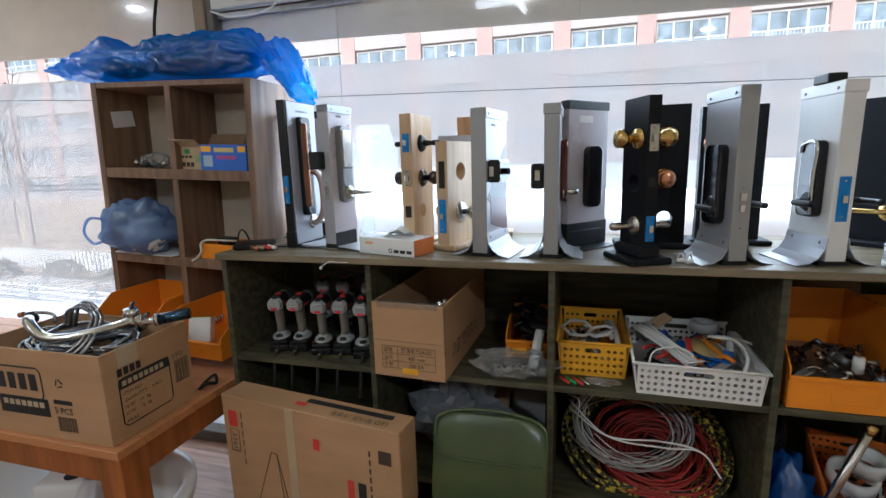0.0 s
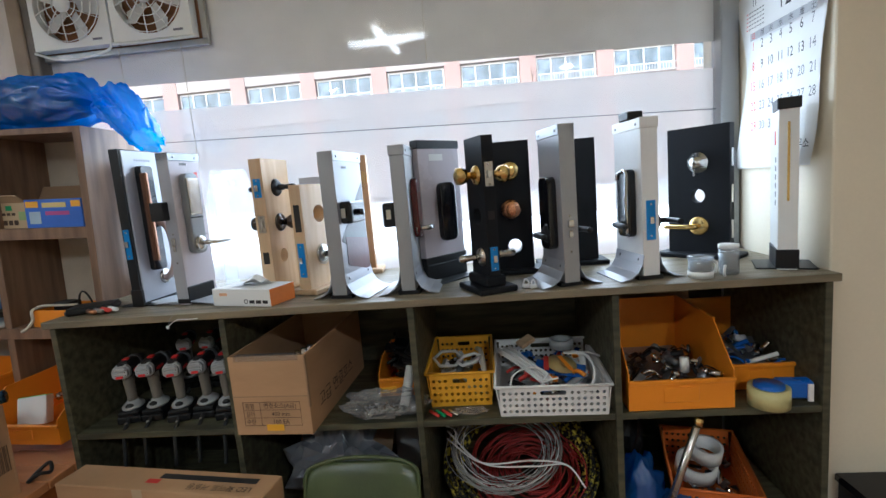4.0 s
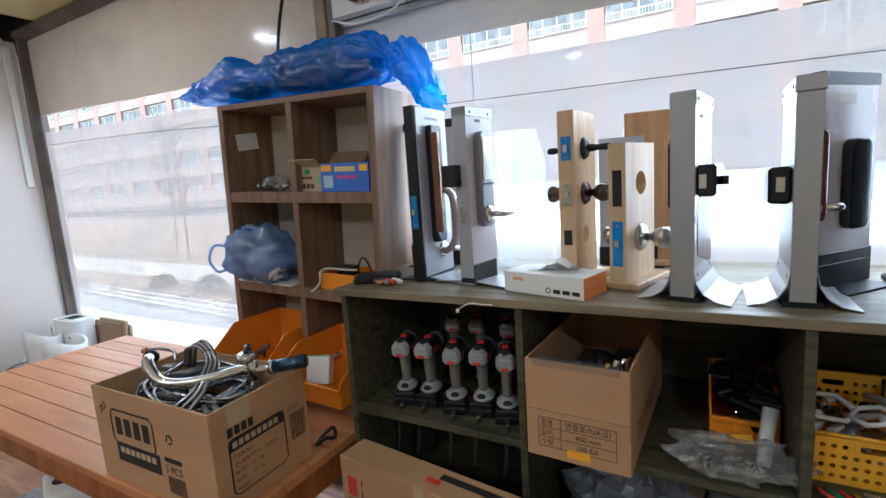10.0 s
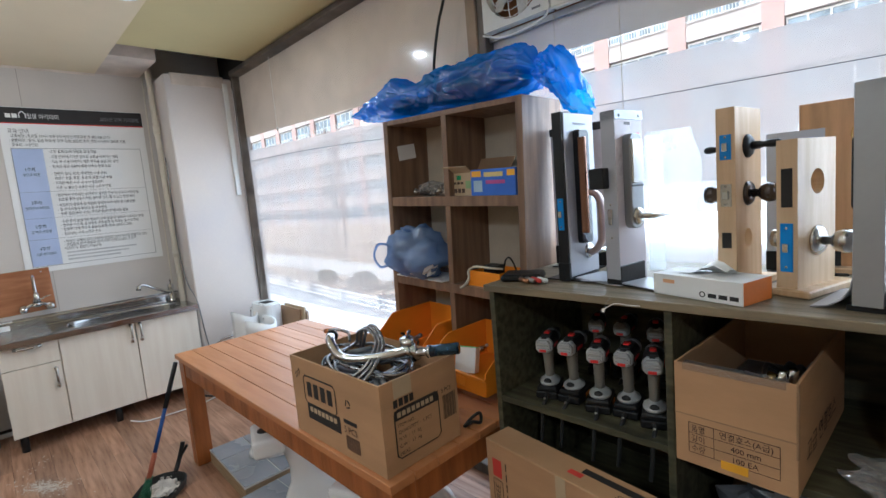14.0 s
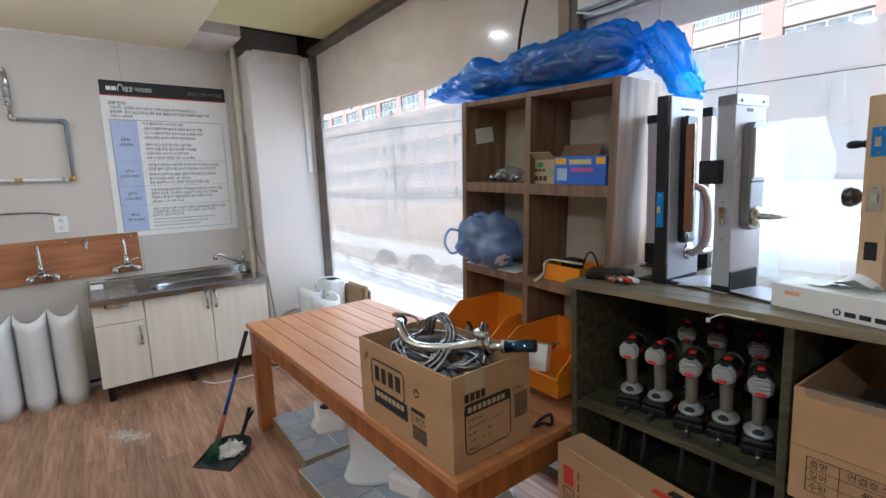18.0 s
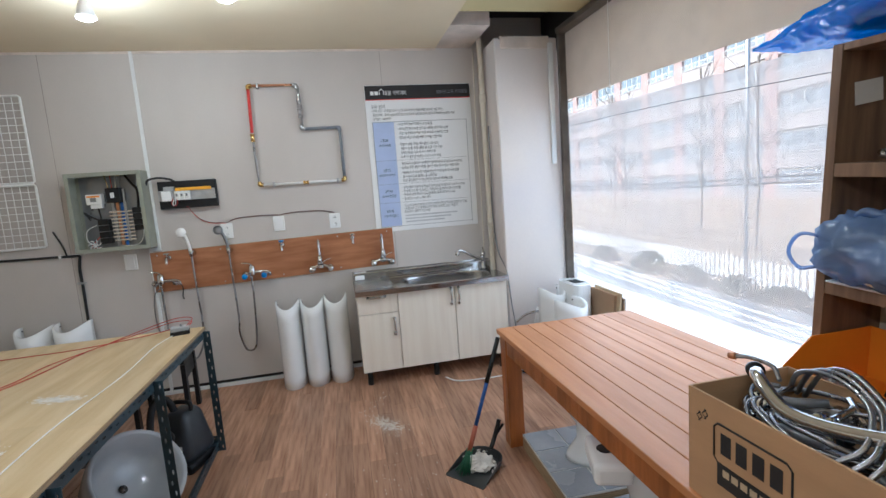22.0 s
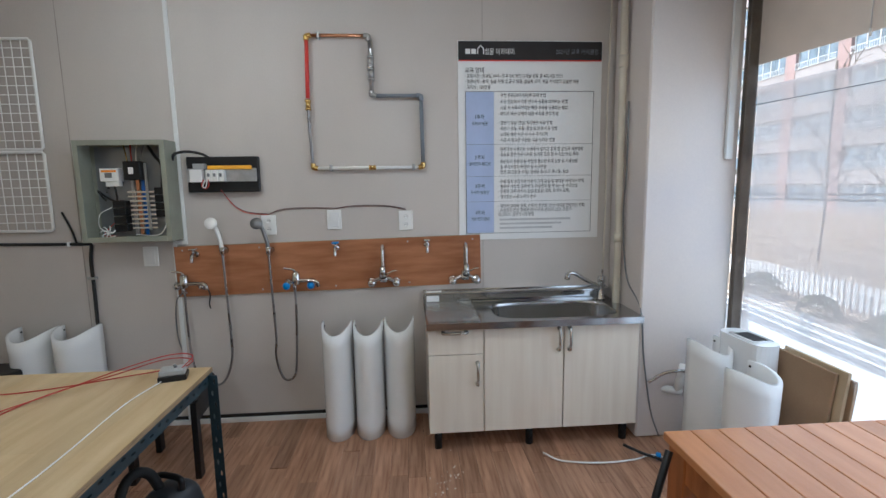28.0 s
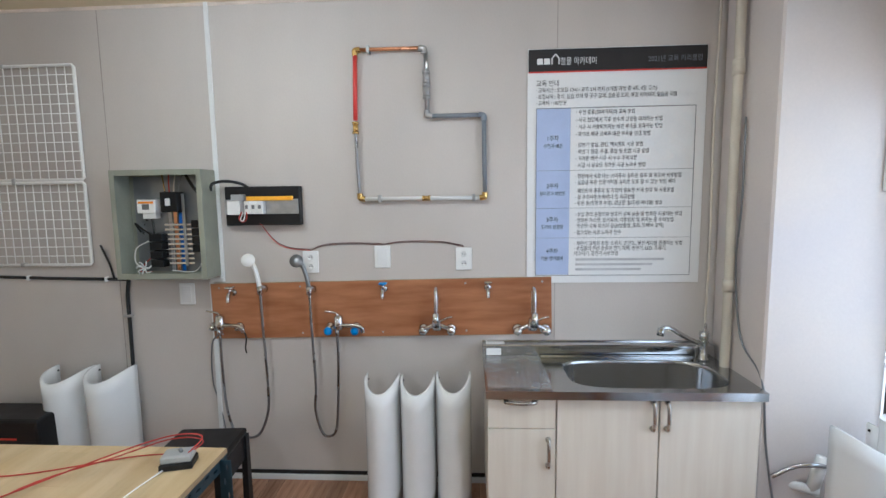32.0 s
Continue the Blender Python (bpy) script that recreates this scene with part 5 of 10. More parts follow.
part("head", box(-0.005, -0.003, -0.006, 0.003, 0.003, 0.004, 0.001), M_WPLASTIC, cb)
part("thread", tube([(0.0, 0.0, 0.003), (0.008, 0.002, 0.022), (0.018, 0.004, TOPZ - 1.148)], 0.0008, 4), M_GREYM, cb)

# ---- the wall with the taps ----
# poster
py0, py1, pz0, pz1 = 0.466, 1.382, 1.172, 2.405
po = thing("course_poster", on_wallw(WX + 0.004, py0, pz0), "white course poster with black header and blue column", "poster")
PWD, PHT = py1 - py0, pz1 - pz0
bm = bmesh.new()
for i in range(13):
    for j in range(9):
        u, v = i / 12, j / 8
        lift = 0.0015 * max(0, 0.12 - v) / 0.12 * (1 - u) ** 2 + 0.0014 * math.sin(u * 9) * (1 - v) ** 2
        bm.verts.new((u * PWD, v * PHT, 0.001 + lift))
bm.verts.ensure_lookup_table()
for i in range(12):
    for j in range(8):
        bm.faces.new([bm.verts[k] for k in (i * 9 + j, (i + 1) * 9 + j, (i + 1) * 9 + j + 1, i * 9 + j + 1)])
part("sheet", bm, M_PAPER, po, smooth=True)
Z1, Z2 = 0.0055, 0.0070
part("header", flat(0.004, PHT - 0.115, PWD - 0.004, PHT - 0.004, z=Z1), M_INK, po, "black header band")
part("red_rule", flat(0.004, PHT - 0.122, PWD - 0.004, PHT - 0.115, z=Z1), M_INKRED, po)
part("blue_column", flat(0.045, 0.045, 0.225, PHT - 0.305, z=Z1), M_PAPERBLUE, po, "pale blue week column")
bm = flat(0.045, 0.040, PWD - 0.05, 0.043, z=Z2)
flat(0.045, PHT - 0.305, PWD - 0.05, PHT - 0.302, bm, Z2)
flat(0.045, 0.040, 0.048, PHT - 0.302, bm, Z2)
flat(PWD - 0.053, 0.040, PWD - 0.05, PHT - 0.302, bm, Z2)
for z in (0.245, 0.405, 0.605):
    flat(0.045, z, PWD - 0.05, z + 0.0015, bm, Z2)
part("table_rule", bm, M_INKGREY, po)
for k in range(2):
    part("logo_block", flat(0.048 + 0.036 * k, PHT - 0.080, 0.078 + 0.036 * k, PHT - 0.050, z=Z2), M_PAPER, po)
bm = bmesh.new()
for a, b in (((0.125, PHT - 0.08), (0.125, PHT - 0.05)), ((0.125, PHT - 0.05), (0.143, PHT - 0.03)), ((0.143, PHT - 0.03), (0.161, PHT - 0.05)), ((0.161, PHT - 0.05), (0.161, PHT - 0.08))):
    rod((*a, Z2), (*b, Z2), 0.0035, 5, bm)
part("house_mark", bm, M_PAPER, po)
lettering("heading", "철물 아카데미", 0.042, M_PAPER, po, pose(0.168, PHT - 0.065, Z2), squeeze=0.78)
lettering("heading", "2021년 교육 커리큘럼", 0.036, M_INKGREY, po, pose(PWD - 0.03, PHT - 0.065, Z2), "RIGHT", 0.85)
lettering("text_line", "교육 안내", 0.036, M_INK, po, pose(0.045, PHT - 0.175, Z2), squeeze=0.85)
for k, tx in enumerate(("· 교육시간 : 토요일 10시~ 오후 5시 까지 (1개월 과정 총 4회, 4일 코스)", "· 포함내역 : 중식, 실습 자재 및 공구 일체, 실습용 조끼, 평일 아카데미 실습장 이용", "· 교육비 : 100만원")):
    lettering("text_line", tx, 0.027, M_INK, po, pose(0.045, PHT - 0.212 - 0.032 * k, Z2), squeeze=0.80)
for z, a, b in ((0.755, "1주차", "수전과 배관"), (0.505, "2주차", "실리콘과 페인트"), (0.325, "3주차", "도어와 방충망"), (0.155, "4주차", "기본 전기설비")):
    lettering("week", a, 0.032, M_INK, po, pose(0.135, z + 0.02, Z2), "CENTER", 0.85)
    lettering("week", b, 0.026, M_INK, po, pose(0.135, z - 0.02, Z2), "CENTER", 0.80)
body = [(0.905, "· 수전 종류(30여가지)와 교체 방법"), (0.868, "· 시공 현장에서 각종 변수와 상황을 대처하는 방법"), (0.831, "· 시공 시 사용되어지는 배관 부속을 응용하는 방법"), (0.794, "· 파이프 배관 교체와 배관 부속을 연결 방법"),
        (0.738, "· 양변기 정심, 편심, 백시멘트 시공 방법"), (0.703, "· 세면기 원홀, 투홀, 폽업 및 트랩 시공 방법"), (0.668, "· 오래된 배관 시공 시 누수 주의사항"), (0.632, "· 시공 시 필요한 숙련된 시공 노하우 방법"),
        (0.575, "· 현장에서 사용되는 10여종의 실리콘 종류 및 용도와 사용방법"), (0.542, "· 실습을 통한 전문가처럼 실리콘 도포 할 수 있는 방법 체득"), (0.498, "· 페인트의 종류와 칠 작업에 필요한 자재 설명 및 사용방법"), (0.464, "· 칠 주의사항과 빠렌다 칠 시공방법"), (0.430, "· 방문 칠(친환경 수성), 현관문 칠(유성 에나멜) 실습"),
        (0.372, "· 수십 종의 손잡이와 번호키 교체 실습 및 방화문 시공하는 방법"), (0.340, "· 방화문 가스켓, 도어체크, 각종힌지 및 처지는 문 수리방법"), (0.308, "· 방충망 교체 마스터 실습(방충망, 로라, 모헤어 교체)"), (0.275, "· 알고있는 시공 노하우 전수"),
        (0.215, "· 차단기 교체와 조명, 스위치, 콘센트, 랜선 케이블 연결하는 방법"), (0.188, "· 수십종의 전선 종류와 전기 자재, 안정기, LED, 조광기,"), (0.161, "  테스터기, 검전기 사용방법")]
M_TEXTINK = mat("text_ink", (0.085, 0.085, 0.09), 0.75, vary=0.05)
for z, tx in body:
    lettering("text_line", tx, 0.027, M_TEXTINK, po, pose(0.255, z, Z2), squeeze=0.80)
for k in range(3):
    part("faint_line", flat(0.262, 0.122 - 0.027 * k, 0.73 - 0.06 * k, 0.134 - 0.027 * k, z=Z2), mat("faint_ink", (0.60, 0.60, 0.61), 0.8), po)

# pipe practice loop
pl = thing("pipe_loop", pose(WX + 0.030, 0, 0), "wall-mounted practice loop of copper, steel and plastic pipes", "pipes")


def pipe(a, b, r, material, name="pipe", label=""):
    return part(name, rod((0, *a), (0, *b), r, 12), material, pl, label)


def coupling(c, r, l, material, upright):
    d = (0, 0, l / 2) if upright else (0, l / 2, 0)
    q = Vector((0, *c))
    bm = rod(q - Vector(d), q + Vector(d), r, 12)
    rod(q - Vector(d) * 1.25, q - Vector(d) * 0.75, r * 1.25, 6, bm)
    rod(q + Vector(d) * 0.75, q + Vector(d) * 1.25, r * 1.25, 6, bm)
    part("coupling", bm, material, pl)


def elbow(c, r, dy, dz, material):
    y, z = c
    bm = tube([(0, y + dy * 0.028, z), (0, y + dy * 0.006, z + dz * 0.003), (0, y, z + dz * 0.008), (0, y, z + dz * 0.030)], r, 12)
    part("elbow", bm, material, pl)


PA, PB, PC, PD, PE, PF = (-0.441, 2.422), (-0.075, 2.422), (-0.064, 2.073), (0.234, 2.074), (0.239, 1.640), (-0.437, 1.642)
pipe((-0.42, 2.422), (-0.09, 2.422), 0.0095, M_COPPER, label="copper pipe")
pipe((-0.441, 2.40), (-0.449, 2.06), 0.012, M_RED, label="red plastic pipe")
coupling((-0.449, 2.02), 0.015, 0.05, M_BRASS, True)
part("flexible_hose", tube([(0, -0.449, 1.99), (0, -0.447, 1.85), (0, -0.440, 1.67)], 0.0085, 8, steps=30, ridged=0.05), M_HOSE, pl, "braided steel hose")
pipe((-0.066, 2.40), (-0.064, 2.09), 0.012, M_GALV, label="galvanised pipe")
coupling((-0.0655, 2.275), 0.017, 0.05, M_GALV, True)
coupling((-0.065, 2.20), 0.018, 0.06, M_GALV, True)
pipe((-0.04, 2.073), (0.215, 2.074), 0.012, M_GREYPIPE, label="grey plastic pipe")
pipe((0.235, 2.05), (0.239, 1.67), 0.012, M_GREYPIPE, label="grey plastic pipe")
pipe((-0.42, 1.642), (0.22, 1.641), 0.0105, M_CLEARHOSE, label="milky white pipe")
for c, dy, dz, m in ((PA, 1, -1, M_BRASS), (PB, -1, -1, M_GALV), (PC, 1, 1, M_GALV), (PD, -1, -1, M_GREYPIPE), (PE, -1, 1, M_BRASS), (PF, 1, 1, M_BRASS)):
    elbow(c, 0.016, dy, dz, m)
coupling((-0.075, 1.642), 0.014, 0.035, M_BRASS, False)
for y, z in ((-0.37, 2.422), (-0.33, 1.642), (0.18, 1.641), (-0.062, 2.33)):
    part("clip", box(-0.03, y - 0.008, z - 0.02, 0.013, y + 0.008, z + 0.02, 0.002), M_GALV, pl)

# wire racks
def wire_rack(z0, z1, y0=-2.92, y1=-2.003):
    r = thing("wire_grid_rack", pose(WX + 0.02, y0, z0), "white wire grid rack hung on the wall", "wire rack", "wire grid racks")
    w, h = y1 - y0, z1 - z0
    part("rim", tube([(0, 0.01, 0), (0, w - 0.01, 0), (0, w, 0.01), (0, w, h - 0.01), (0, w - 0.01, h), (0, 0.01, h), (0, 0, h - 0.01), (0, 0, 0.01), (0, 0.01, 0)], 0.009, 8, curve=False), M_WPLASTIC, r)
    for i in range(1, int(w / 0.05)):
        part("wire", rod((0.002, i * w / int(w / 0.05), 0), (0.002, i * w / int(w / 0.05), h), 0.0028, 6), M_WPLASTIC, r)
    for j in range(1, int(h / 0.05)):
        part("wire", rod((0.006, 0, j * h / int(h / 0.05)), (0.006, w, j * h / int(h / 0.05)), 0.0028, 6), M_WPLASTIC, r)
    for y in (w * 0.55,):
        for z in (0.0, h):
            part("hook", box(-0.02, y - 0.012, z - 0.008, 0.01, y + 0.012, z + 0.012, 0.003), M_GALV, r)


wire_rack(1.772, 2.395)
wire_rack(1.290, 1.756)

# switchgear box
bx = thing("switchgear_box", pose(WX, -1.755, 1.225), "open grey-green steel switchgear box with breakers and busbars", "electrical box")
BXW, BXH, BXD = 0.503, 0.587, 0.15
part("back_plate", box(0.002, 0.0, 0.0, 0.006, BXW, BXH), M_BOXPAINT, bx)
for b in ((0.006, 0, 0, BXD, 0.004, BXH), (0.006, BXW - 0.004, 0, BXD, BXW, BXH), (0.006, 0.004, 0, BXD, BXW - 0.004, 0.004), (0.006, 0.004, BXH - 0.004, BXD, BXW - 0.004, BXH)):
    part("side", box(*b, 0.0008), M_BOXPAINT, bx)
for b in ((0.0, 0.0, 0.028, BXH), (BXW - 0.028, 0.0, BXW, BXH), (0.028, 0.0, BXW - 0.028, 0.030), (0.028, BXH - 0.030, BXW - 0.028, BXH)):
    part("front_rim", box(BXD, b[0], b[1], BXD + 0.004, b[2], b[3], 0.001), M_BOXPAINT, bx)
# added plate: its dark grey stands in for the shade inside the box
part("mounting_plate", box(0.007, 0.03, 0.025, 0.014, BXW - 0.03, BXH - 0.03, 0.001), M_GREYM, bx, "added dull grey plate, darkens the box back like shade")
mt = part("energy_meter", box(0.02, 0.085, 0.355, 0.075, 0.19, 0.43, 0.003), M_WPLASTIC, bx, "white energy meter")
part("display", box(0.0752, 0.115, 0.375, 0.077, 0.155, 0.405), M_GREYM, mt)
part("orange_band", box(0.0752, 0.095, 0.408, 0.077, 0.18, 0.420), M_ORANGE, mt)
part("meter_foot", box(0.02, 0.105, 0.325, 0.06, 0.18, 0.355, 0.002), M_WPLASTIC, mt)
mb = part("main_breaker", box(0.02, 0.225, 0.36, 0.085, 0.32, 0.47, 0.003), M_BLACK, bx, "black main breaker")
part("toggle", box(0.085, 0.26, 0.395, 0.098, 0.285, 0.435, 0.003), M_PAPER, mb)
for k in range(3):
    part("busbar", box(0.03, 0.236 + 0.03 * k, 0.03, 0.036, 0.254 + 0.03 * k, 0.36), (M_GALV, M_COPPER, M_BLUEP)[k], bx)
for k in range(9):
    part("busbar", box(0.040, 0.215, 0.068 + 0.027 * k, 0.046, 0.375, 0.080 + 0.027 * k, 0.001), M_CHROME, bx, "tinned cross busbar")
for k in range(4):
    part("breaker", box(0.02, 0.14, 0.055 + 0.048 * k, 0.075, 0.212, 0.098 + 0.048 * k, 0.002), M_BLACK, bx)
for k in range(4):
    part("breaker", box(0.02, 0.385, 0.14 + 0.045 * k, 0.075, 0.45, 0.18 + 0.045 * k, 0.002), M_BLACK, bx)
part("bar", box(0.046, 0.325, 0.06, 0.052, 0.340, 0.46, 0.001), M_GALV, bx)
for pts, m, r in (([(0.05, 0.15, 0.33), (0.06, 0.16, 0.24), (0.05, 0.10, 0.26), (0.05, 0.05, 0.30), (0.06, 0.09, 0.25)], M_BLACK, 0.006), ([(0.05, 0.36, 0.56), (0.06, 0.40, 0.50), (0.05, 0.43, 0.44), (0.05, 0.42, 0.30)], M_BLACK, 0.009),
                  ([(0.05, 0.12, 0.20), (0.07, 0.06, 0.16), (0.08, 0.06, 0.08), (0.07, 0.12, 0.05)], M_CLEARHOSE, 0.003), ([(0.06, 0.44, 0.15), (0.07, 0.43, 0.08), (0.07, 0.38, 0.03), (0.06, 0.25, 0.035)], M_CLEARHOSE, 0.003),
                  ([(0.05, 0.14, 0.12), (0.08, 0.08, 0.04), (0.07, 0.14, 0.03)], M_REDWIRE, 0.003)):
    part("wire", tube(pts, r, 6), m, bx)
for k in range(4):
    part("wire", tube([(0.05, 0.235 + 0.025 * k, 0.47), (0.05, 0.23 + 0.03 * k, 0.52), (0.03, 0.21 + 0.04 * k, 0.575)], 0.0035, 6), (M_BRASS, M_REDWIRE, M_IVORY, M_GREYM)[k], bx)
bm = bmesh.new()
for k in range(7):
    a = k * 0.9
    tube([(0.07, 0.10, 0.05), (0.085, 0.10 + 0.03 * math.cos(a), 0.05 + 0.03 * math.sin(a)), (0.075, 0.10 + 0.045 * math.cos(a + 0.4), 0.05 + 0.04 * math.sin(a + 0.4))], 0.004, 5, bm, 3)
part("wire_joints", bm, M_CLEARHOSE, bx)

# breaker practice board
bb = thing("breaker_board", pose(WX, -1.183, 1.506), "black board with small breakers and yellow terminal bar", "electrical board")
part("board", box(0.002, 0, 0, 0.05, 0.417, 0.212, 0.004), M_BLACK, bb)
part("din_rail", box(0.05, 0.0, 0.062, 0.058, 0.41, 0.142, 0.001), M_GALV, bb, "galvanised rail")
part("terminal_bar", box(0.055, 0.13, 0.135, 0.075, 0.385, 0.158, 0.002), M_YELLOW, bb, "yellow terminal bar")
part("breaker", box(0.058, 0.035, 0.06, 0.10, 0.105, 0.135, 0.003), M_WPLASTIC, bb)
for k in range(3):
    b1 = part("breaker", box(0.058, 0.128 + 0.035 * k, 0.064, 0.098, 0.161 + 0.035 * k, 0.132, 0.002), M_WPLASTIC, bb)
    part("toggle", box(0.098, 0.138 + 0.035 * k, 0.092, 0.106, 0.151 + 0.035 * k, 0.112, 0.001), M_GREYM, b1)
part("relay", box(0.05, 0.05, 0.135, 0.085, 0.12, 0.17, 0.003), M_TOOLGREY, bb)
part("wire", tube([(0.095, 0.112, 0.075), (0.11, 0.105, 0.04), (0.11, 0.125, 0.022), (0.11, 0.145, 0.04), (0.095, 0.14, 0.075)], 0.0035, 6), M_REDWIRE, bb)
part("wire", tube([(0.095, 0.12, 0.07), (0.112, 0.112, 0.035), (0.112, 0.128, 0.03), (0.095, 0.132, 0.07)], 0.003, 6), M_WPLASTIC, bb)
cbl = thing("black_supply_cable", pose(0, 0, 0), "thick black cable looping between the electrical boxes", "cable")
part("cord", tube([(WX + 0.06, -1.255, 1.70), (WX + 0.08, -1.23, 1.735), (WX + 0.07, -1.16, 1.748), (WX + 0.05, -1.09, 1.735), (WX + 0.03, -1.06, 1.715)], 0.008, 8), M_RUBBER, cbl)

# black cable run
ck = thing("black_wall_cable", pose(WX + 0.012, 0, 0), "black cable clipped along the wall", "cable")
part("cord", tube([(0, -3.4, 1.24), (0, -2.7, 1.224), (0, -2.3, 1.212), (0, -1.80, 1.202)], 0.009, 8), M_RUBBER, ck)
part("cord", tube([(0, -1.80, 1.20), (0, -1.815, 1.10), (0, -1.815, 0.90), (0, -1.822, 0.5), (0, -1.825, 0.0)], 0.010, 8), M_RUBBER, ck)
part("cord", tube([(0, -1.95, 1.40), (0, -1.905, 1.29), (0, -1.885, 1.205)], 0.006, 6), M_RUBBER, ck)
for y, z in ((-2.4, 1.213), (-1.93, 1.204)):
    part("clip", box(-0.012, y - 0.008, z - 0.014, 0.012, y + 0.008, z + 0.014, 0.003), M_WPLASTIC, ck)
for z in (0.99, 0.47):
    part("clip", box(-0.012, -1.845, z - 0.008, 0.012, -1.79, z + 0.008, 0.003), M_GALV, ck)
sb = thing("wall_junction_box", pose(WX + 0.014, -2.67, 1.06), "white wall box with a dark plug", "socket")
part("case", box(0.001, 0, 0, 0.05, 0.075, 0.12, 0.005), M_WPLASTIC, sb)
part("plug", rod((0.05, 0.035, 0.06), (0.075, 0.03, 0.075), 0.02, 10), M_GREYM, sb)

# trunking
structure("trunking_upper", box(WX, -1.258, 1.21, WX + 0.012, -1.234, 2.70, 0.002), M_TRIM, "white cable trunking")
structure("trunking_step", box(WX, -1.32, 1.186, WX + 0.012, -1.234, 1.209, 0.002), M_TRIM, "white cable trunking")
structure("trunking_lower", box(WX, -1.325, 0.035, WX + 0.012, -1.300, 1.185, 0.002), M_TRIM, "white cable trunking")
structure("baseboard", box(WX, -3.6, 0.0, WX + 0.014, 1.47, 0.032, 0.002), M_TRIM, "white strip along the floor")
structure("baseboard_gap", box(WX, -3.6, 0.0325, WX + 0.004, 1.47, 0.055), M_DARK, "dark gap above the floor strip")
for y in (-1.862, -2.95, 0.62):
    structure("wall_panel_joint", box(WX, y - 0.002, 0.06, WX + 0.0015, y + 0.002, 2.70), mat("joint_shadow", (0.38, 0.35, 0.31), 0.8), "faint wallpaper joint")
structure("wall_top_trim", box(WX, -3.6, 2.682, WX + 0.008, 1.10, 2.70, 0.002), M_PATCH, "paper edge under the ceiling")

# sockets and switches
def socket(y, z, kind):
    s = thing("wall_switch" if kind == "switch" else "wall_socket", pose(WX, y, z), "white double light switch" if kind == "switch" else "white double wall socket", kind, "" if kind == "switch" else "wall sockets")
    part("frame", box(0.0, -0.045, -0.062, 0.010, 0.045, 0.062, 0.003), M_WPLASTIC, s)
    if kind == "switch":
        part("rocker", box(0.010, -0.028, -0.045, 0.015, 0.028, 0.045, 0.002), M_WHITE, s)
    else:
        for dz in (-0.026, 0.026):
            o = part("outlet", lathe([(0, 0), (0.019, 0), (0.019, 0.003), (0.016, 0.003), (0.015, 0.0005), (0, 0.0005)], 18), M_WPLASTIC, s, "", pose(0.010, 0, dz, 0, 90, 0))
            for dy in (-0.007, 0.007):
                part("pin_hole", rod((0.0106, dy, dz), (0.0112, dy, dz), 0.0028, 8), M_DARK, s)


socket(-0.734, 1.296, "socket")
socket(-0.328, 1.322, "switch")
socket(0.123, 1.308, "socket")
socket(-1.462, 1.116, "switch")
M_WALLWIRE = mat("dark_red_wire", (0.13, 0.045, 0.038), 0.5)
wr = thing("socket_wiring", pose(WX + 0.006, 0, 0), "thin dark red wires between the sockets", "wire")
for d in (0.0, 0.006):
    part("wire", tube([(0.05, -0.99, 1.52), (0.02, -0.93, 1.42 + d), (0.0, -0.86, 1.375 + d), (0, -0.735, 1.36 + d)], 0.0019, 6), M_WALLWIRE if d else M_INKRED, wr)
    part("wire", tube([(0, -0.735, 1.36), (0, -0.65, 1.388 + d), (0, -0.5, 1.395 + d), (0, -0.33, 1.39 + d)], 0.0019, 6), M_WALLWIRE, wr)
    part("wire", tube([(0, -0.33, 1.39), (0, -0.2, 1.402 + d), (0, 0.0, 1.398 + d), (0, 0.123, 1.375 + d)], 0.0019, 6), M_WALLWIRE, wr)

# plywood strip with practice taps
py = thing("plywood_strip", pose(WX + 0.001, -1.315, 0.855, 0.97, 0, 0), "reddish plywood strip screwed to the wall", "board")
part("board", box(0, 0, 0, 0.012, 1.92, 0.318, 0.002), M_PLYRED, py)
for y in (0.05, 0.52, 0.98, 1.45, 1.87):
    for z in (0.025, 0.293):
        part("screw", lathe([(0, 0.0), (0.006, 0.0), (0.005, 0.002), (0, 0.0025)], 8), M_GALV, py, "", pose(0.012, y, z, 0, 90, 0))
for z in (0.0, 0.318):
    part("edge", box(-0.0005, 0.003, z - 0.0015, 0.0115, 1.917, z + 0.0015), M_PLYEDGE, py, "pale ply edge")
PX = WX + 0.014


py2 = thing("plywood_strip", pose(WX + 0.001, -3.45, 0.885, 0.97, 0, 0), "short reddish plywood strip on the wall beside a white box", "board")
part("board", box(0, 0, 0, 0.012, 0.745, 0.305, 0.002), M_PLYRED, py2)
for y in (0.04, 0.705):
    for z in (0.025, 0.28):
        part("screw", lathe([(0, 0.0), (0.006, 0.0), (0.005, 0.002), (0, 0.0025)], 8), M_GALV, py2, "", pose(0.012, y, z, 0, 90, 0))


def wall_tap(y, z, label, knob_m=M_CHROME):
    t = thing("wall_tap", pose(PX, y, z), label, "tap", "practice taps")
    part("flange", lathe([(0, 0), (0.02, 0), (0.016, 0.006), (0, 0.006)], 16), M_CHROME, t, "", pose(0, 0, 0, 0, 90, 0))
    part("body", tube([(0, 0, 0), (0.03, 0, 0), (0.055, 0, 0.0), (0.068, 0, -0.02), (0.07, 0, -0.045)], 0.010, 10), M_CHROME, t)
    part("stem", rod((0.04, 0, 0.005), (0.04, 0, 0.03), 0.008, 10), M_CHROME, t)
    part("handle", box(0.018, -0.022, 0.03, 0.062, 0.022, 0.040, 0.004), knob_m, t)
    return t


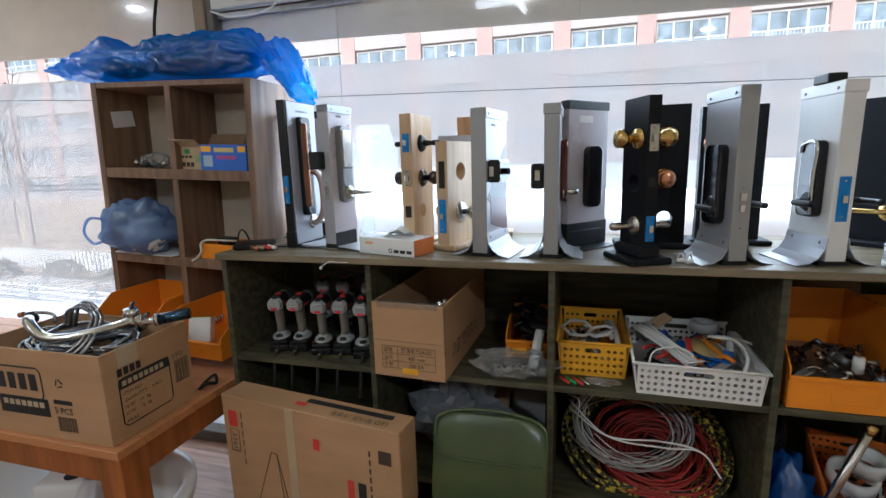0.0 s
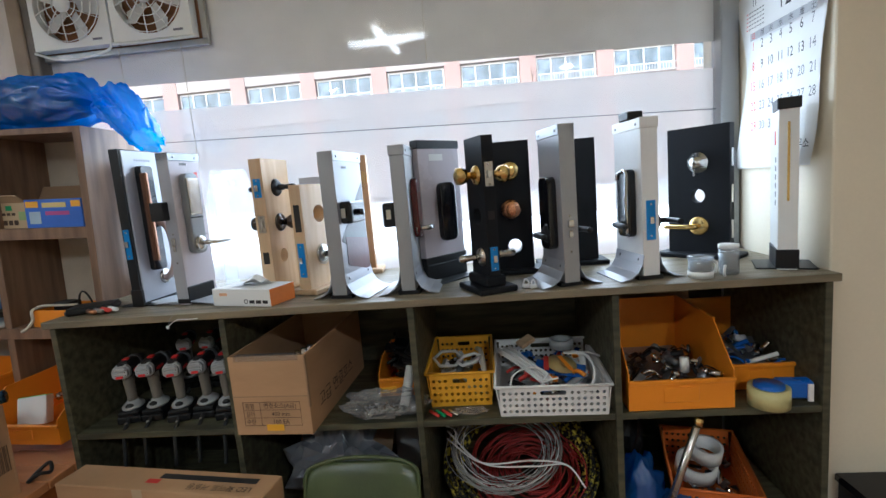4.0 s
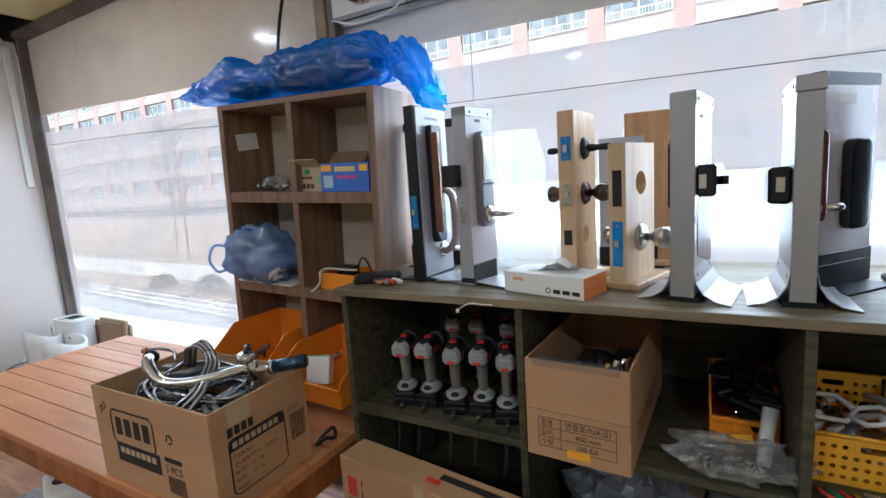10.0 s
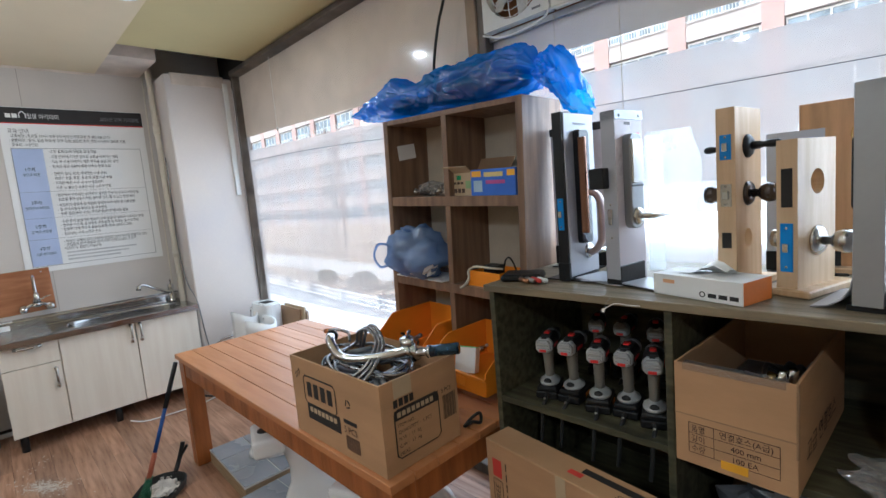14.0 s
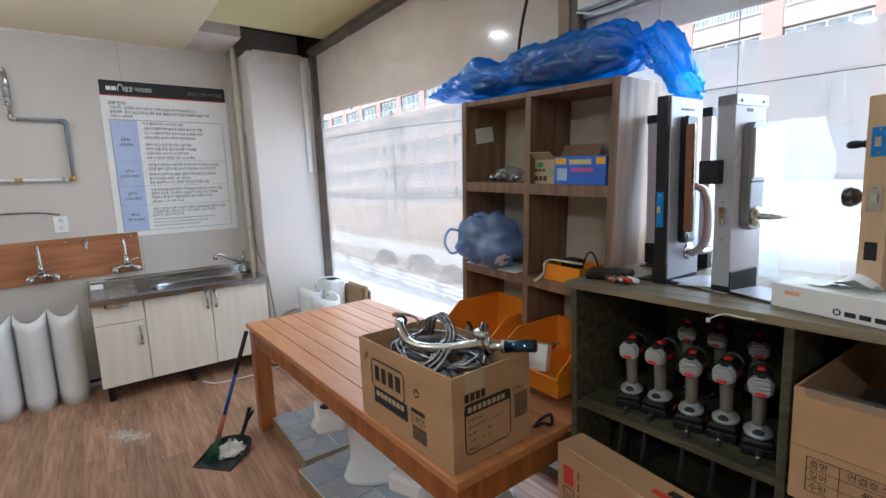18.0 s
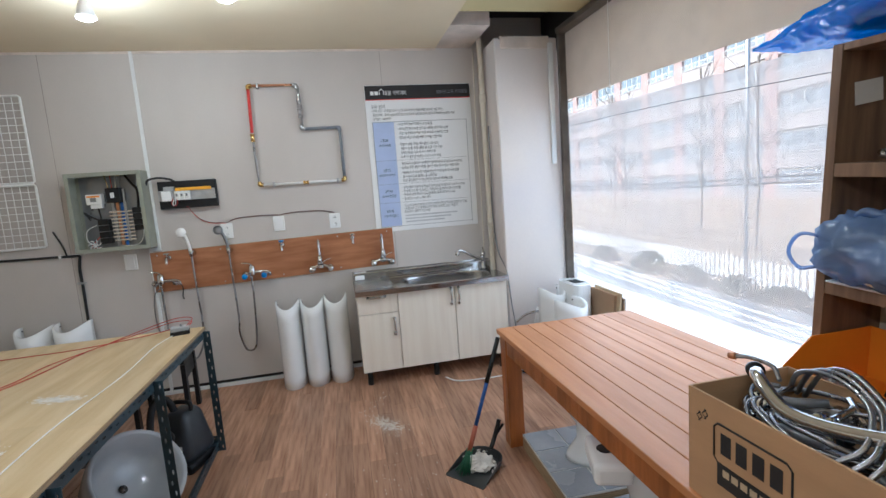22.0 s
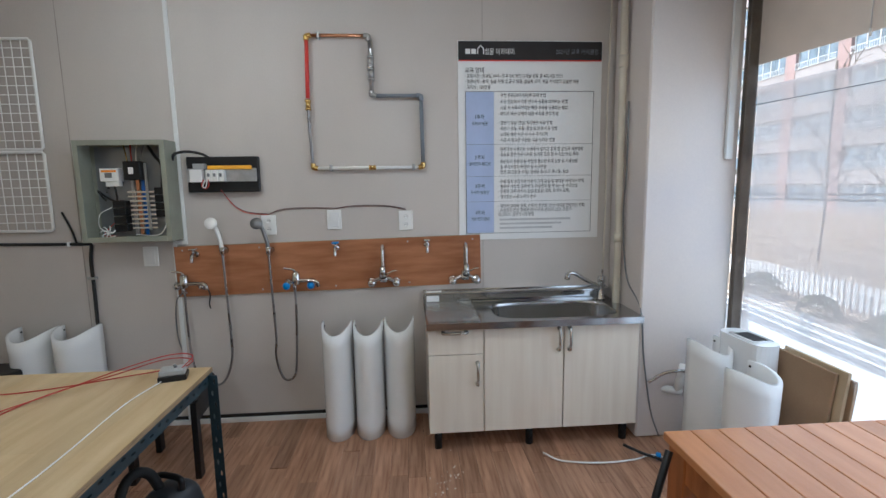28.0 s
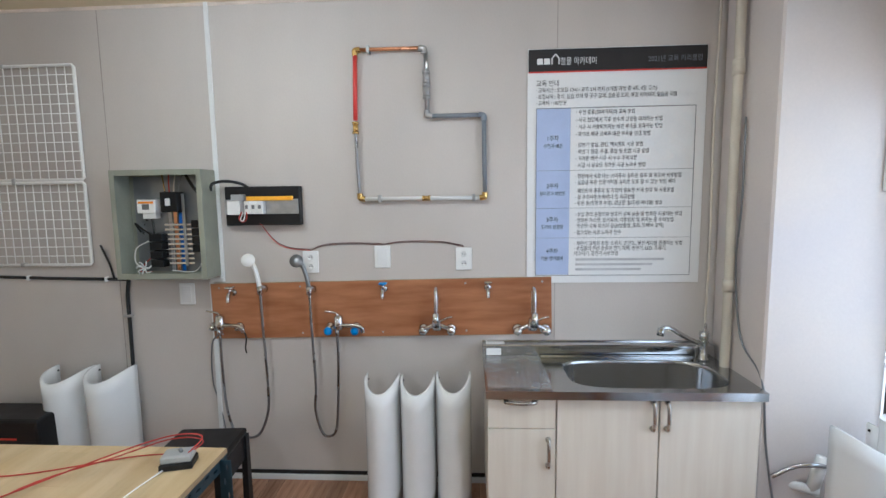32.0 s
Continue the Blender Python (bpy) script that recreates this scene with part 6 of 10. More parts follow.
wall_tap(-1.185, 1.125, "small chrome wall tap")
wall_tap(-2.775, 0.965, "small chrome wall tap with a brass nut", M_BRASS)
wall_tap(0.252, 1.150, "small chrome wall tap")
wall_tap(-0.322, 1.145, "chrome wall tap with blue handle", M_BLUESTICK)


def wall_mixer(y, z, label, tall, wing=M_CHROME):
    t = thing("wall_mixer_tap", pose(PX, y, z), label, "tap", "practice mixers")
    for s in (-1, 1):
        part("inlet", tube([(0, s * 0.075, -0.01), (0.03, s * 0.075, -0.01), (0.045, s * 0.07, 0.0), (0.05, s * 0.03, 0.02), (0.05, 0, 0.03)], 0.012, 10), M_CHROME, t)
        part("flange", lathe([(0, 0), (0.03, 0), (0.024, 0.010), (0, 0.010)], 18), M_CHROME, t, "", pose(0, s * 0.075, -0.01, 0, 90, 0))
        part("wing_handle", lathe([(0, 0), (0.022, 0.0), (0.026, 0.008), (0.020, 0.022), (0, 0.024)], 10), wing, t, "", pose(0.04, s * 0.078, -0.01, 0, 90, 0))
    part("body", lathe([(0, 0.0), (0.026, 0.0), (0.028, 0.02), (0.022, 0.06), (0.012, 0.07), (0, 0.07)], 18), M_CHROME, t, "", pose(0.05, 0, 0.0))
    if tall:
        part("spout", tube([(0.05, 0.0, 0.06), (0.05, 0.0, 0.16), (0.055, 0.0, 0.215), (0.09, 0.0, 0.235), (0.125, 0.0, 0.21), (0.13, 0.0, 0.10)], 0.010, 10), M_CHROME, t)
        part("spray_head", rod((0.13, 0.0, 0.11), (0.128, 0, 0.045), 0.017, 12, r2=0.023), M_CHROME, t)
        part("spray_face", rod((0.128, 0, 0.046), (0.1275, 0, 0.038), 0.022, 12), M_BLACK, t)
        part("lever", tube([(0.06, 0.02, 0.05), (0.065, 0.06, 0.07), (0.07, 0.085, 0.075)], 0.005, 8), M_CHROME, t)
    return t


wall_mixer(-0.027, 0.925, "chrome wall mixer with a tall bent spout", True)
wall_mixer(0.492, 0.925, "chrome wall mixer with a tall upright spout", True)


def shower_mixer(y, z, label, side, knobs):
    t = thing("shower_mixer", pose(PX, y, z), label, "tap", "practice mixers")
    part("body", lathe([(0, 0), (0.024, 0), (0.026, 0.02), (0.024, 0.07), (0.016, 0.08), (0, 0.08)], 18), M_CHROME, t, "", pose(0.045, 0, -0.02))
    part("lever", tube([(0.045, 0, 0.06), (0.05, -0.02 * side, 0.075), (0.06, -0.07 * side, 0.085)], 0.006, 8), M_CHROME, t)
    part("outlet", tube([(0.045, 0.0, 0.0), (0.06, 0.05, 0.005), (0.065, 0.11, 0.003), (0.065, 0.135, -0.01), (0.062, 0.14, -0.035)], 0.0115, 10), M_CHROME, t)
    for s in (-0.06, 0.09):
        part("flange", lathe([(0, 0), (0.028, 0), (0.024, 0.010), (0.014, 0.014), (0.014, 0.035), (0, 0.035)], 18), M_CHROME, t, "", pose(0, s, -0.02, 0, 90, 0))
        if knobs:
            part("shut_off_knob", lathe([(0, 0), (0.020, 0.0), (0.024, 0.01), (0.018, 0.022), (0, 0.024)], 12), M_BLUESTICK, t, "blue shut-off knob", pose(0.045, s, -0.03, 0, 90, 0))
    part("hose_nut", rod((0.045, -0.01, -0.02), (0.045, -0.01, -0.055), 0.011, 8), M_CHROME, t)
    return t


shower_mixer(-1.251, 0.945, "chrome shower mixer with hose", 1, False)
shower_mixer(-0.574, 0.945, "chrome shower mixer with blue shut-off knobs", 1, True)


def hand_shower(y, z, label, head_m, y2, zlow, dy):
    t = thing("hand_shower", pose(PX, 0, 0), label, "hand shower", "hand showers")
    part("holder", lathe([(0, 0), (0.022, 0), (0.018, 0.02), (0.012, 0.03), (0.012, 0.05), (0, 0.05)], 16), M_CHROME, t, "", pose(0, y, z, 0, 90, 0))
    part("holder_cup", rod((0.055, y, z - 0.02), (0.060, y, z + 0.025), 0.017, 12), M_CHROME, t)
    part("grip", tube([(0.055, y, z - 0.01), (0.062, y - 0.005, z + 0.06), (0.068, y - 0.018 + dy * 0.2, z + 0.13), (0.075, y - 0.03 + dy * 0.5, z + 0.165)], 0.012, 10), head_m, t)
    part("spray_head", lathe([(0, 0), (0.020, 0.004), (0.036, 0.018), (0.036, 0.026), (0, 0.028)], 20), head_m, t, "", pose(0.07, y - 0.035 + dy, z + 0.165, 0, 70, 10))
    part("hose", tube([(0.055, y, z - 0.02), (0.052, y + 0.004, z - 0.25), (0.045, y + 0.01, z - 0.55), (0.04, y + 0.0, zlow + 0.16), (0.04, y + 0.6 * (y2 - y) * 0.35, zlow + 0.03), (0.04, (y + y2) / 2, zlow), (0.042, y + 0.80 * (y2 - y), zlow + 0.04), (0.045, y2 - 0.01 * (1 if y2 > y else -1), zlow + 0.2), (0.045, y2, zlow + 0.45), (0.045, y2, 0.89)], 0.0075, 8, steps=14, ridged=0.05), M_HOSE, t, "ribbed steel hose")


hand_shower(-1.005, 1.148, "white hand shower in a chrome holder", M_WPLASTIC, -1.255, 0.28, -0.01)
hand_shower(-0.728, 1.142, "grey-green hand shower in a chrome holder", M_GREYM, -0.584, 0.295, -0.02)
tw = thing("black_thermostat_wire", pose(PX, 0, 0), "thin black wire hanging from the shower mixer", "wire")
part("wire", tube([(0.06, -1.11, 0.92), (0.065, -1.095, 0.88), (0.06, -1.105, 0.82), (0.06, -1.10, 0.79)], 0.004, 6), M_BLACK, tw)
tw = thing("grey_wall_wire", pose(WX + 0.008, 0, 0), "thin grey wire hanging down the wall", "wire")
part("wire", tube([(0.02, -1.26, 0.90), (0.0, -1.335, 0.82), (0, -1.345, 0.6), (0.0, -1.31, 0.45), (0.0, -1.285, 0.25), (0, -1.33, 0.15)], 0.0035, 6), M_GREYM, tw)

# ceramic basin pedestals: half-round shells, open at the back
def pedestal_mesh(w, d, h, dip):
    bm = bmesh.new()
    n, lv = 20, 9
    rings = []
    for wall in (0, 1):
        for j in range(lv):
            v = j / (lv - 1)
            ring = []
            for i in range(n + 1):
                a = math.pi * i / n
                k = 1 - 0.10 * math.sin(v * math.pi) * (1 - v) - (0.13 if wall else 0)
                x = d * math.sin(a) ** 0.8 * k if 0 < i < n else 0.0
                y = -w / 2 * math.cos(a) * (1.0 - (0.12 if wall else 0))
                top = h - dip * math.sin(a) ** 2
                ring.append(bm.verts.new((x, y, v * top)))
            rings.append(ring)
    for s in (0, lv):
        for j in range(lv - 1):
            for i in range(n):
                bm.faces.new((rings[s + j][i], rings[s + j][i + 1], rings[s + j + 1][i + 1], rings[s + j + 1][i]))
    for j in (0, lv - 1):
        for i in range(n):
            bm.faces.new((rings[j][i], rings[j][i + 1], rings[lv + j][i + 1], rings[lv + j][i]))
    for j in range(lv - 1):
        for i in (0, n):
            bm.faces.new((rings[j][i], rings[j + 1][i], rings[lv + j + 1][i], rings[lv + j][i]))
    bmesh.ops.recalc_face_normals(bm, faces=bm.faces)
    return bm


def pedestal(x, y, w, d, h, rz=0, tilt=0, label="white ceramic basin pedestal standing against the wall"):
    p = thing("basin_pedestal", pose(x, y, 0.0, 0, tilt, rz), label, "pedestal", "basin pedestals")
    part("shell", pedestal_mesh(w, d, h, 0.045), M_CERAMIC, p, smooth=True)
    for s in (-1, 1):
        part("fixing_hole", rod((0.010, s * w * 0.44, h - 0.03), (0.018, s * w * 0.44, h - 0.03), 0.006, 8), M_DARK, p)
    return p


for y, h in ((-0.318, 0.70), (-0.127, 0.695), (0.064, 0.71)):
    pedestal(-4.575, y, 0.186, 0.20, h)
pedestal(-4.66, -2.14, 0.235, 0.20, 0.705)
pedestal(-4.66, -1.89, 0.235, 0.20, 0.71)

# corner pipes and cords beside the pillar
cp = thing("corner_drain_pipe", pose(0, 0, 0), "ivory plastic riser pipe in the corner behind the sink", "pipe")
part("riser", tube([(-4.50, 1.435, 0.60), (-4.50, 1.437, 1.2), (-4.505, 1.435, 1.6), (-4.50, 1.432, 2.2), (-4.50, 1.43, 2.78)], 0.023, 12), M_IVORY, cp)
part("joint", rod((-4.50, 1.432, 2.20), (-4.50, 1.432, 2.27), 0.028, 12), M_IVORY, cp)
part("joint", rod((-4.50, 1.437, 1.16), (-4.50, 1.437, 1.22), 0.028, 12), M_IVORY, cp)
cc = thing("corner_cables", pose(0, 0, 0), "thin grey cables running down the corner", "cable")
part("cord", tube([(-4.66, 1.42, 2.68), (-4.66, 1.41, 2.0), (-4.655, 1.415, 1.4), (-4.66, 1.41, 0.86)], 0.006, 6), M_IVORY, cc)
part("cord", tube([(-4.46, 1.455, 2.0), (-4.45, 1.452, 1.6), (-4.47, 1.45, 1.3), (-4.42, 1.462, 0.95), (-4.26, 1.475, 0.80), (-4.245, 1.50, 0.5), (-4.2, 1.53, 0.2), (-4.15, 1.56, 0.06)], 0.005, 6), M_GREYM, cc)
dr = thing("sink_waste_pipe", pose(0, 0, 0), "white waste pipe and grey hoses beside the sink", "pipe")
part("waste_pipe", rod((-4.40, 1.452, 0.30), (-4.20, 1.72, 0.30), 0.022, 12), M_WPLASTIC, dr)
part("elbow", rod((-4.22, 1.70, 0.30), (-4.21, 1.73, 0.46), 0.026, 12), M_WPLASTIC, dr)
part("hose", tube([(-4.22, 1.52, 0.36), (-4.2, 1.6, 0.42), (-4.18, 1.68, 0.44), (-4.19, 1.73, 0.43)], 0.010, 8), M_STEEL, dr)
part("cord", tube([(-4.1, 0.86, 0.03), (-4.05, 0.95, 0.006), (-4.0, 1.15, 0.012), (-4.02, 1.35, 0.006), (-4.05, 1.47, 0.008), (-4.0, 1.55, 0.01)], 0.005, 6), M_WPLASTIC, dr)
part("valve", rod((-4.02, 1.49, 0.0), (-4.02, 1.49, 0.035), 0.014, 10), M_BLUESTICK, dr)
part("cord", tube([(-4.05, 1.30, 0.08), (-4.02, 1.40, 0.04), (-4.0, 1.47, 0.02), (-3.95, 1.5, 0.015)], 0.008, 6), M_BLACK, dr)
# ceramics and boards beside the window
pedestal(-4.14, 1.775, 0.19, 0.20, 0.655, 10, label="white ceramic basin pedestal standing by the pillar")
pedestal(-3.80, 1.745, 0.21, 0.20, 0.63, 25, label="white ceramic basin pedestal standing by the pillar")
tk = thing("ceramic_cistern", pose(-3.98, 1.935, 0, 0, 0, 2), "white ceramic toilet cistern stood on end", "cistern")
bm = outline(rounded(0.32, 0.15, 0.065), 0.70)
moved(bm, pose(0, 0, 0, 90, 0, 0) @ pose(0, 0, 0))
part("tank", moved(bm, pose(0, 0, 0)), M_CERAMIC, tk, smooth=False)
part("opening", box(-0.07, -0.055, 0.7005, 0.10, 0.055, 0.703), M_DARK, tk)
part("rim", tube([(-0.07, -0.055, 0.703), (0.10, -0.055, 0.703), (0.10, 0.055, 0.703), (-0.07, 0.055, 0.703), (-0.07, -0.055, 0.703)], 0.008, 6, curve=False), M_CERAMIC, tk)
cdm = thing("cardboard_sheets", pose(-3.70, 1.955, 0.0, -6, 0, -2), "brown boards leaning against the window", "board")
for k, (w, h) in enumerate(((0.36, 0.67), (0.37, 0.69), (0.36, 0.66))):
    part("board", box(-0.21 + 0.03 * k, 0.02 * k, 0, -0.21 + 0.03 * k + w, 0.02 * k + 0.016, h, 0.002), (M_CARDIN, M_CARDPALE, M_CARDIN)[k], cdm)

# ---- in the shelf unit ----
SH = 0.7955                      # top of the middle shelf


def drill(x, y, rz):
    d = thing("cordless_drill", pose(x, y, SH, 0, 0, rz + 14), "pale grey and black cordless drill with red buttons on its battery", "drill", "cordless drills")
    bm = box(-0.037, -0.054, 0, 0.037, 0.060, 0.026, 0.006, seg=2)
    box(-0.034, -0.050, 0.024, 0.034, 0.056, 0.041, 0.005, bm)
    bt = part("battery", bm, M_BLACK, d, "black battery pack")
    part("battery_light", box(0.0365, 0.0, 0.010, 0.0378, 0.034, 0.022), M_ORANGE, bt)
    part("battery_latch", box(-0.010, -0.0555, 0.010, 0.010, -0.0535, 0.024, 0.001), M_RUBBER, bt)
    bm = lathe([(0, 0.041), (0.031, 0.041), (0.033, 0.046), (0.031, 0.051), (0.022, 0.056), (0.016, 0.066), (0, 0.066)], 20)
    moved(bm, Matrix.Diagonal((1.0, 1.36, 1, 1)))
    part("battery_top", bm, M_DRILLCAP, d, "pale grey foot plate")
    bm = lathe([(0, 0), (0.011, 0), (0.012, 0.006), (0.008, 0.011), (0, 0.012)], 14)
    part("foot_button", moved(bm, Matrix.Diagonal((1.1, 0.8, 1, 1))), M_RUBBER, d, "", pose(0, -0.031, 0.050, 18, 0, 0))
    bm = lathe([(0, 0), (0.0165, 0), (0.0158, 0.02), (0.0172, 0.055), (0.0180, 0.080), (0.0165, 0.105), (0, 0.105)], 16)
    gp = part("grip", moved(bm, Matrix.Diagonal((0.92, 1.25, 1, 1))), M_DRILLGRIP, d, "warm grey rubber grip", pose(0, 0.002, 0.060, 5, 0, 0))
    for k in range(3):
        ring = [(0.0172 * math.cos(0.5236 * q), 0.0232 * math.sin(0.5236 * q), 0.084 + 0.006 * k - 0.004 * math.sin(0.5236 * q)) for q in range(13)]
        part("grip_rib", tube(ring, 0.0012, 4, None, 1), M_DRILLGRIP, gp)
    for z in (0.03, 0.062):
        part("screw", rod((0.0145, 0.006, z), (0.0175, 0.006, z), 0.0030, 8), M_RUBBER, gp)
    octo = [(-0.016, 0.158), (0.016, 0.158), (0.027, 0.168), (0.028, 0.192), (0.017, 0.205), (-0.017, 0.205), (-0.028, 0.192), (-0.027, 0.168)]
    bm = outline(octo, 0.075, bevel=0.003)
    moved(bm, pose(0, -0.036, 0))
    rod((0, 0.036, 0.183), (0, 0.082, 0.183), 0.025, 16, bm, 0.020)
    part("motor_housing", bm, M_BLACK, d)
    small = [(px * 0.86, 0.182 + (pz - 0.182) * 0.84) for px, pz in octo]
    bm = outline([(px * 0.98, 0.182 + (pz - 0.182) * 0.98) for px, pz in octo], 0.016, bevel=0.003)
    moved(bm, pose(0, -0.050, 0))
    own = outline(small, 0.016, bevel=0.003)
    moved(own, pose(0, -0.064, 0))
    merge(bm, own)
    for z in (0.174, 0.1835, 0.193):
        box(-0.019, -0.068, z - 0.0030, 0.019, -0.062, z + 0.0030, 0.0015, bm)
    ec = part("end_cap", bm, M_DRILLCAP, d, "pale grey ribbed end cap")
    part("red_badge", box(-0.011, -0.0695, 0.1655, 0.011, -0.066, 0.1745, 0.001), M_TOOLRED, ec)
    part("cap_slot", box(-0.008, -0.050, 0.2035, 0.008, -0.036, 0.2075, 0.001), M_RUBBER, ec)
    part("top_plate", box(-0.016, -0.034, 0.2045, 0.016, 0.034, 0.209, 0.002), M_RUBBER, d)
    part("top_switch", box(-0.0095, -0.012, 0.2085, 0.0095, 0.010, 0.216, 0.0025), M_TOOLRED, d)
    part("clutch_ring", rod((0, 0.050, 0.183), (0, 0.066, 0.183), 0.0262, 18), M_GREYM, d)
    for sx in (-1, 1):
        part("side_badge", box(sx * 0.0275 - 0.001, -0.025, 0.172, sx * 0.0275 + 0.001, 0.016, 0.181), M_TOOLRED, d)
    part("chuck", rod((0, 0.082, 0.183), (0, 0.128, 0.183), 0.018, 14, r2=0.010), M_RUBBER, d)
    part("trigger", box(-0.008, 0.016, 0.128, 0.008, 0.034, 0.158, 0.003), M_RUBBER, d)
    strap = tube([(0.0, -0.050, 0.020), (0.002, -0.078, 0.008), (-0.003, -0.096, -0.012), (-0.006, -0.102, -0.070), (-0.012, -0.100, -0.125)], 0.006, 6)
    part("wrist_strap", moved(strap, Matrix.Diagonal((1.0, 1, 1, 1))), M_RUBBER, d, "black webbing strap")
    part("strap_clip", box(-0.004, -0.080, 0.008, 0.004, -0.072, 0.016, 0.001), M_NICKEL, d)


for x, y, rz in ((-0.875, 1.562, 4), (-0.792, 1.575, -6), (-0.695, 1.562, 3), (-0.612, 1.580, -4), (-0.530, 1.565, 5)):
    drill(x, y, rz)
for x, y, rz in ((-0.835, 1.83, 8), (-0.735, 1.84, -5), (-0.625, 1.83, 6), (-0.525, 1.85, 0)):
    drill(x, y, rz)

# long carton with printed table
lc = open_carton("hose_carton", 0.245, 0.52, 0.250, "long brown carton with printed size table, taped and open on top")
lc.matrix_world = pose(-0.420, 1.412, SH, 0, 0, -3)
part("seam", box(-0.001, -0.0012, 0.122, 0.246, -0.0002, 0.1245), M_CARDIN, lc)
part("flap", box(0.0, 0.0, 0.0, 0.245, 0.006, 0.09, 0.001), M_CARD, lc, "", pose(0, 0.505, 0.25, 12, 0, 0))
part("tape", box(0.02, -0.0012, 0.235, 0.225, 0.02, 0.2515), M_CLEARBAG, lc, "shiny clear tape")
part("torn_edge", box(0.240, 0.0, 0.085, 0.2465, 0.012, 0.25, 0.002), M_CARDIN, lc)
bm = bmesh.new()
for a in ((0.03, 0.03, 0.215, 0.0315), (0.03, 0.055, 0.215, 0.0563), (0.03, 0.080, 0.215, 0.0813), (0.03, 0.105, 0.215, 0.1065), (0.03, 0.03, 0.0315, 0.1065), (0.085, 0.03, 0.0863, 0.1065), (0.2137, 0.03, 0.215, 0.1065)):
    flat(*a, bm, 0.0015)
part("print_table", bm, M_INKBROWN, lc, "", pose(0, 0, 0, 90, 0, 0))
for k, (a, b) in enumerate((("품명", "연결호스(A급)"), ("길이", "400 mm"), ("수량", "100 EA"))):
    lettering("print", a, 0.019, M_INKBROWN, lc, on_front(0.037, -0.0018, 0.093 - 0.025 * k), squeeze=0.9)
    lettering("print", b, 0.019, M_INKBROWN, lc, on_front(0.150, -0.0018, 0.093 - 0.025 * k), "CENTER", 0.95)
lettering("print", "고급 연결호스", 0.055, M_INKBROWN, lc, pose(0.2468, 0.07, 0.075, 90, 0, 90))
part("label", box(0.10, -0.0022, 0.014, 0.155, -0.0012, 0.034), M_YELLOW, lc, "yellow sticker")
rng = random.Random(3)
for k in range(16):
    x, y = rng.uniform(0.03, 0.21), rng.uniform(0.05, 0.40)
    part("hose", tube([(x, y, 0.12), (x + rng.uniform(-0.02, 0.02), y + 0.04, 0.148), (x + rng.uniform(-0.02, 0.02), y + 0.09, 0.115)], 0.006, 6, steps=4), M_HOSE, lc)
part("hose_mass", box(0.01, 0.01, 0.01, 0.235, 0.50, 0.11, 0.01), M_GREYM, lc)
for k in range(3):
    part("hose_nut", rod((0.165 + 0.02 * k, 0.10 + 0.015 * k, 0.17), (0.175 + 0.02 * k, 0.11, 0.225 + 0.008 * k), 0.010, 6), (M_BRASS, M_CHROME, M_CHROME)[k], lc)


def small_bin(name, m, w, d, h, label, group="", lip=0.45):
    """A stacking bin with a cut-down front."""
    b = thing(name, m, label, "storage bin", group)
    t = 0.004
    front = h * lip
    sides = [(0, 0), (d, 0), (d, h), (d * 0.30, h), (0.0, front + 0.02), (0, front)]
    for x in (0, w - t):
        bm = outline(sides, t, bevel=0.0008)
        part("side", bm, M_ORANGE, b, "", pose(x, 0, 0, 0, 0, 90) @ Matrix.Diagonal((1, -1, 1, 1)))
    part("back", box(t, d - t, 0, w - t, d, h, 0.001), M_ORANGE, b)
    part("front", box(t, 0, 0, w - t, t, front, 0.001), M_ORANGE, b)
    part("front_lip", box(0.0, -0.008, front - 0.012, w, 0.004, front, 0.002), M_ORANGE, b)
    part("label_slot", box(w * 0.33, -0.003, front * 0.25, w * 0.67, 0.001, front * 0.75, 0.002), M_ORANGE, b)
    part("bottom", box(t, t, 0, w - t, d - t, t), M_ORANGE, b)
    part("side_rib", box(w, d * 0.3, h - 0.012, w + 0.006, d, h, 0.001), M_ORANGE, b)
    return b


def hardware(parent, x0, x1, y0, y1, z, n, seed, kinds):
    """Loose fittings heaped in a container, each one a part."""
    r = random.Random(seed)
    for k in range(n):
        x, y = r.uniform(x0, x1), r.uniform(y0, y1)
        q = z + r.uniform(0.0, 0.04)
        a = Vector((r.uniform(-1, 1), r.uniform(-1, 1), r.uniform(-0.35, 0.5))).normalized()
        l = r.uniform(0.02, 0.07)
        m = kinds[k % len(kinds)]
        p, p2 = Vector((x, y, q)) - a * l / 2, Vector((x, y, q)) + a * l / 2
        for v in (p, p2):
            v.x, v.y, v.z = min(max(v.x, x0), x1), min(max(v.y, y0), y1), max(v.z, z - 0.01)
        if (p2 - p).length < 0.012:
            continue
        if k % 3 == 0:
            bm = rod(p, p2, r.uniform(0.006, 0.012), 8)
            rod(p, p.lerp(p2, 0.3), r.uniform(0.012, 0.016), 6, bm)
        elif k % 3 == 1:
            mid = (p + p2) / 2 + Vector((0, 0, r.uniform(0.0, 0.02)))
            bm = tube([p, mid, p2], r.uniform(0.004, 0.009), 6, steps=4)
        else:
            bm = moved(box(-l / 2, -0.01, -0.004, l / 2, 0.01, 0.004, 0.001), Matrix.Translation((x, y, q)) @ Euler((r.uniform(-0.5, 0.5), r.uniform(-0.5, 0.5), r.uniform(0, 3))).to_matrix().to_4x4())
            for v in bm.verts:
                v.co.x, v.co.y = min(max(v.co.x, x0), x1), min(max(v.co.y, y0), y1)
        part("fitting", bm, m, parent)


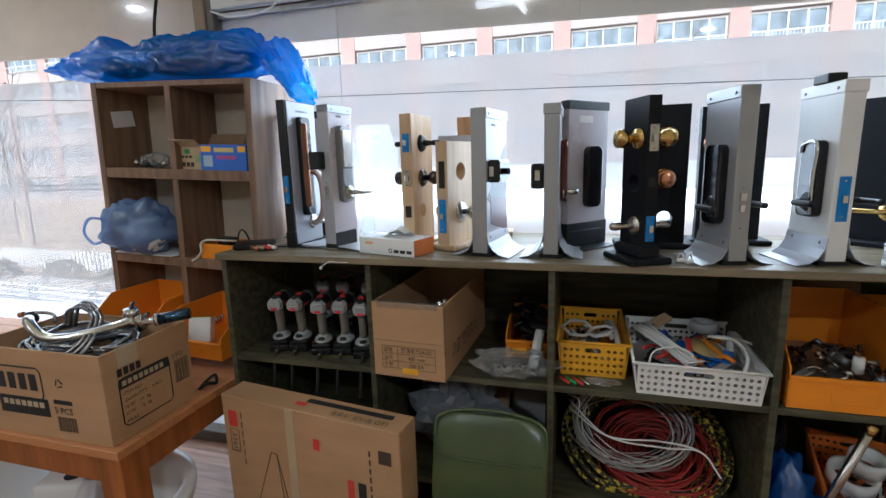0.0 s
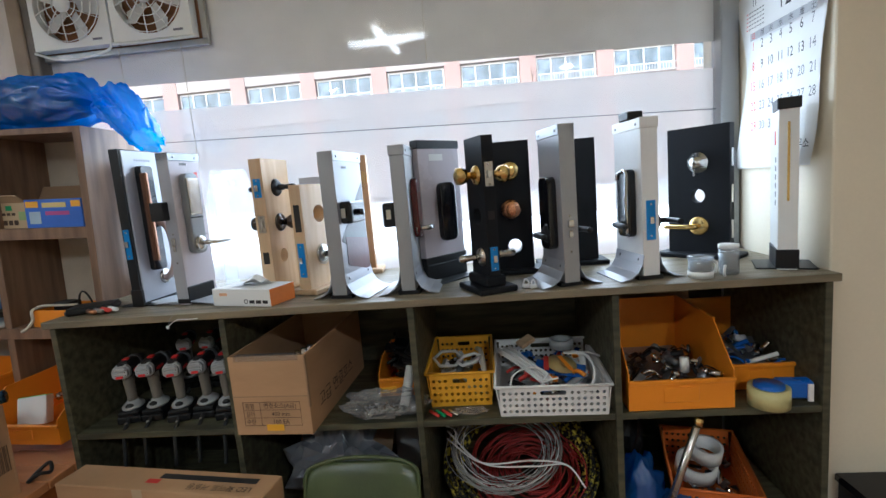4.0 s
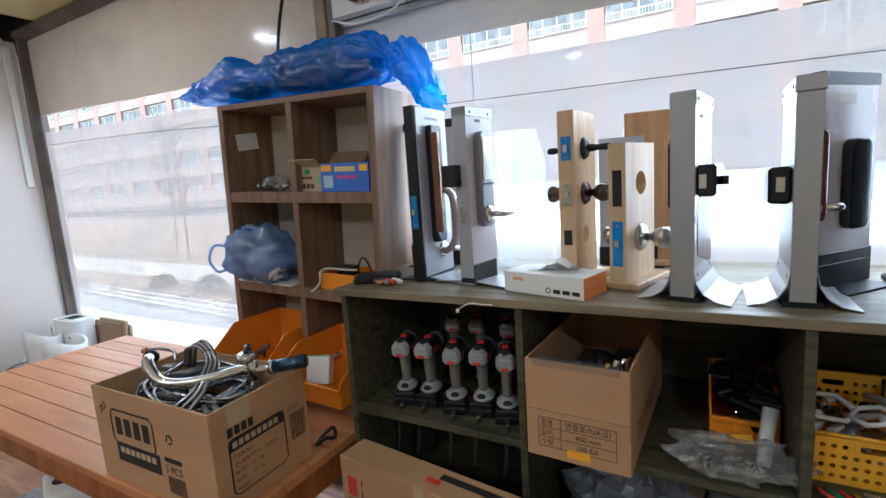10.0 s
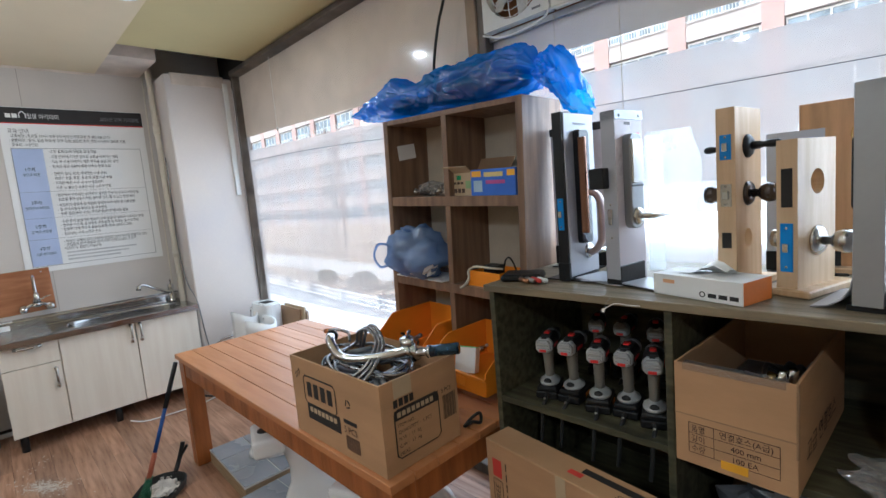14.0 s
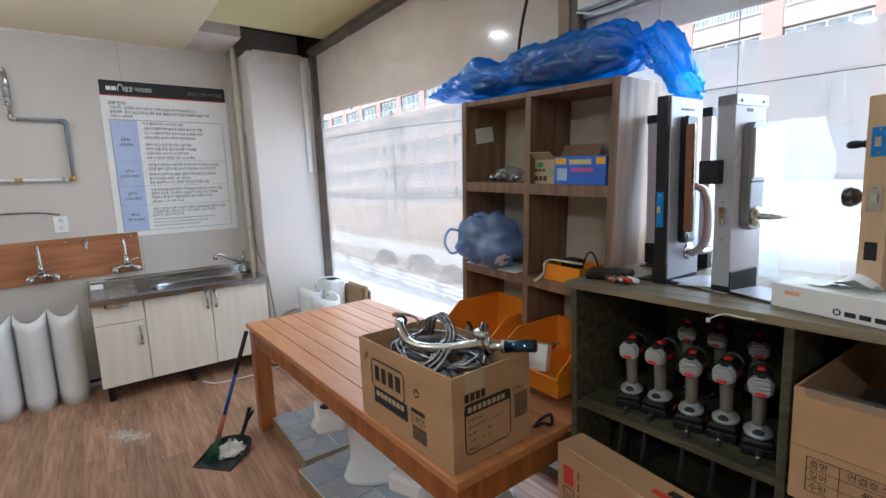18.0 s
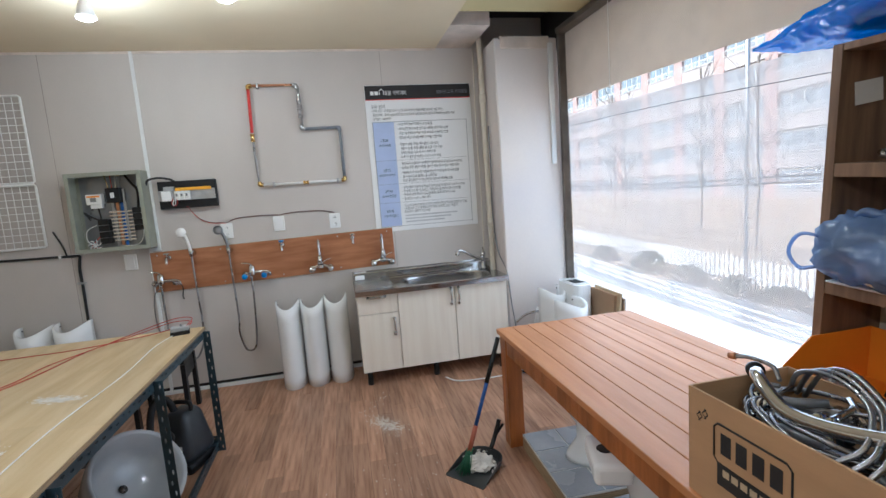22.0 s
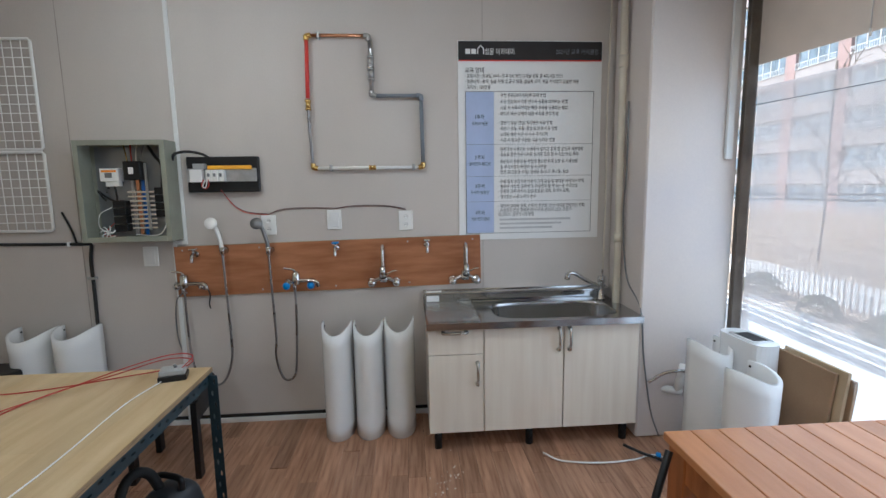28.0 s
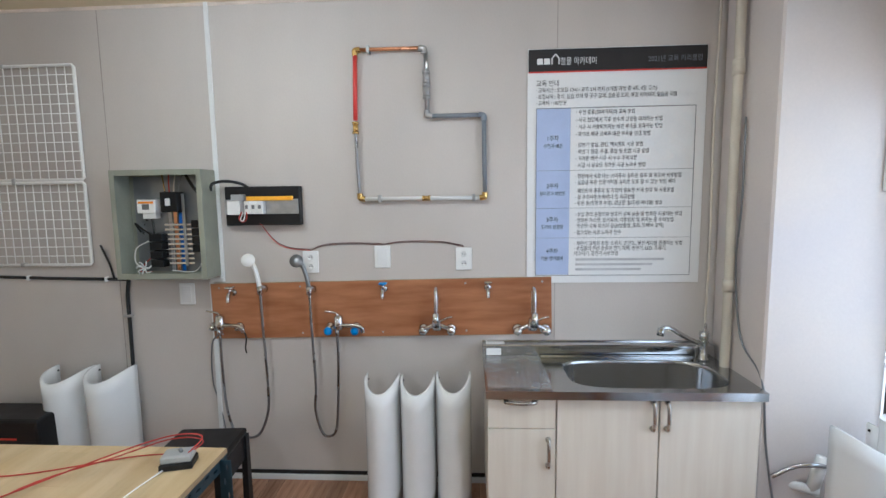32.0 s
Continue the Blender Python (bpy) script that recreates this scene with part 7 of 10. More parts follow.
b = small_bin("storage_bin", pose(0.772, 1.462, SH), 0.300, 0.42, 0.235, "large orange stacking bin full of metal fittings", "orange bins", 0.40)
part("filling", box(0.01, 0.01, 0.01, 0.29, 0.41, 0.05, 0.01), M_GREYM, b)
hardware(b, 0.02, 0.28, 0.015, 0.30, 0.055, 46, 11, (M_CHROME, M_GREYM, M_NICKEL, M_BLACK, M_BRONZE))
part("white_fitting", rod((0.20, 0.10, 0.075), (0.20, 0.10, 0.12), 0.014, 10), M_WPLASTIC, b)
b = small_bin("storage_bin", pose(1.098, 1.575, SH), 0.215, 0.38, 0.20, "orange stacking bin with blue and steel fittings", "orange bins", 0.42)
part("filling", box(0.01, 0.01, 0.01, 0.205, 0.37, 0.055, 0.01), M_GREYM, b)
hardware(b, 0.015, 0.20, 0.015, 0.28, 0.06, 34, 12, (M_CHROME, M_BLUEP, M_NICKEL, M_PAPER, M_BLUEP, M_GREYM))
part("white_stick", rod((0.08, 0.03, 0.075), (0.17, 0.02, 0.105), 0.007, 8), M_WPLASTIC, b)
bd = thing("brown_board", pose(0.86, 1.93, SH, -12, 0, 0), "brown board leaning at the back of the cubbyhole", "board")
part("board", box(0, 0, 0, 0.30, 0.008, 0.36, 0.001), M_CARDIN, bd)
# tape dispenser
td = thing("packing_tape", pose(1.172, 1.475, SH, 0, 0, -6), "yellowish packing tape on a blue dispenser", "tape dispenser")
part("tape_roll", lathe([(0.040, 0), (0.054, 0), (0.054, 0.055), (0.040, 0.055), (0.040, 0)], 28), mat("tape_yellow", (0.72, 0.66, 0.30), 0.3), td, "yellowish tape roll")
part("core", lathe([(0.036, 0.002), (0.0395, 0.002), (0.0395, 0.062), (0.036, 0.062), (0.036, 0.002)], 28), M_BLUEP, td)
part("disc", lathe([(0, 0.056), (0.0385, 0.056), (0.0385, 0.064), (0, 0.064)], 24), M_BLUEP, td)
part("arm", box(0.03, 0.01, 0.010, 0.125, 0.05, 0.064, 0.006), M_BLUEP, td)
part("cutter", box(0.105, 0.004, 0.006, 0.120, 0.010, 0.058, 0.001), M_WPLASTIC, td)

# baskets with punched holes
def punched(w, h, nx, nz, r, t=0.003, grip=True):
    """A plate in x, z with a grid of holes and a hand slot, as cells."""
    bm = bmesh.new()
    loop = [bm.verts.new(p) for p in ((0, 0, 0), (w, 0, 0), (w, 0, h), (0, 0, h))]
    edges = [bm.edges.new((loop[i], loop[(i + 1) % 4])) for i in range(4)]
    for i in range(nx):
        for j in range(nz):
            cx, cz = (i + 0.7) * w / (nx + 0.4), (j + 0.8) * h / (nz + 0.9)
            if grip and j == nz - 1 and abs(cx - w / 2) < w * 0.16:
                continue
            ring = [bm.verts.new((cx + r * math.cos(math.pi * (2 * k + 1) / 6), 0, cz + r * math.sin(math.pi * (2 * k + 1) / 6))) for k in range(6)]
            edges += [bm.edges.new((ring[k], ring[(k + 1) % 6])) for k in range(6)]
    if grip:
        cz = (nz - 1 + 0.8) * h / (nz + 0.9)
        ring = [bm.verts.new((w / 2 + x, 0, cz + z)) for x, z in rounded(w * 0.24, r * 2.6, r)]
        edges += [bm.edges.new((ring[k], ring[(k + 1) % len(ring)])) for k in range(len(ring))]
    bmesh.ops.triangle_fill(bm, use_beauty=True, use_dissolve=False, edges=edges)
    e = bmesh.ops.extrude_face_region(bm, geom=bm.faces[:])
    bmesh.ops.translate(bm, vec=(0, t, 0), verts=[v for v in e["geom"] if isinstance(v, bmesh.types.BMVert)])
    bmesh.ops.recalc_face_normals(bm, faces=bm.faces)
    return bm


def basket(m, w, d, h, material, label, flare=0.012, nz=4, name="plastic_basket"):
    b = thing(name, m, label, "basket", "")
    step = 0.0185
    for y, rot in ((0, 0), (d, 0)):
        bm = punched(w, h, max(3, int(w / step)), nz, 0.0058)
        for v in bm.verts:
            v.co.y += (-1 if y == 0 else 1) * flare * v.co.z / h
        part("wall", bm, material, b, "", pose(0, y - (0.003 if y else 0), 0))
    for x in (0, w):
        bm = punched(d, h, max(3, int(d / step)), nz, 0.0058, grip=False)
        for v in bm.verts:
            v.co.y += (1 if x == 0 else -1) * flare * v.co.z / h
        part("wall", bm, material, b, "", pose(x + (0.003 if x == 0 else 0), 0, 0, 0, 0, 90))
    part("bottom", box(0, 0, 0, w, d, 0.003), material, b)
    f = flare
    part("rim", tube([(-f, -f, h), (w + f, -f, h), (w + f, d + f, h), (-f, d + f, h), (-f, -f, h)], 0.005, 6, curve=False), material, b)
    return b


b = basket(pose(0.172, 1.545, SH, 0, 0, 0), 0.195, 0.34, 0.115, M_YELLOW, "yellow punched plastic basket with white fittings")
hardware(b, 0.015, 0.18, 0.01, 0.30, 0.03, 36, 21, (M_WPLASTIC, M_GREYM, M_NICKEL, M_INKBROWN, M_CLEARHOSE))
part("hexagon_frame", tube([(0.05 + 0.05 * math.cos(k * math.pi / 3), 0.15 + 0.05 * math.sin(k * math.pi / 3), 0.105 + 0.012 * math.sin(k)) for k in range(7)], 0.006, 6, curve=False), M_WPLASTIC, b, "white plastic hexagon frame")
part("hexagon_frame", tube([(0.125 + 0.04 * math.cos(k * math.pi / 3), 0.12 + 0.045 * math.sin(k * math.pi / 3), 0.11 + 0.01 * math.cos(k)) for k in range(7)], 0.006, 6, curve=False), M_WPLASTIC, b, "white plastic hexagon frame")
part("white_trim", tube([(0.15, 0.28, 0.09), (0.165, 0.18, 0.115), (0.175, 0.06, 0.10), (0.17, 0.015, 0.07)], 0.009, 8), M_IVORY, b)
b = basket(pose(0.392, 1.462, SH, 0, 0, -2), 0.318, 0.40, 0.098, M_WPLASTIC, "white punched plastic basket heaped with tools and cable ties")
hardware(b, 0.02, 0.30, 0.02, 0.37, 0.045, 60, 22, (M_GREYM, M_WPLASTIC, M_BLACK, M_NICKEL, M_RED, M_TOOLGREY, M_BLUEP, M_ORANGE))
for k in range(9):
    q = (k % 3 - 1) * 0.014
    part("cable_tie", moved(tube([(q, -0.115, 0.006 * (k // 3)), (q + 0.004 * (k % 2), 0.0, 0.007 * (k // 3)), (q * 1.6, 0.115, 0.006 * (k // 3) - 0.004)], 0.0042, 6, steps=3), pose(0.085, 0.13, 0.108, 12, 0, 35)), M_WPLASTIC, b)
part("tape_roll", lathe([(0.028, 0), (0.042, 0), (0.042, 0.03), (0.028, 0.03), (0.028, 0)], 20), M_TOOLGREY, b, "grey tape roll", pose(0.225, 0.30, 0.105))
part("disc", lathe([(0, 0), (0.05, 0), (0.05, 0.004), (0, 0.004)], 24), mat("gold_disc", (0.55, 0.42, 0.16), 0.4), b, "gold cutting disc", pose(0.205, 0.16, 0.095, 12, 10, 0))
part("blue_card", moved(box(-0.08, -0.035, 0, 0.08, 0.035, 0.003), pose(0.20, 0.15, 0.085, 10, 5, -12)), M_BLUEP, b)
part("red_strip", moved(box(-0.006, -0.05, 0, 0.006, 0.05, 0.004), pose(0.215, 0.13, 0.11, 5, 0, 15)), M_ORANGE, b)
part("red_strip", moved(box(-0.008, -0.045, 0, 0.008, 0.045, 0.004), pose(0.155, 0.14, 0.108, 5, 0, -5)), M_INKRED, b)
part("white_cable", tube([(0.03, 0.03, 0.07), (0.05, 0.06, 0.11), (0.11, 0.07, 0.125), (0.15, 0.04, 0.115), (0.13, 0.02, 0.10), (0.18, 0.03, 0.105)], 0.003, 6), M_WPLASTIC, b)
part("white_cable", tube([(0.27, 0.02, 0.06), (0.295, 0.07, 0.11), (0.28, 0.15, 0.13), (0.22, 0.20, 0.12)], 0.005, 6), M_WPLASTIC, b)
part("white_hook", tube([(0.25, 0.24, 0.11), (0.31, 0.20, 0.115), (0.335, 0.17, 0.115), (0.338, 0.165, 0.125)], 0.004, 6), M_WPLASTIC, b)
part("wood_wedge", moved(box(-0.03, -0.02, -0.008, 0.03, 0.02, 0.008, 0.002), pose(0.10, 0.33, 0.12, 10, -20, 30)), M_PINE, b)
# orange bin with black hinges, tube, clear bag, screwdriver set
b = small_bin("storage_bin", pose(-0.020, 1.64, SH), 0.145, 0.26, 0.12, "small orange bin heaped with black plastic parts", "orange bins", 0.55)
for k in range(26):
    r = random.Random(40 + k)
    bm = moved(box(-0.035, -0.02, -0.006, 0.035, 0.02, 0.006, 0.003), Matrix.Translation((r.uniform(0.03, 0.125), r.uniform(0.02, 0.22), 0.05 + 0.0045 * k)) @ Euler((r.uniform(-0.6, 0.6), r.uniform(-0.6, 0.6), r.uniform(0, 3))).to_matrix().to_4x4())
    part("hinge_part", bm, M_GLOSSBLACK if k % 2 else M_BLACK, b)
part("mounting_plate", moved(box(-0.03, -0.022, -0.002, 0.03, 0.022, 0.002), pose(0.09, 0.10, 0.185, 15, 10, 20)), M_NICKEL, b)
tu = thing("white_tube", pose(0.083, 1.585, SH), "white plastic tube leaning in the cubbyhole", "tube")
part("shell", lathe([(0.013, 0), (0.016, 0), (0.016, 0.13), (0.013, 0.13), (0.013, 0)], 16), M_WPLASTIC, tu, "", pose(0.0, -0.05, 0.012, -35, 10, 0))


def crumple(sx, sy, sz, seed, n=18, m=9, rough=0.25):
    """A crumpled bag: a noisy flattened sphere with sharp folds."""
    bm = bmesh.new()
    rings = []
    for j in range(m + 1):
        v = j / m
        ring = []
        for i in range(n):
            a, b = 2 * math.pi * i / n, math.pi * (v - 0.5)
            p = Vector((math.cos(a) * math.cos(b), math.sin(a) * math.cos(b), math.sin(b)))
            k = 1 + rough * noise.noise(p * 2.3 + Vector((seed, 0, 0))) + rough * 0.7 * noise.noise(p * 6.1 + Vector((0, seed, 0)))
            ring.append(bm.verts.new((p.x * sx * k, p.y * sy * k, max(0.0, sz * (1 + p.z * k) / 1.0))))
        rings.append(ring)
    for a, b in zip(rings, rings[1:]):
        for i in range(n):
            bm.faces.new((a[i], a[(i + 1) % n], b[(i + 1) % n], b[i]))
    bmesh.ops.remove_doubles(bm, verts=bm.verts[:], dist=0.0005)
    bmesh.ops.recalc_face_normals(bm, faces=bm.faces)
    return bm


cg = thing("clear_bag", pose(0.018, 1.50, SH), "crumpled clear plastic bag of parts on the shelf", "plastic bag")
part("film", crumple(0.128, 0.066, 0.040, 3.3, 40, 20, 0.38), M_CLEARBAG, cg, "clear crinkled film")
bm = bmesh.new()
r = random.Random(8)
for k in range(40):
    x, y = r.uniform(-0.06, 0.06), r.uniform(-0.03, 0.03)
    rod((x, y, r.uniform(0.006, 0.03)), (x + r.uniform(-0.02, 0.02), y + r.uniform(-0.02, 0.02), r.uniform(0.006, 0.035)), 0.003, 5, bm)
tagged(part("screws", bm, M_GALV, cg), "steel screws", kind="stuff")
part("yellow_label", moved(box(-0.025, -0.012, 0, 0.025, 0.012, 0.001), pose(0.02, 0.03, 0.072, 20, 0, 12)), M_YELLOW, cg)
sd = thing("screwdriver_set", pose(0.17, 1.475, SH), "small coloured screwdrivers lying on the shelf edge", "screwdrivers")
for k in range(4):
    m = (M_INKRED, M_GREEN, M_INKRED, M_NICKEL)[k]
    part("screwdriver", rod((0.0 + 0.02 * k, 0.03, 0.006), (0.03 + 0.02 * k, -0.005, 0.006), 0.005, 6), m, sd)
cg = thing("clear_bag", pose(0.30, 1.492, SH), "flat clear plastic bag on the shelf edge", "plastic bag")
part("film", crumple(0.055, 0.022, 0.009, 5.1, 20, 8, 0.4), M_CLEARBAG, cg)

# lower row of cubbyholes
LS = 0.4055
cw = thing("wire_coil", pose(0.42, 1.50, LS, 28, 0, 0), "loose coil of white and red electric cable", "cable coil")
r = random.Random(5)
M_GREYWIRE = mat("grey_white_wire", (0.36, 0.35, 0.33), 0.45)
M_DULLRED = mat("dull_red_wire", (0.36, 0.028, 0.024), 0.45)
for k in range(34):
    R = 0.05 + 0.11 * r.random()
    ox, oy = 0.05 + r.uniform(-0.03, 0.03), 0.155 + r.uniform(-0.03, 0.03)
    pts = [(ox + R * 1.1 * math.cos(q * 0.6 + k), max(0.01, oy + R * math.sin(q * 0.6 + k)), 0.012 + 0.0022 * k + 0.006 * math.sin(q + k)) for q in range(12)]
    part("red_cable", tube(pts, 0.0026, 5, steps=3), M_DULLRED, cw)
for k in range(20):
    R = 0.125 + 0.055 * r.random()
    ox, oy = -0.03 + r.uniform(-0.025, 0.025), 0.215 + r.uniform(-0.02, 0.02)
    ph = r.uniform(0, 6)
    pts = [(ox + R * 1.1 * math.cos(ph + q * 0.52), max(0.012, oy + R * 0.92 * math.sin(ph + q * 0.52)), 0.075 + 0.0022 * k + 0.014 * math.sin(q * 1.3 + k)) for q in range(13)]
    part("cable", tube(pts, 0.0016, 5, steps=4), M_GREYWIRE if k % 4 else M_CLEARHOSE, cw)
for k in range(9):
    a = r.uniform(0.4, 3.4)
    p = Vector((-0.03 + 0.16 * math.cos(a), 0.21 + 0.15 * math.sin(a), 0.13))
    q = p + Vector((r.uniform(-0.16, 0.10), r.uniform(-0.05, 0.10), r.uniform(0.0, 0.06)))
    part("cable_end", tube([p, p.lerp(q, 0.5) + Vector((0.02, 0, 0.03)), q], 0.0022, 5), M_CLEARHOSE, cw)
for k in range(2):
    part("cable_end", tube([(-0.22, 0.26 - 0.03 * k, 0.13), (-0.10, 0.12, 0.16), (0.06, 0.10 + 0.02 * k, 0.165), (0.17, 0.11, 0.15), (0.22, 0.05, 0.12)], 0.003, 5), M_CLEARHOSE, cw)
rp = thing("rope_coil", pose(0.45, 1.515, LS, 28, 0, 0), "coil of black and yellow rope", "rope coil")
M_ROPE = mat("rope_black_yellow", (0.02, 0.02, 0.018), 0.8, vary=0.2, scale=70, second=(0.62, 0.50, 0.05), mixrange=(0.52, 0.58))
for k in range(10):
    R = 0.185 + 0.0065 * k
    part("turn", tube([(R * 1.1 * math.cos(q * 0.4), max(0.012, 0.20 + R * math.sin(q * 0.4)), 0.008 + 0.013 * (k % 4)) for q in range(17)], 0.0072, 6, steps=3), M_ROPE, rp)
M_REDORANGE = mat("red_orange_plastic", (0.60, 0.145, 0.022), 0.4, vary=0.06, scale=4, bump=0.02)
ob = basket(pose(0.92, 1.50, LS, 0, 0, -14), 0.22, 0.36, 0.12, M_REDORANGE, "red-orange punched basket with white pipe fittings", name="plastic_basket")
hardware(ob, 0.02, 0.2, 0.02, 0.33, 0.03, 24, 31, (M_GREYM, M_CHROME, M_BLACK, M_INKBROWN))
for k, (x, y, R) in enumerate(((0.08, 0.19, 0.065), (0.115, 0.21, 0.05))):
    part("white_roll", lathe([(R - 0.012, 0), (R, 0), (R, 0.05), (R - 0.012, 0.05), (R - 0.012, 0)], 24), M_WPLASTIC, ob, "white plastic roll", pose(x, y, 0.055 + 0.05 * k, 12, 6, 0))
rd = thing("metal_rod", pose(0, 0, 0), "shiny metal shower rod leaning in the cubbyhole", "rod")
part("shaft", rod((0.86, 1.47, LS), (0.965, 1.462, 0.745), 0.011, 12), M_NICKEL, rd)
part("tip", rod((0.965, 1.462, 0.745), (0.972, 1.461, 0.768), 0.014, 10), M_BRASS, rd)
wb = thing("small_white_box", pose(1.125, 1.437, LS, 0, 0, 4), "small white and red carton lying at the cubbyhole front", "carton")
part("carton", box(0, 0, 0, 0.125, 0.09, 0.035, 0.001), M_PAPER, wb)
part("red_print", box(0.02, -0.0006, 0.006, 0.09, 0.0, 0.016), M_INKRED, wb)
part("print_line", box(0.02, 0.03, 0.035, 0.10, 0.036, 0.0356), M_INKGREY, wb)
bj = thing("blue_plastic_bag", pose(0.815, 1.53, LS), "crumpled bright blue plastic bag stuffed in the cubbyhole", "plastic bag")
M_BRIGHTBAG = sheer("bright_blue_film", (0.02, 0.16, 0.55), 0.08, 0.3, 0.10, 0.2)
part("film", crumple(0.065, 0.07, 0.10, 3.3, 30, 16, 0.4), M_BRIGHTBAG, bj, "blue film", smooth=True)
part("film", moved(crumple(0.09, 0.06, 0.045, 5.2, 28, 14, 0.4), pose(0.115, -0.035, 0)), M_BRIGHTBAG, bj, "blue film", smooth=True)
gb = thing("grey_offcut", pose(-0.02, 1.78, LS, -14, 0, 0), "pale grey panel leaning in the cubbyhole", "board")
part("panel", box(0, 0, 0, 0.13, 0.012, 0.36, 0.002), M_TOOLGREY, gb)
bp = thing("cardboard_offcut", pose(-0.41, 1.72, LS, -16, 8, 0), "brown cardboard panel leaning in the cubbyhole", "board")
part("panel", box(0, 0, 0, 0.36, 0.01, 0.30, 0.002), M_CARDIN, bp)
bg = thing("grey_bag", pose(-0.17, 1.62, LS), "crumpled grey plastic bags stuffed in the cubbyhole", "plastic bag")
part("film", crumple(0.17, 0.10, 0.15, 7.7, 28, 14, 0.5), sheer("grey_bag_film", (0.42, 0.44, 0.48), 0.2, 0.25, 0.12, 0.7), bg)
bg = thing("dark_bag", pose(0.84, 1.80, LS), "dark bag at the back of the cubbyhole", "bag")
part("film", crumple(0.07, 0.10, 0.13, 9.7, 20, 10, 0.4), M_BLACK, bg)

# ---- in front of the shelf unit ----
lb = thing("lamp_carton", pose(-0.985, 1.335, 0.0, 0, 0, -7.5), "tall brown lamp carton with printed text standing on the floor", "cardboard box")
LBW, LBD, LBH = 0.715, 0.105, 0.70
part("carton", box(0, 0, 0, LBW, LBD, LBH, 0.003), M_CARD, lb)
part("lid_seam", box(0.30, -0.0012, 0.0, 0.304, -0.0002, LBH), M_CARDIN, lb)
part("tape", box(0.285, -0.0016, 0.0, 0.32, -0.0011, LBH), M_CARDPALE, lb)
part("top_print", flat(0.33, 0.056, 0.66, 0.080, z=LBH + 0.0012), M_INK, lb, "black printed bar")
part("top_red", flat(0.30, 0.032, 0.345, 0.052, z=LBH + 0.0012), M_INKRED, lb)
lettering("print", "LED 화이트 거실등", 0.030, M_INK, lb, pose(0.66, 0.028, LBH + 0.0015, 0, 0, 180), squeeze=0.9)
part("red_square", flat(0.028, LBH - 0.115, 0.068, LBH - 0.055, z=0), M_INKRED, lb, "red printed square", pose(0, -0.0012, 0, 90, 0, 0))
part("red_square", flat(0.395, LBH - 0.125, 0.42, LBH - 0.085, z=0), M_INKRED, lb, "", pose(0, -0.0022, 0, 90, 0, 0))
part("red_square", flat(0.52, LBH - 0.28, 0.545, LBH - 0.20, z=0), M_INKRED, lb, "", pose(0, -0.0012, 0, 90, 0, 0))
part("black_bar", flat(0.56, LBH - 0.33, 0.59, LBH - 0.20, z=0), M_INK, lb, "", pose(0, -0.0012, 0, 90, 0, 0))
part("code_square", flat(0.64, LBH - 0.115, 0.685, LBH - 0.07, z=0), M_INKBROWN, lb, "", pose(0, -0.0012, 0, 90, 0, 0))
for k in range(6):
    part("print_line", flat(0.605, LBH - 0.10 - 0.03 * k, 0.612, LBH - 0.08 - 0.03 * k, z=0), M_INKBROWN, lb, "", pose(0, -0.0012, 0, 90, 0, 0))
    part("print_line", flat(0.085, LBH - 0.08 - 0.035 * k, 0.090, LBH - 0.055 - 0.035 * k, z=0), M_INKBROWN, lb, "", pose(0, -0.0012, 0, 90, 0, 0))
bm = bmesh.new()
for a, b in (((0.12, 0.28), (0.21, 0.52)), ((0.21, 0.52), (0.235, 0.52)), ((0.235, 0.52), (0.255, 0.28)), ((0.255, 0.28), (0.27, 0.29)), ((0.235, 0.52), (0.27, 0.34))):
    rod((a[0], -0.001, a[1]), (b[0], -0.001, b[1]), 0.0016, 4, bm)
part("line_drawing", bm, M_INKBROWN, lb)
lettering("print", "FREE", 0.03, M_INKBROWN, lb, pose(0.047, -0.0014, LBH - 0.17, 90, 0, 0) @ pose(0, 0, 0, 0, 0, 90), "CENTER")
part("print_box", tube([(0.028, -0.001, LBH - 0.21), (0.068, -0.001, LBH - 0.21), (0.068, -0.001, LBH - 0.125), (0.028, -0.001, LBH - 0.125), (0.028, -0.001, LBH - 0.21)], 0.0012, 4, curve=False), M_INKBROWN, lb)

# green vinyl chair
ch = thing("vinyl_chair", pose(-0.025, 1.31, 0), "dark green vinyl chair with a rounded back", "chair")
bm = bmesh.new()
nu, nv = 14, 14
grid = []
for j in range(nv + 1):
    v = j / nv
    row = []
    for i in range(nu + 1):
        u = i / nu * 2 - 1
        if v < 0.5:
            q = v / 0.5
            y, z = -0.42 + 0.40 * q, 0.435 + 0.012 * math.cos(q * 3.1) + (0.03 * q ** 4)
        else:
            q = (v - 0.5) / 0.5
            y, z = -0.02 + 0.02 * q + 0.06 * q * q, 0.455 + 0.268 * q
        wid = 0.17 - 0.018 * max(0, v - 0.85) / 0.15
        edge = abs(u) ** 5 * 0.02
        row.append(bm.verts.new((u * wid, y - 0.015 * (1 - u * u) * (v > 0.5) * 0 + edge * 0.6, z - (edge if v < 0.5 else 0) - (0.03 * abs(u) ** 6 if v > 0.93 else 0))))
    grid.append(row)
for j in range(nv):
    for i in range(nu):
        bm.faces.new((grid[j][i], grid[j][i + 1], grid[j + 1][i + 1], grid[j + 1][i]))
bmesh.ops.recalc_face_normals(bm, faces=bm.faces)
sh = part("seat_shell", bm, M_CHAIR, ch, smooth=True)
md = sh.modifiers.new("thick", "SOLIDIFY")
md.thickness, md.offset = 0.035, 0
mv = sh.modifiers.new("soft", "BEVEL")
mv.width, mv.segments, mv.limit_method = 0.01, 3, "ANGLE"
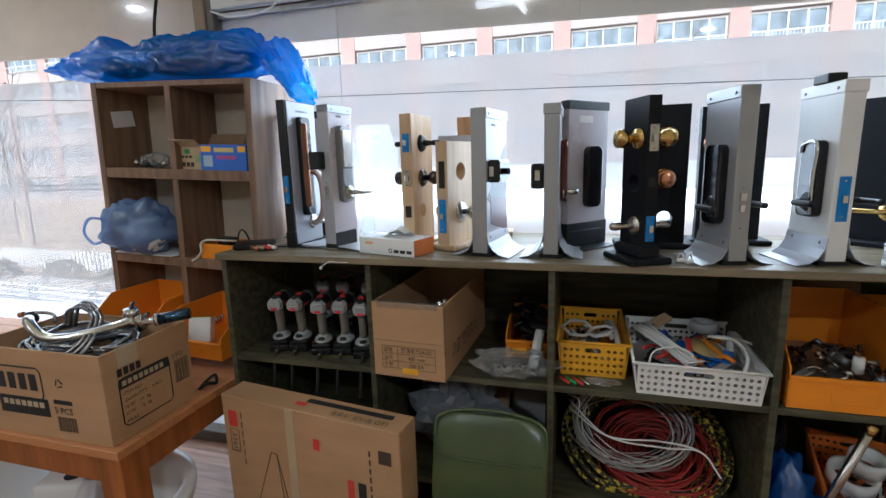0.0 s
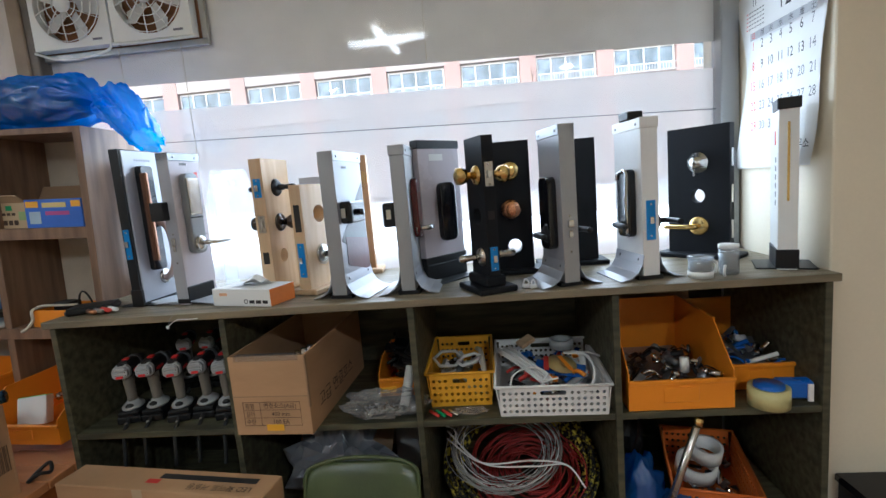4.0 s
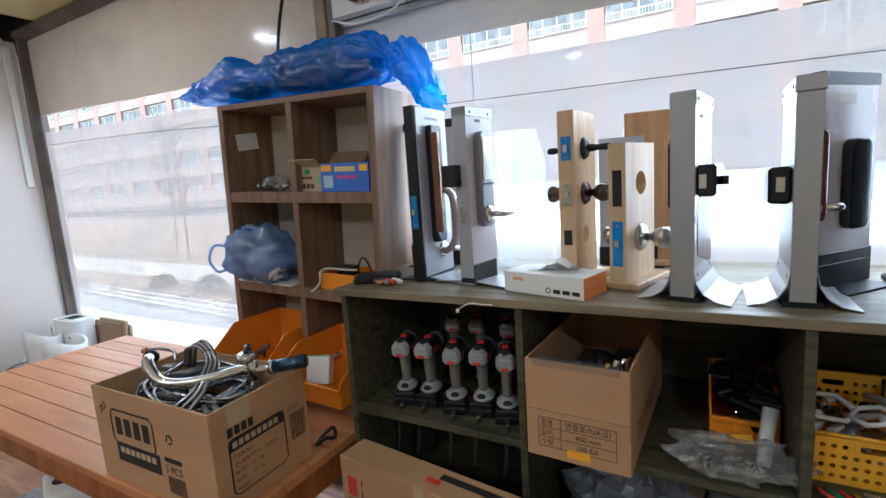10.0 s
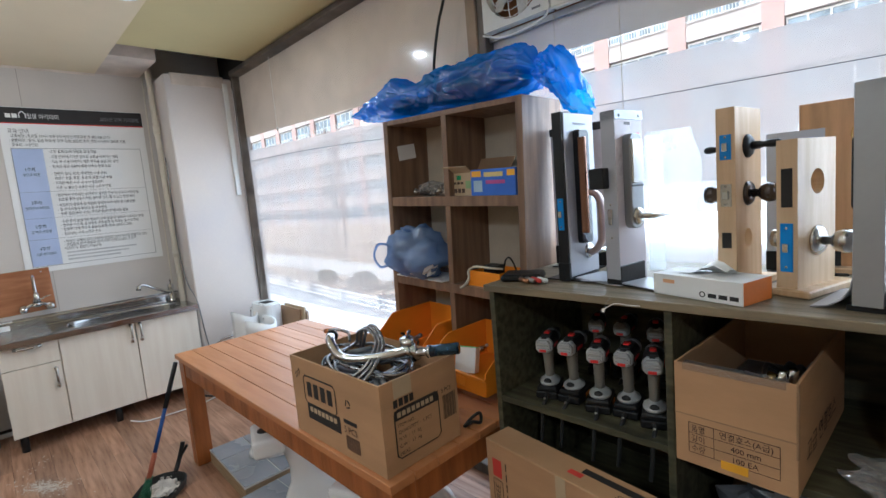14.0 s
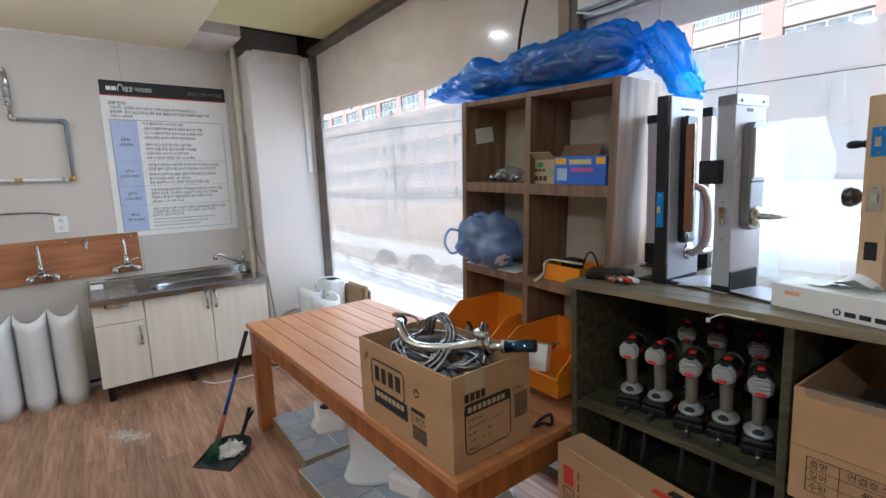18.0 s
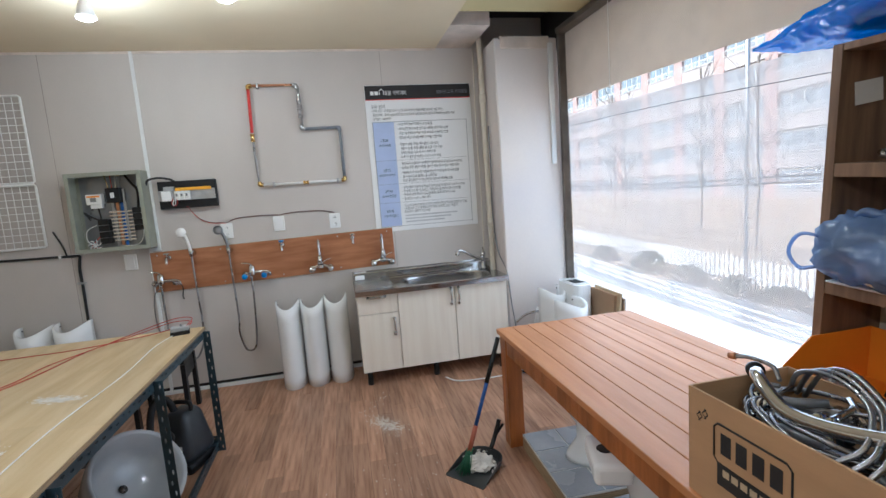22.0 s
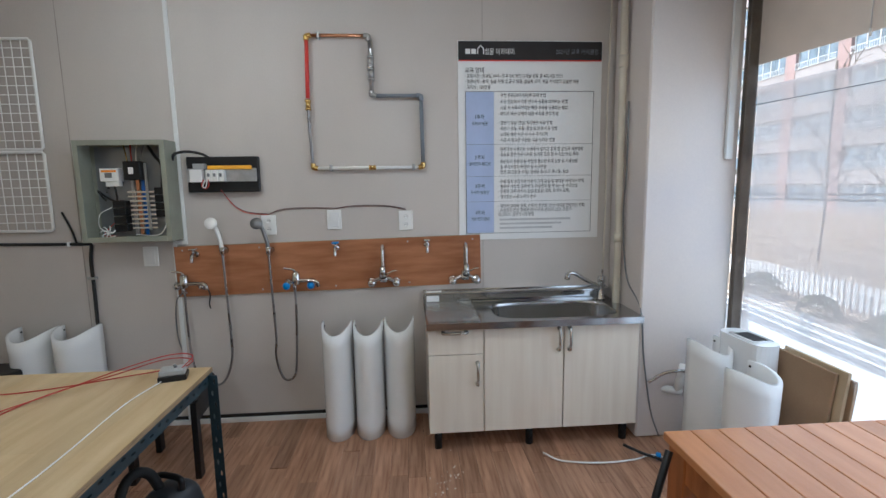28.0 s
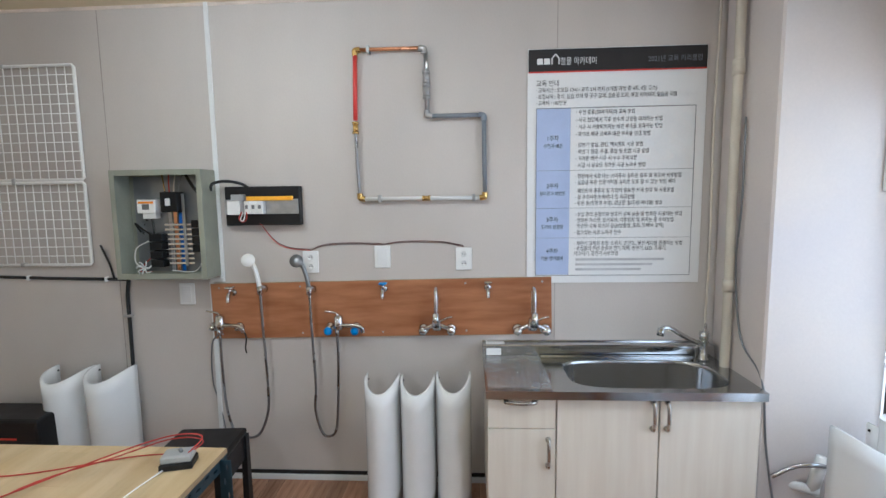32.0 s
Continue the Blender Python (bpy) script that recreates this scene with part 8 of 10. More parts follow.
part("back_piping", tube([(-0.165, 0.005, 0.50), (-0.168, 0.02, 0.64), (-0.15, 0.045, 0.715), (0, 0.06, 0.735), (0.15, 0.045, 0.715), (0.168, 0.02, 0.64), (0.165, 0.005, 0.50)], 0.006, 8), M_CHAIR, ch)
part("stitched_seam", tube([(-0.158, -0.004, 0.612), (-0.08, -0.011, 0.608), (0.08, -0.011, 0.608), (0.158, -0.004, 0.612)], 0.0035, 6), M_CHAIR, ch)
for sx in (-1, 1):
    part("leg", tube([(sx * 0.13, -0.36, 0.42), (sx * 0.15, -0.38, 0.2), (sx * 0.17, -0.40, 0.0)], 0.011, 8), M_CHROME, ch)
    part("leg", tube([(sx * 0.13, -0.05, 0.43), (sx * 0.15, 0.0, 0.2), (sx * 0.17, 0.03, 0.0)], 0.011, 8), M_CHROME, ch)
dv = thing("desk_edge", pose(1.40, 1.36, 0), "black cabinet beside the shelf unit", "cabinet")
part("body", box(0.0, 0, 0, 0.45, 0.16, 0.515, 0.004), M_BLACK, dv)
part("top", box(-0.008, -0.01, 0.515, 0.455, 0.165, 0.54, 0.004), M_GLOSSBLACK, dv)

# ---- bookcase contents, in the bookcase's own frame ----
def in_case(x, y, z, rz=0):
    return BKM @ pose(x, y, z, 0, 0, rz)


pb = thing("parts_carton", in_case(0.385, 0.035, 0.767), "small pale carton with open flaps and green print", "cardboard box")
part("carton", box(0, 0, 0, 0.135, 0.16, 0.095, 0.001), M_CARDPALE, pb)
part("flap", box(0, -0.045, 0.0, 0.135, 0.002, 0.003), M_CARDPALE, pb, "", pose(0, 0, 0.095, -35, 0, 0))
part("flap", box(0, 0, 0, 0.20, 0.003, 0.07), M_CARDIN, pb, "", pose(0.02, 0.15, 0.095, -30, 0, 0))
part("green_print", box(0.100, -0.001, 0.030, 0.132, 0.0, 0.062), mat("pale_green_print", (0.30, 0.45, 0.20), 0.6), pb)
for k in range(4):
    part("icon", box(0.012 + 0.022 * k, -0.001, 0.012, 0.028 + 0.022 * k, 0.0, 0.03), M_INKBROWN, pb)
    part("print_line", box(0.012 + 0.02 * k, -0.001, 0.048, 0.026 + 0.02 * k, 0.0, 0.058), M_INKBROWN, pb)
part("green_badge", box(0.05, -0.0012, 0.066, 0.075, 0.0, 0.085), M_GREEN, pb)
bb2 = thing("blue_parts_box", in_case(0.528, 0.02, 0.767), "blue printed carton with yellow stickers", "cardboard box")
part("carton", box(0, 0, 0, 0.225, 0.14, 0.105, 0.001), M_BLUEBOX, bb2)
part("yellow_sticker", box(0.005, -0.001, 0.075, 0.055, 0.0, 0.098), M_YELLOW, bb2)
part("yellow_sticker", box(0.185, -0.001, 0.075, 0.222, 0.0, 0.098), M_YELLOW, bb2)
part("print_bar", box(0.07, -0.001, 0.074, 0.165, 0.0, 0.092), mat("pale_yellow_print", (0.75, 0.62, 0.25), 0.6), bb2)
part("print_bar", box(0.08, -0.001, 0.046, 0.175, 0.0, 0.060), mat("magenta_print", (0.55, 0.10, 0.35), 0.6), bb2)
part("pale_picture", box(0.015, -0.001, 0.015, 0.06, 0.0, 0.06), mat("pale_blue_pic", (0.45, 0.6, 0.75), 0.6), bb2)
nt = thing("paper_note", in_case(0.034, 0.06, 0.94, 0), "paper note stuck inside the bookcase", "note")
part("sheet", box(0.0, 0, 0, 0.0015, 0.11, 0.07), M_PAPER, nt, "", pose(0, 0, 0, 8, 0, 0))
bl = thing("bulb_bag", in_case(0.21, 0.10, 0.767), "clear bags of small black and silver parts", "plastic bag")
part("film", crumple(0.075, 0.05, 0.032, 2.2, 20, 9, 0.4), M_CLEARBAG, bl)
for k in range(14):
    r = random.Random(60 + k)
    x, y = r.uniform(-0.11, 0.07), r.uniform(-0.04, 0.03)
    part("part", rod((x, y, 0.012), (x + r.uniform(-0.03, 0.03), y, r.uniform(0.02, 0.05)), 0.011, 8), M_BLACK if k % 2 else M_CHROME, bl)
pbag = thing("blue_carrier_bag", in_case(0.175, 0.02, 0.388), "pale blue plastic carrier bag bulging out of the shelf", "plastic bag")
part("film", crumple(0.165, 0.125, 0.118, 4.4, 44, 24, 0.26), M_PALEBAG, pbag, "pale blue crinkled film", smooth=True)
part("white_content", crumple(0.10, 0.07, 0.075, 1.4, 18, 9, 0.2), M_PAPER, pbag, "white content", pose(0.04, -0.02, 0.01))
part("bag_handle", tube([(-0.10, -0.07, 0.15), (-0.17, -0.10, 0.16), (-0.20, -0.11, 0.10), (-0.17, -0.10, 0.05), (-0.12, -0.09, 0.06)], 0.006, 6), M_PALEBAG, pbag)
part("bag_handle", tube([(-0.06, -0.03, 0.19), (-0.03, -0.04, 0.235), (0.03, -0.02, 0.22)], 0.014, 6), M_PALEBAG, pbag)
np_ = thing("folded_paper", in_case(0.04, -0.012, 0.387), "folded white paper under the bag", "paper")
part("sheet", box(0, 0, 0, 0.32, 0.16, 0.006, 0.002), M_PAPER, np_)
ty = thing("yellow_tray", in_case(0.49, 0.02, 0.387), "small orange tray with cables and cord", "tray")
for b in ((0, 0, 0, 0.17, 0.003, 0.065), (0, 0.15, 0, 0.17, 0.153, 0.065), (0, 0.003, 0, 0.003, 0.15, 0.065), (0.167, 0.003, 0, 0.17, 0.15, 0.065), (0.003, 0.003, 0, 0.167, 0.15, 0.003)):
    part("wall", box(*b, 0.0008), M_ORANGE, ty)
part("cord", tube([(0.02, 0.06, 0.07), (0.01, -0.004, 0.068), (0.012, -0.012, 0.03), (-0.01, -0.018, 0.0), (-0.03, -0.022, -0.012)], 0.006, 6), M_IVORY, ty, "cream braided cord")
part("cord", tube([(0.01, 0.02, 0.075), (0.05, 0.01, 0.082), (0.11, 0.02, 0.08), (0.15, 0.05, 0.075)], 0.005, 6), M_IVORY, ty)
part("charger", box(0.05, 0.04, 0.03, 0.12, 0.10, 0.085, 0.004), M_BLACK, ty)
part("black_cable", tube([(0.15, 0.05, 0.07), (0.18, 0.03, 0.12), (0.21, 0.02, 0.13), (0.235, 0.02, 0.09), (0.235, 0.03, 0.03)], 0.0035, 6), M_BLACK, ty)
ad = thing("power_adapter", in_case(0.70, 0.03, 0.387), "black power adapter and blue box on the shelf", "adapter")
part("case", box(0, 0, 0, 0.045, 0.07, 0.05, 0.006), M_BLACK, ad)
part("blue_base", box(-0.04, -0.02, 0, 0.06, -0.001, 0.02, 0.002), M_BLUEBOX, ad)
b = small_bin("storage_bin", in_case(0.045, -0.165, 0.0256), 0.315, 0.36, 0.185, "orange stacking bin sticking out of the bookcase", "orange bins", 0.42)
hardware(b, 0.02, 0.29, 0.02, 0.25, 0.03, 20, 51, (M_GREYM, M_BLACK, M_NICKEL))
b = small_bin("storage_bin", in_case(0.440, -0.185, 0.0256), 0.300, 0.36, 0.165, "orange stacking bin holding a small carton", "orange bins", 0.45)
part("small_carton", moved(box(0, 0, 0, 0.085, 0.06, 0.10, 0.002), pose(0.11, 0.03, 0.045, -18, 0, 25)), M_PAPER, b, "white carton with a green top")
part("green_top", moved(box(0.002, 0.002, 0.1003, 0.083, 0.058, 0.1012), pose(0.11, 0.03, 0.045, -18, 0, 25)), mat("green_print", (0.16, 0.55, 0.12), 0.5), b)
part("print_line", moved(box(0.02, 0.012, 0.1014, 0.06, 0.02, 0.1018), pose(0.11, 0.03, 0.045, -18, 0, 25)), M_INK, b)
part("carton_top", moved(box(0.001, 0.001, 0.1005, 0.084, 0.059, 0.102), pose(0.11, 0.03, 0.045, -18, 0, 25)), mat("bright_green_print", (0.15, 0.62, 0.18), 0.5), b)
hardware(b, 0.02, 0.28, 0.1, 0.28, 0.03, 16, 52, (M_GREYM, M_BLACK, M_NICKEL, M_CLEARHOSE))
hk = thing("black_clip", pose(-1.10, 1.36, TZ), "small black metal clips on the table", "clip")
part("ring", tube([(0, 0, 0.006), (0.02, 0.02, 0.02), (0.03, 0.05, 0.01), (0.01, 0.07, 0.03), (-0.01, 0.04, 0.012), (0, 0, 0.006)], 0.006, 8), M_BLACK, hk)

# blue bag on the bookcase
bgm = thing("blue_plastic_bag", BKM @ pose(0.40, 0.10, BH + 0.001), "large crumpled blue plastic bag of goods on the bookcase", "plastic bag")
def creases(p):
    """Sharp folds of crumpled film: the seams between cells."""
    d = noise.voronoi(p)[0]
    return min(0.5, d[1] - d[0])


def bag_shell(prof, nl, na, amp, ends=True, knot=None, fine=1.0):
    """A long crumpled bag: profile rows of x, half depth, half height, mid height, with sharp folds; knot: where it is gathered."""
    bm = bmesh.new()
    rings = []
    for i in range(nl):
        x = prof[0][0] + (prof[-1][0] - prof[0][0]) * i / (nl - 1)
        k = max(j for j in range(len(prof) - 1) if prof[j][0] <= x + 1e-9)
        t = (x - prof[k][0]) / (prof[k + 1][0] - prof[k][0])
        t = t * t * (3 - 2 * t)
        ry, rz, zc = (prof[k][q] * (1 - t) + prof[k + 1][q] * t for q in (1, 2, 3))
        ring = []
        for j in range(na):
            a = 2 * math.pi * j / na
            c, n = math.cos(a), math.sin(a)
            p = Vector((x * 5.0, c * 0.9, n * 0.9)) * fine
            f = 1 + amp * (0.9 * noise.noise(p * 0.8) + 1.0 * (creases(p * 1.1 + Vector((0, 2, 1))) - 0.2) + 0.45 * (creases(p * 2.7) - 0.18) + 0.12 * noise.noise(p * 9))
            if knot is not None:
                near = math.exp(-((x - knot) / 0.085) ** 2)
                f *= 1 + near * 0.20 * (abs(math.sin(9.5 * a + 5.0 * noise.noise(Vector((c * 1.5, n * 1.5, x * 5))))) - 0.6)
            z = zc + rz * n * f
            if -0.40 < x < 0.405:
                z = max(z, 0.002)
            ring.append(bm.verts.new((x + 0.035 * noise.noise(Vector((c * 2, n * 2, x * 6))), ry * c * f, z)))
        rings.append(ring)
    for a, b in zip(rings, rings[1:]):
        for j in range(na):
            bm.faces.new((a[j], a[(j + 1) % na], b[(j + 1) % na], b[j]))
    if ends:
        bm.faces.new(rings[0])
        bm.faces.new(rings[-1])
    bmesh.ops.recalc_face_normals(bm, faces=bm.faces)
    return bm


prof = [(-0.78, 0.012, 0.006, 0.078), (-0.70, 0.05, 0.020, 0.074), (-0.60, 0.09, 0.046, 0.078), (-0.50, 0.11, 0.066, 0.084), (-0.40, 0.125, 0.080, 0.092), (-0.30, 0.13, 0.084, 0.093), (-0.21, 0.12, 0.066, 0.083), (-0.15, 0.115, 0.067, 0.084), (-0.09, 0.14, 0.090, 0.098), (0.0, 0.155, 0.094, 0.102), (0.12, 0.16, 0.098, 0.104), (0.24, 0.16, 0.101, 0.106), (0.32, 0.15, 0.102, 0.107), (0.375, 0.12, 0.084, 0.101), (0.415, 0.045, 0.040, 0.090)]
part("film", bag_shell(prof, 190, 84, 0.34, True, 0.415), M_BLUEBAG, bgm, "crinkled blue film", smooth=True)
prof = [(0.414, 0.045, 0.040, 0.090), (0.44, 0.085, 0.062, 0.086), (0.48, 0.115, 0.078, 0.066), (0.52, 0.12, 0.076, 0.036), (0.555, 0.10, 0.064, -0.002), (0.59, 0.07, 0.04, -0.048)]
part("gathered_end", bag_shell(prof, 70, 110, 0.62, False, 0.43, 1.7), M_BLUEEND, bgm, "thin light blue gathered film", smooth=True)
part("content", moved(crumple(0.28, 0.085, 0.050, 6.1, 20, 10, 0.25), pose(0.10, 0, 0.03)), mat("dark_goods", (0.02, 0.06, 0.22), 0.6), bgm, "dark goods inside")
part("content", moved(crumple(0.12, 0.07, 0.036, 3.1, 18, 9, 0.3), pose(-0.30, 0, 0.03)), mat("dark_green_goods", (0.015, 0.06, 0.08), 0.6), bgm, "dark green goods inside")

# ---- carton of taps on the table ----
jc = open_carton("tap_carton", 0.525, 0.315, 0.282, "open brown carton heaped with chrome shower heads and hoses", t=0.007)
jc.matrix_world = pose(-1.600, 0.998, TZ + 0.0005, 0, 0, 0.6)
FRN = pose(0, -0.0012, 0, 90, 0, 0)
SDE = pose(0.5262, 0, 0, 90, 0, 90)


def print_frame(parent, x0, z0, x1, z1, m, r=0.003, material=M_INK):
    pts = [(x0, z0 + 0.012, 0), (x0 + 0.012, z0, 0), (x1 - 0.012, z0, 0), (x1, z0 + 0.012, 0), (x1, z1 - 0.012, 0), (x1 - 0.012, z1, 0), (x0 + 0.012, z1, 0), (x0, z1 - 0.012, 0), (x0, z0 + 0.012, 0)]
    bm = tube(pts, r, 4, curve=False)
    moved(bm, Matrix.Diagonal((1, 1, 0.15, 1)))
    part("print_frame", bm, material, parent, "", m)


# front print: a framed mark made of plain strokes, a dark band, a bar code
print_frame(jc, 0.085, 0.125, 0.285, 0.225, FRN)
bm = bmesh.new()
for x in (0.105, 0.148, 0.192, 0.235):
    flat(x, 0.152, x + 0.030, 0.205, bm)
part("logo_block", bm, M_INK, jc, "", FRN)
part("dark_band", flat(0.095, 0.070, 0.300, 0.128), M_INK, jc, "dark printed band", FRN)
bm = bmesh.new()
for k in range(7):
    flat(0.112 + 0.025 * k, 0.098, 0.131 + 0.025 * k, 0.116, bm, 0.0006)
part("light_print", bm, M_CARDPALE, jc, "", FRN)
lettering("print", "5 PCS", 0.030, M_INK, jc, FRN @ pose(0.322, 0.098, 0.0006))
part("print_line", flat(0.322, 0.118, 0.395, 0.132), M_INK, jc, "", FRN)
bm = bmesh.new()
for k in range(18):
    part("bar_code_line", flat(0.325 + 0.0042 * k, 0.030, 0.325 + 0.0042 * k + (0.0028 if k % 3 else 0.0015), 0.078), M_INKBROWN, jc, "", FRN)
bm = bmesh.new()
for k in range(3):
    a = 2.1 * k
    rod((0.355 + 0.014 * math.cos(a), 0.185 + 0.014 * math.sin(a), 0), (0.355 + 0.014 * math.cos(a + 1.5), 0.185 + 0.014 * math.sin(a + 1.5), 0), 0.002, 4, bm)
part("recycling_mark", bm, M_INK, jc, "", FRN)
for k, x in enumerate((0.03, 0.048)):
    print_frame(jc, x, 0.205 + 0.012 * k, x + 0.018, 0.229 + 0.012 * k, FRN, 0.0015)
# end print
bm = bmesh.new()
for x in (0.045, 0.066, 0.087, 0.108):
    flat(x, 0.198, x + 0.016, 0.222, bm)
part("logo_block", bm, M_INK, jc, "", SDE)
print_frame(jc, 0.045, 0.040, 0.225, 0.190, SDE, 0.0022)
part("dark_band", flat(0.045, 0.158, 0.225, 0.190), M_INK, jc, "dark printed band", SDE)
bm = bmesh.new()
for k in range(8):
    flat(0.055 + 0.019 * k, 0.166, 0.069 + 0.019 * k, 0.182, bm, 0.0006)
part("light_print", bm, M_CARDPALE, jc, "", SDE)
for k, tx in enumerate(("ITEM NO :", "QUANTITY :  5 PCS", "N.W :  11  kg", "G.W :  12  kg", "MEAS :")):
    lettering("print", tx, 0.016, M_INK, jc, SDE @ pose(0.055, 0.142 - 0.022 * k, 0.0006))
lettering("print", "5 PCS", 0.020, M_INK, jc, SDE @ pose(0.240, 0.182, 0.0006), squeeze=0.9)
bm = bmesh.new()
for k in range(14):
    part("bar_code_line", flat(0.243 + 0.0042 * k, 0.085, 0.243 + 0.0042 * k + (0.0028 if k % 3 else 0.0015), 0.165), M_INKBROWN, jc, "", SDE)
part("torn_tape", box(-0.004, 0.05, 0.225, 0.0004, 0.12, 0.284, 0.001), M_CARDPALE, jc, "peeling tape", pose(0.5262, 0.0, 0))
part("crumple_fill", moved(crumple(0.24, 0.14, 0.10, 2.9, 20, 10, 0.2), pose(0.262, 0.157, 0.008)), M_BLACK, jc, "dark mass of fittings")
r = random.Random(17)
for k in range(24):
    x, y = r.uniform(0.05, 0.45), r.uniform(0.05, 0.25)
    l = r.uniform(0.06, 0.16)
    a = r.uniform(0, 3.1)
    p = Vector((x, y, 0.215 + 0.03 * r.random()))
    q = p + Vector((math.cos(a) * l, math.sin(a) * l, r.uniform(-0.02, 0.035)))
    q.x, q.y = min(max(q.x, 0.03), 0.49), min(max(q.y, 0.03), 0.285)
    part("tap_part", rod(p, q, r.uniform(0.008, 0.017), 12, r2=r.uniform(0.006, 0.014)), M_CHROME if k % 3 else M_GREYM, jc)
for k in range(8):
    # wide slack loops of hose lying in the carton
    x, y = r.uniform(0.20, 0.32), r.uniform(0.13, 0.18)
    ra, rb, tilt, z = r.uniform(0.14, 0.21), r.uniform(0.08, 0.125), r.uniform(-0.2, 0.2), r.uniform(0.232, 0.262)
    turn = r.uniform(0.8, 1.0) * 6.28
    pts = []
    for q in range(13):
        a = k * 1.3 + turn * q / 12
        px, py = x + ra * math.cos(a), y + rb * math.sin(a)
        pts.append((min(max(px, 0.02), 0.505), min(max(py, 0.02), 0.295), z + tilt * (px - x) * 0.6 + 0.012 * math.sin(2 * a + k)))
    part("hose", tube(pts, 0.0058, 7, steps=10, ridged=0.06), M_HOSE, jc, "ribbed steel hose")
sp = part("spray_tap", tube([(0.055, 0.150, 0.318), (0.095, 0.115, 0.322), (0.135, 0.098, 0.306), (0.185, 0.092, 0.282), (0.25, 0.100, 0.278), (0.34, 0.120, 0.292), (0.42, 0.150, 0.312), (0.47, 0.175, 0.328)], 0.0165, 14), M_CHROME, jc, "large bent chrome spray tap")
part("spray_collar", rod((0.045, 0.158, 0.314), (0.065, 0.140, 0.321), 0.021, 16), M_BLACK, sp)
part("chrome_arm", rod((0.40, 0.16, 0.30), (0.545, 0.235, 0.325), 0.013, 12), M_CHROME, jc)
part("dark_grip", rod((0.515, 0.222, 0.318), (0.60, 0.26, 0.332), 0.0185, 16), mat("blue_chrome", (0.05, 0.10, 0.16), 0.12, 0.85), jc, "dark blue shiny grip")
part("grip_ring", rod((0.507, 0.218, 0.317), (0.516, 0.222, 0.318), 0.021, 16), M_CHROME, jc)
part("valve", rod((0.47, 0.20, 0.29), (0.455, 0.185, 0.35), 0.018, 12), M_CHROME, jc)
part("valve_cap", lathe([(0, 0), (0.024, 0), (0.022, 0.016), (0, 0.018)], 14), M_CHROME, jc, "", pose(0.452, 0.183, 0.346, 12, 8, 0))
part("valve_lever", tube([(0.452, 0.183, 0.362), (0.44, 0.20, 0.372), (0.415, 0.225, 0.368)], 0.006, 8), M_BRONZE, jc)
part("loop_hose", tube([(0.06, 0.22, 0.28), (0.02, 0.24, 0.30), (-0.03, 0.22, 0.310), (-0.055, 0.20, 0.308)], 0.0058, 8, steps=12, ridged=0.06), M_HOSE, jc, "hose end over the edge")
part("hose_nut", rod((-0.055, 0.20, 0.308), (-0.072, 0.195, 0.306), 0.010, 8), M_COPPER, jc)
for k in range(3):
    part("loop_hose", tube([(0.06 + 0.02 * k, 0.25, 0.25), (0.10 + 0.03 * k, 0.235, 0.315 + 0.012 * k), (0.20 + 0.02 * k, 0.215, 0.342 + 0.010 * k), (0.30 + 0.02 * k, 0.17, 0.325), (0.35 + 0.02 * k, 0.09, 0.285), (0.33 + 0.03 * k, 0.04, 0.25)], 0.0060, 8, steps=14, ridged=0.06), M_HOSE, jc, "looping steel hose")

# ---- under the table ----
def tiled_board(m, w, d, h, nx, ny, label):
    b = thing("tiled_board", m, label, "tiled board", "tiled display boards")
    part("base", box(0, 0, 0, w, d, h - 0.012, 0.002), M_PLYEDGE, b)
    part("grout_bed", box(0.0, 0.0, h - 0.012, w, d, h - 0.003), M_GROUT, b)
    for i in range(nx):
        for j in range(ny):
            part("tile", box(i * w / nx + 0.003, j * d / ny + 0.003, h - 0.004, (i + 1) * w / nx - 0.003, (j + 1) * d / ny - 0.003, h, 0.001), M_TILE, b)
    return b


tiled_board(pose(-3.00, 1.065, 0, 0, 0, -2), 0.58, 0.58, 0.088, 3, 3, "board laid with grey tiles, a toilet standing on it")
tiled_board(pose(-2.35, 0.985, 0, 0, 0, 2), 0.60, 0.62, 0.088, 3, 3, "board laid with grey tiles, a toilet standing on it")


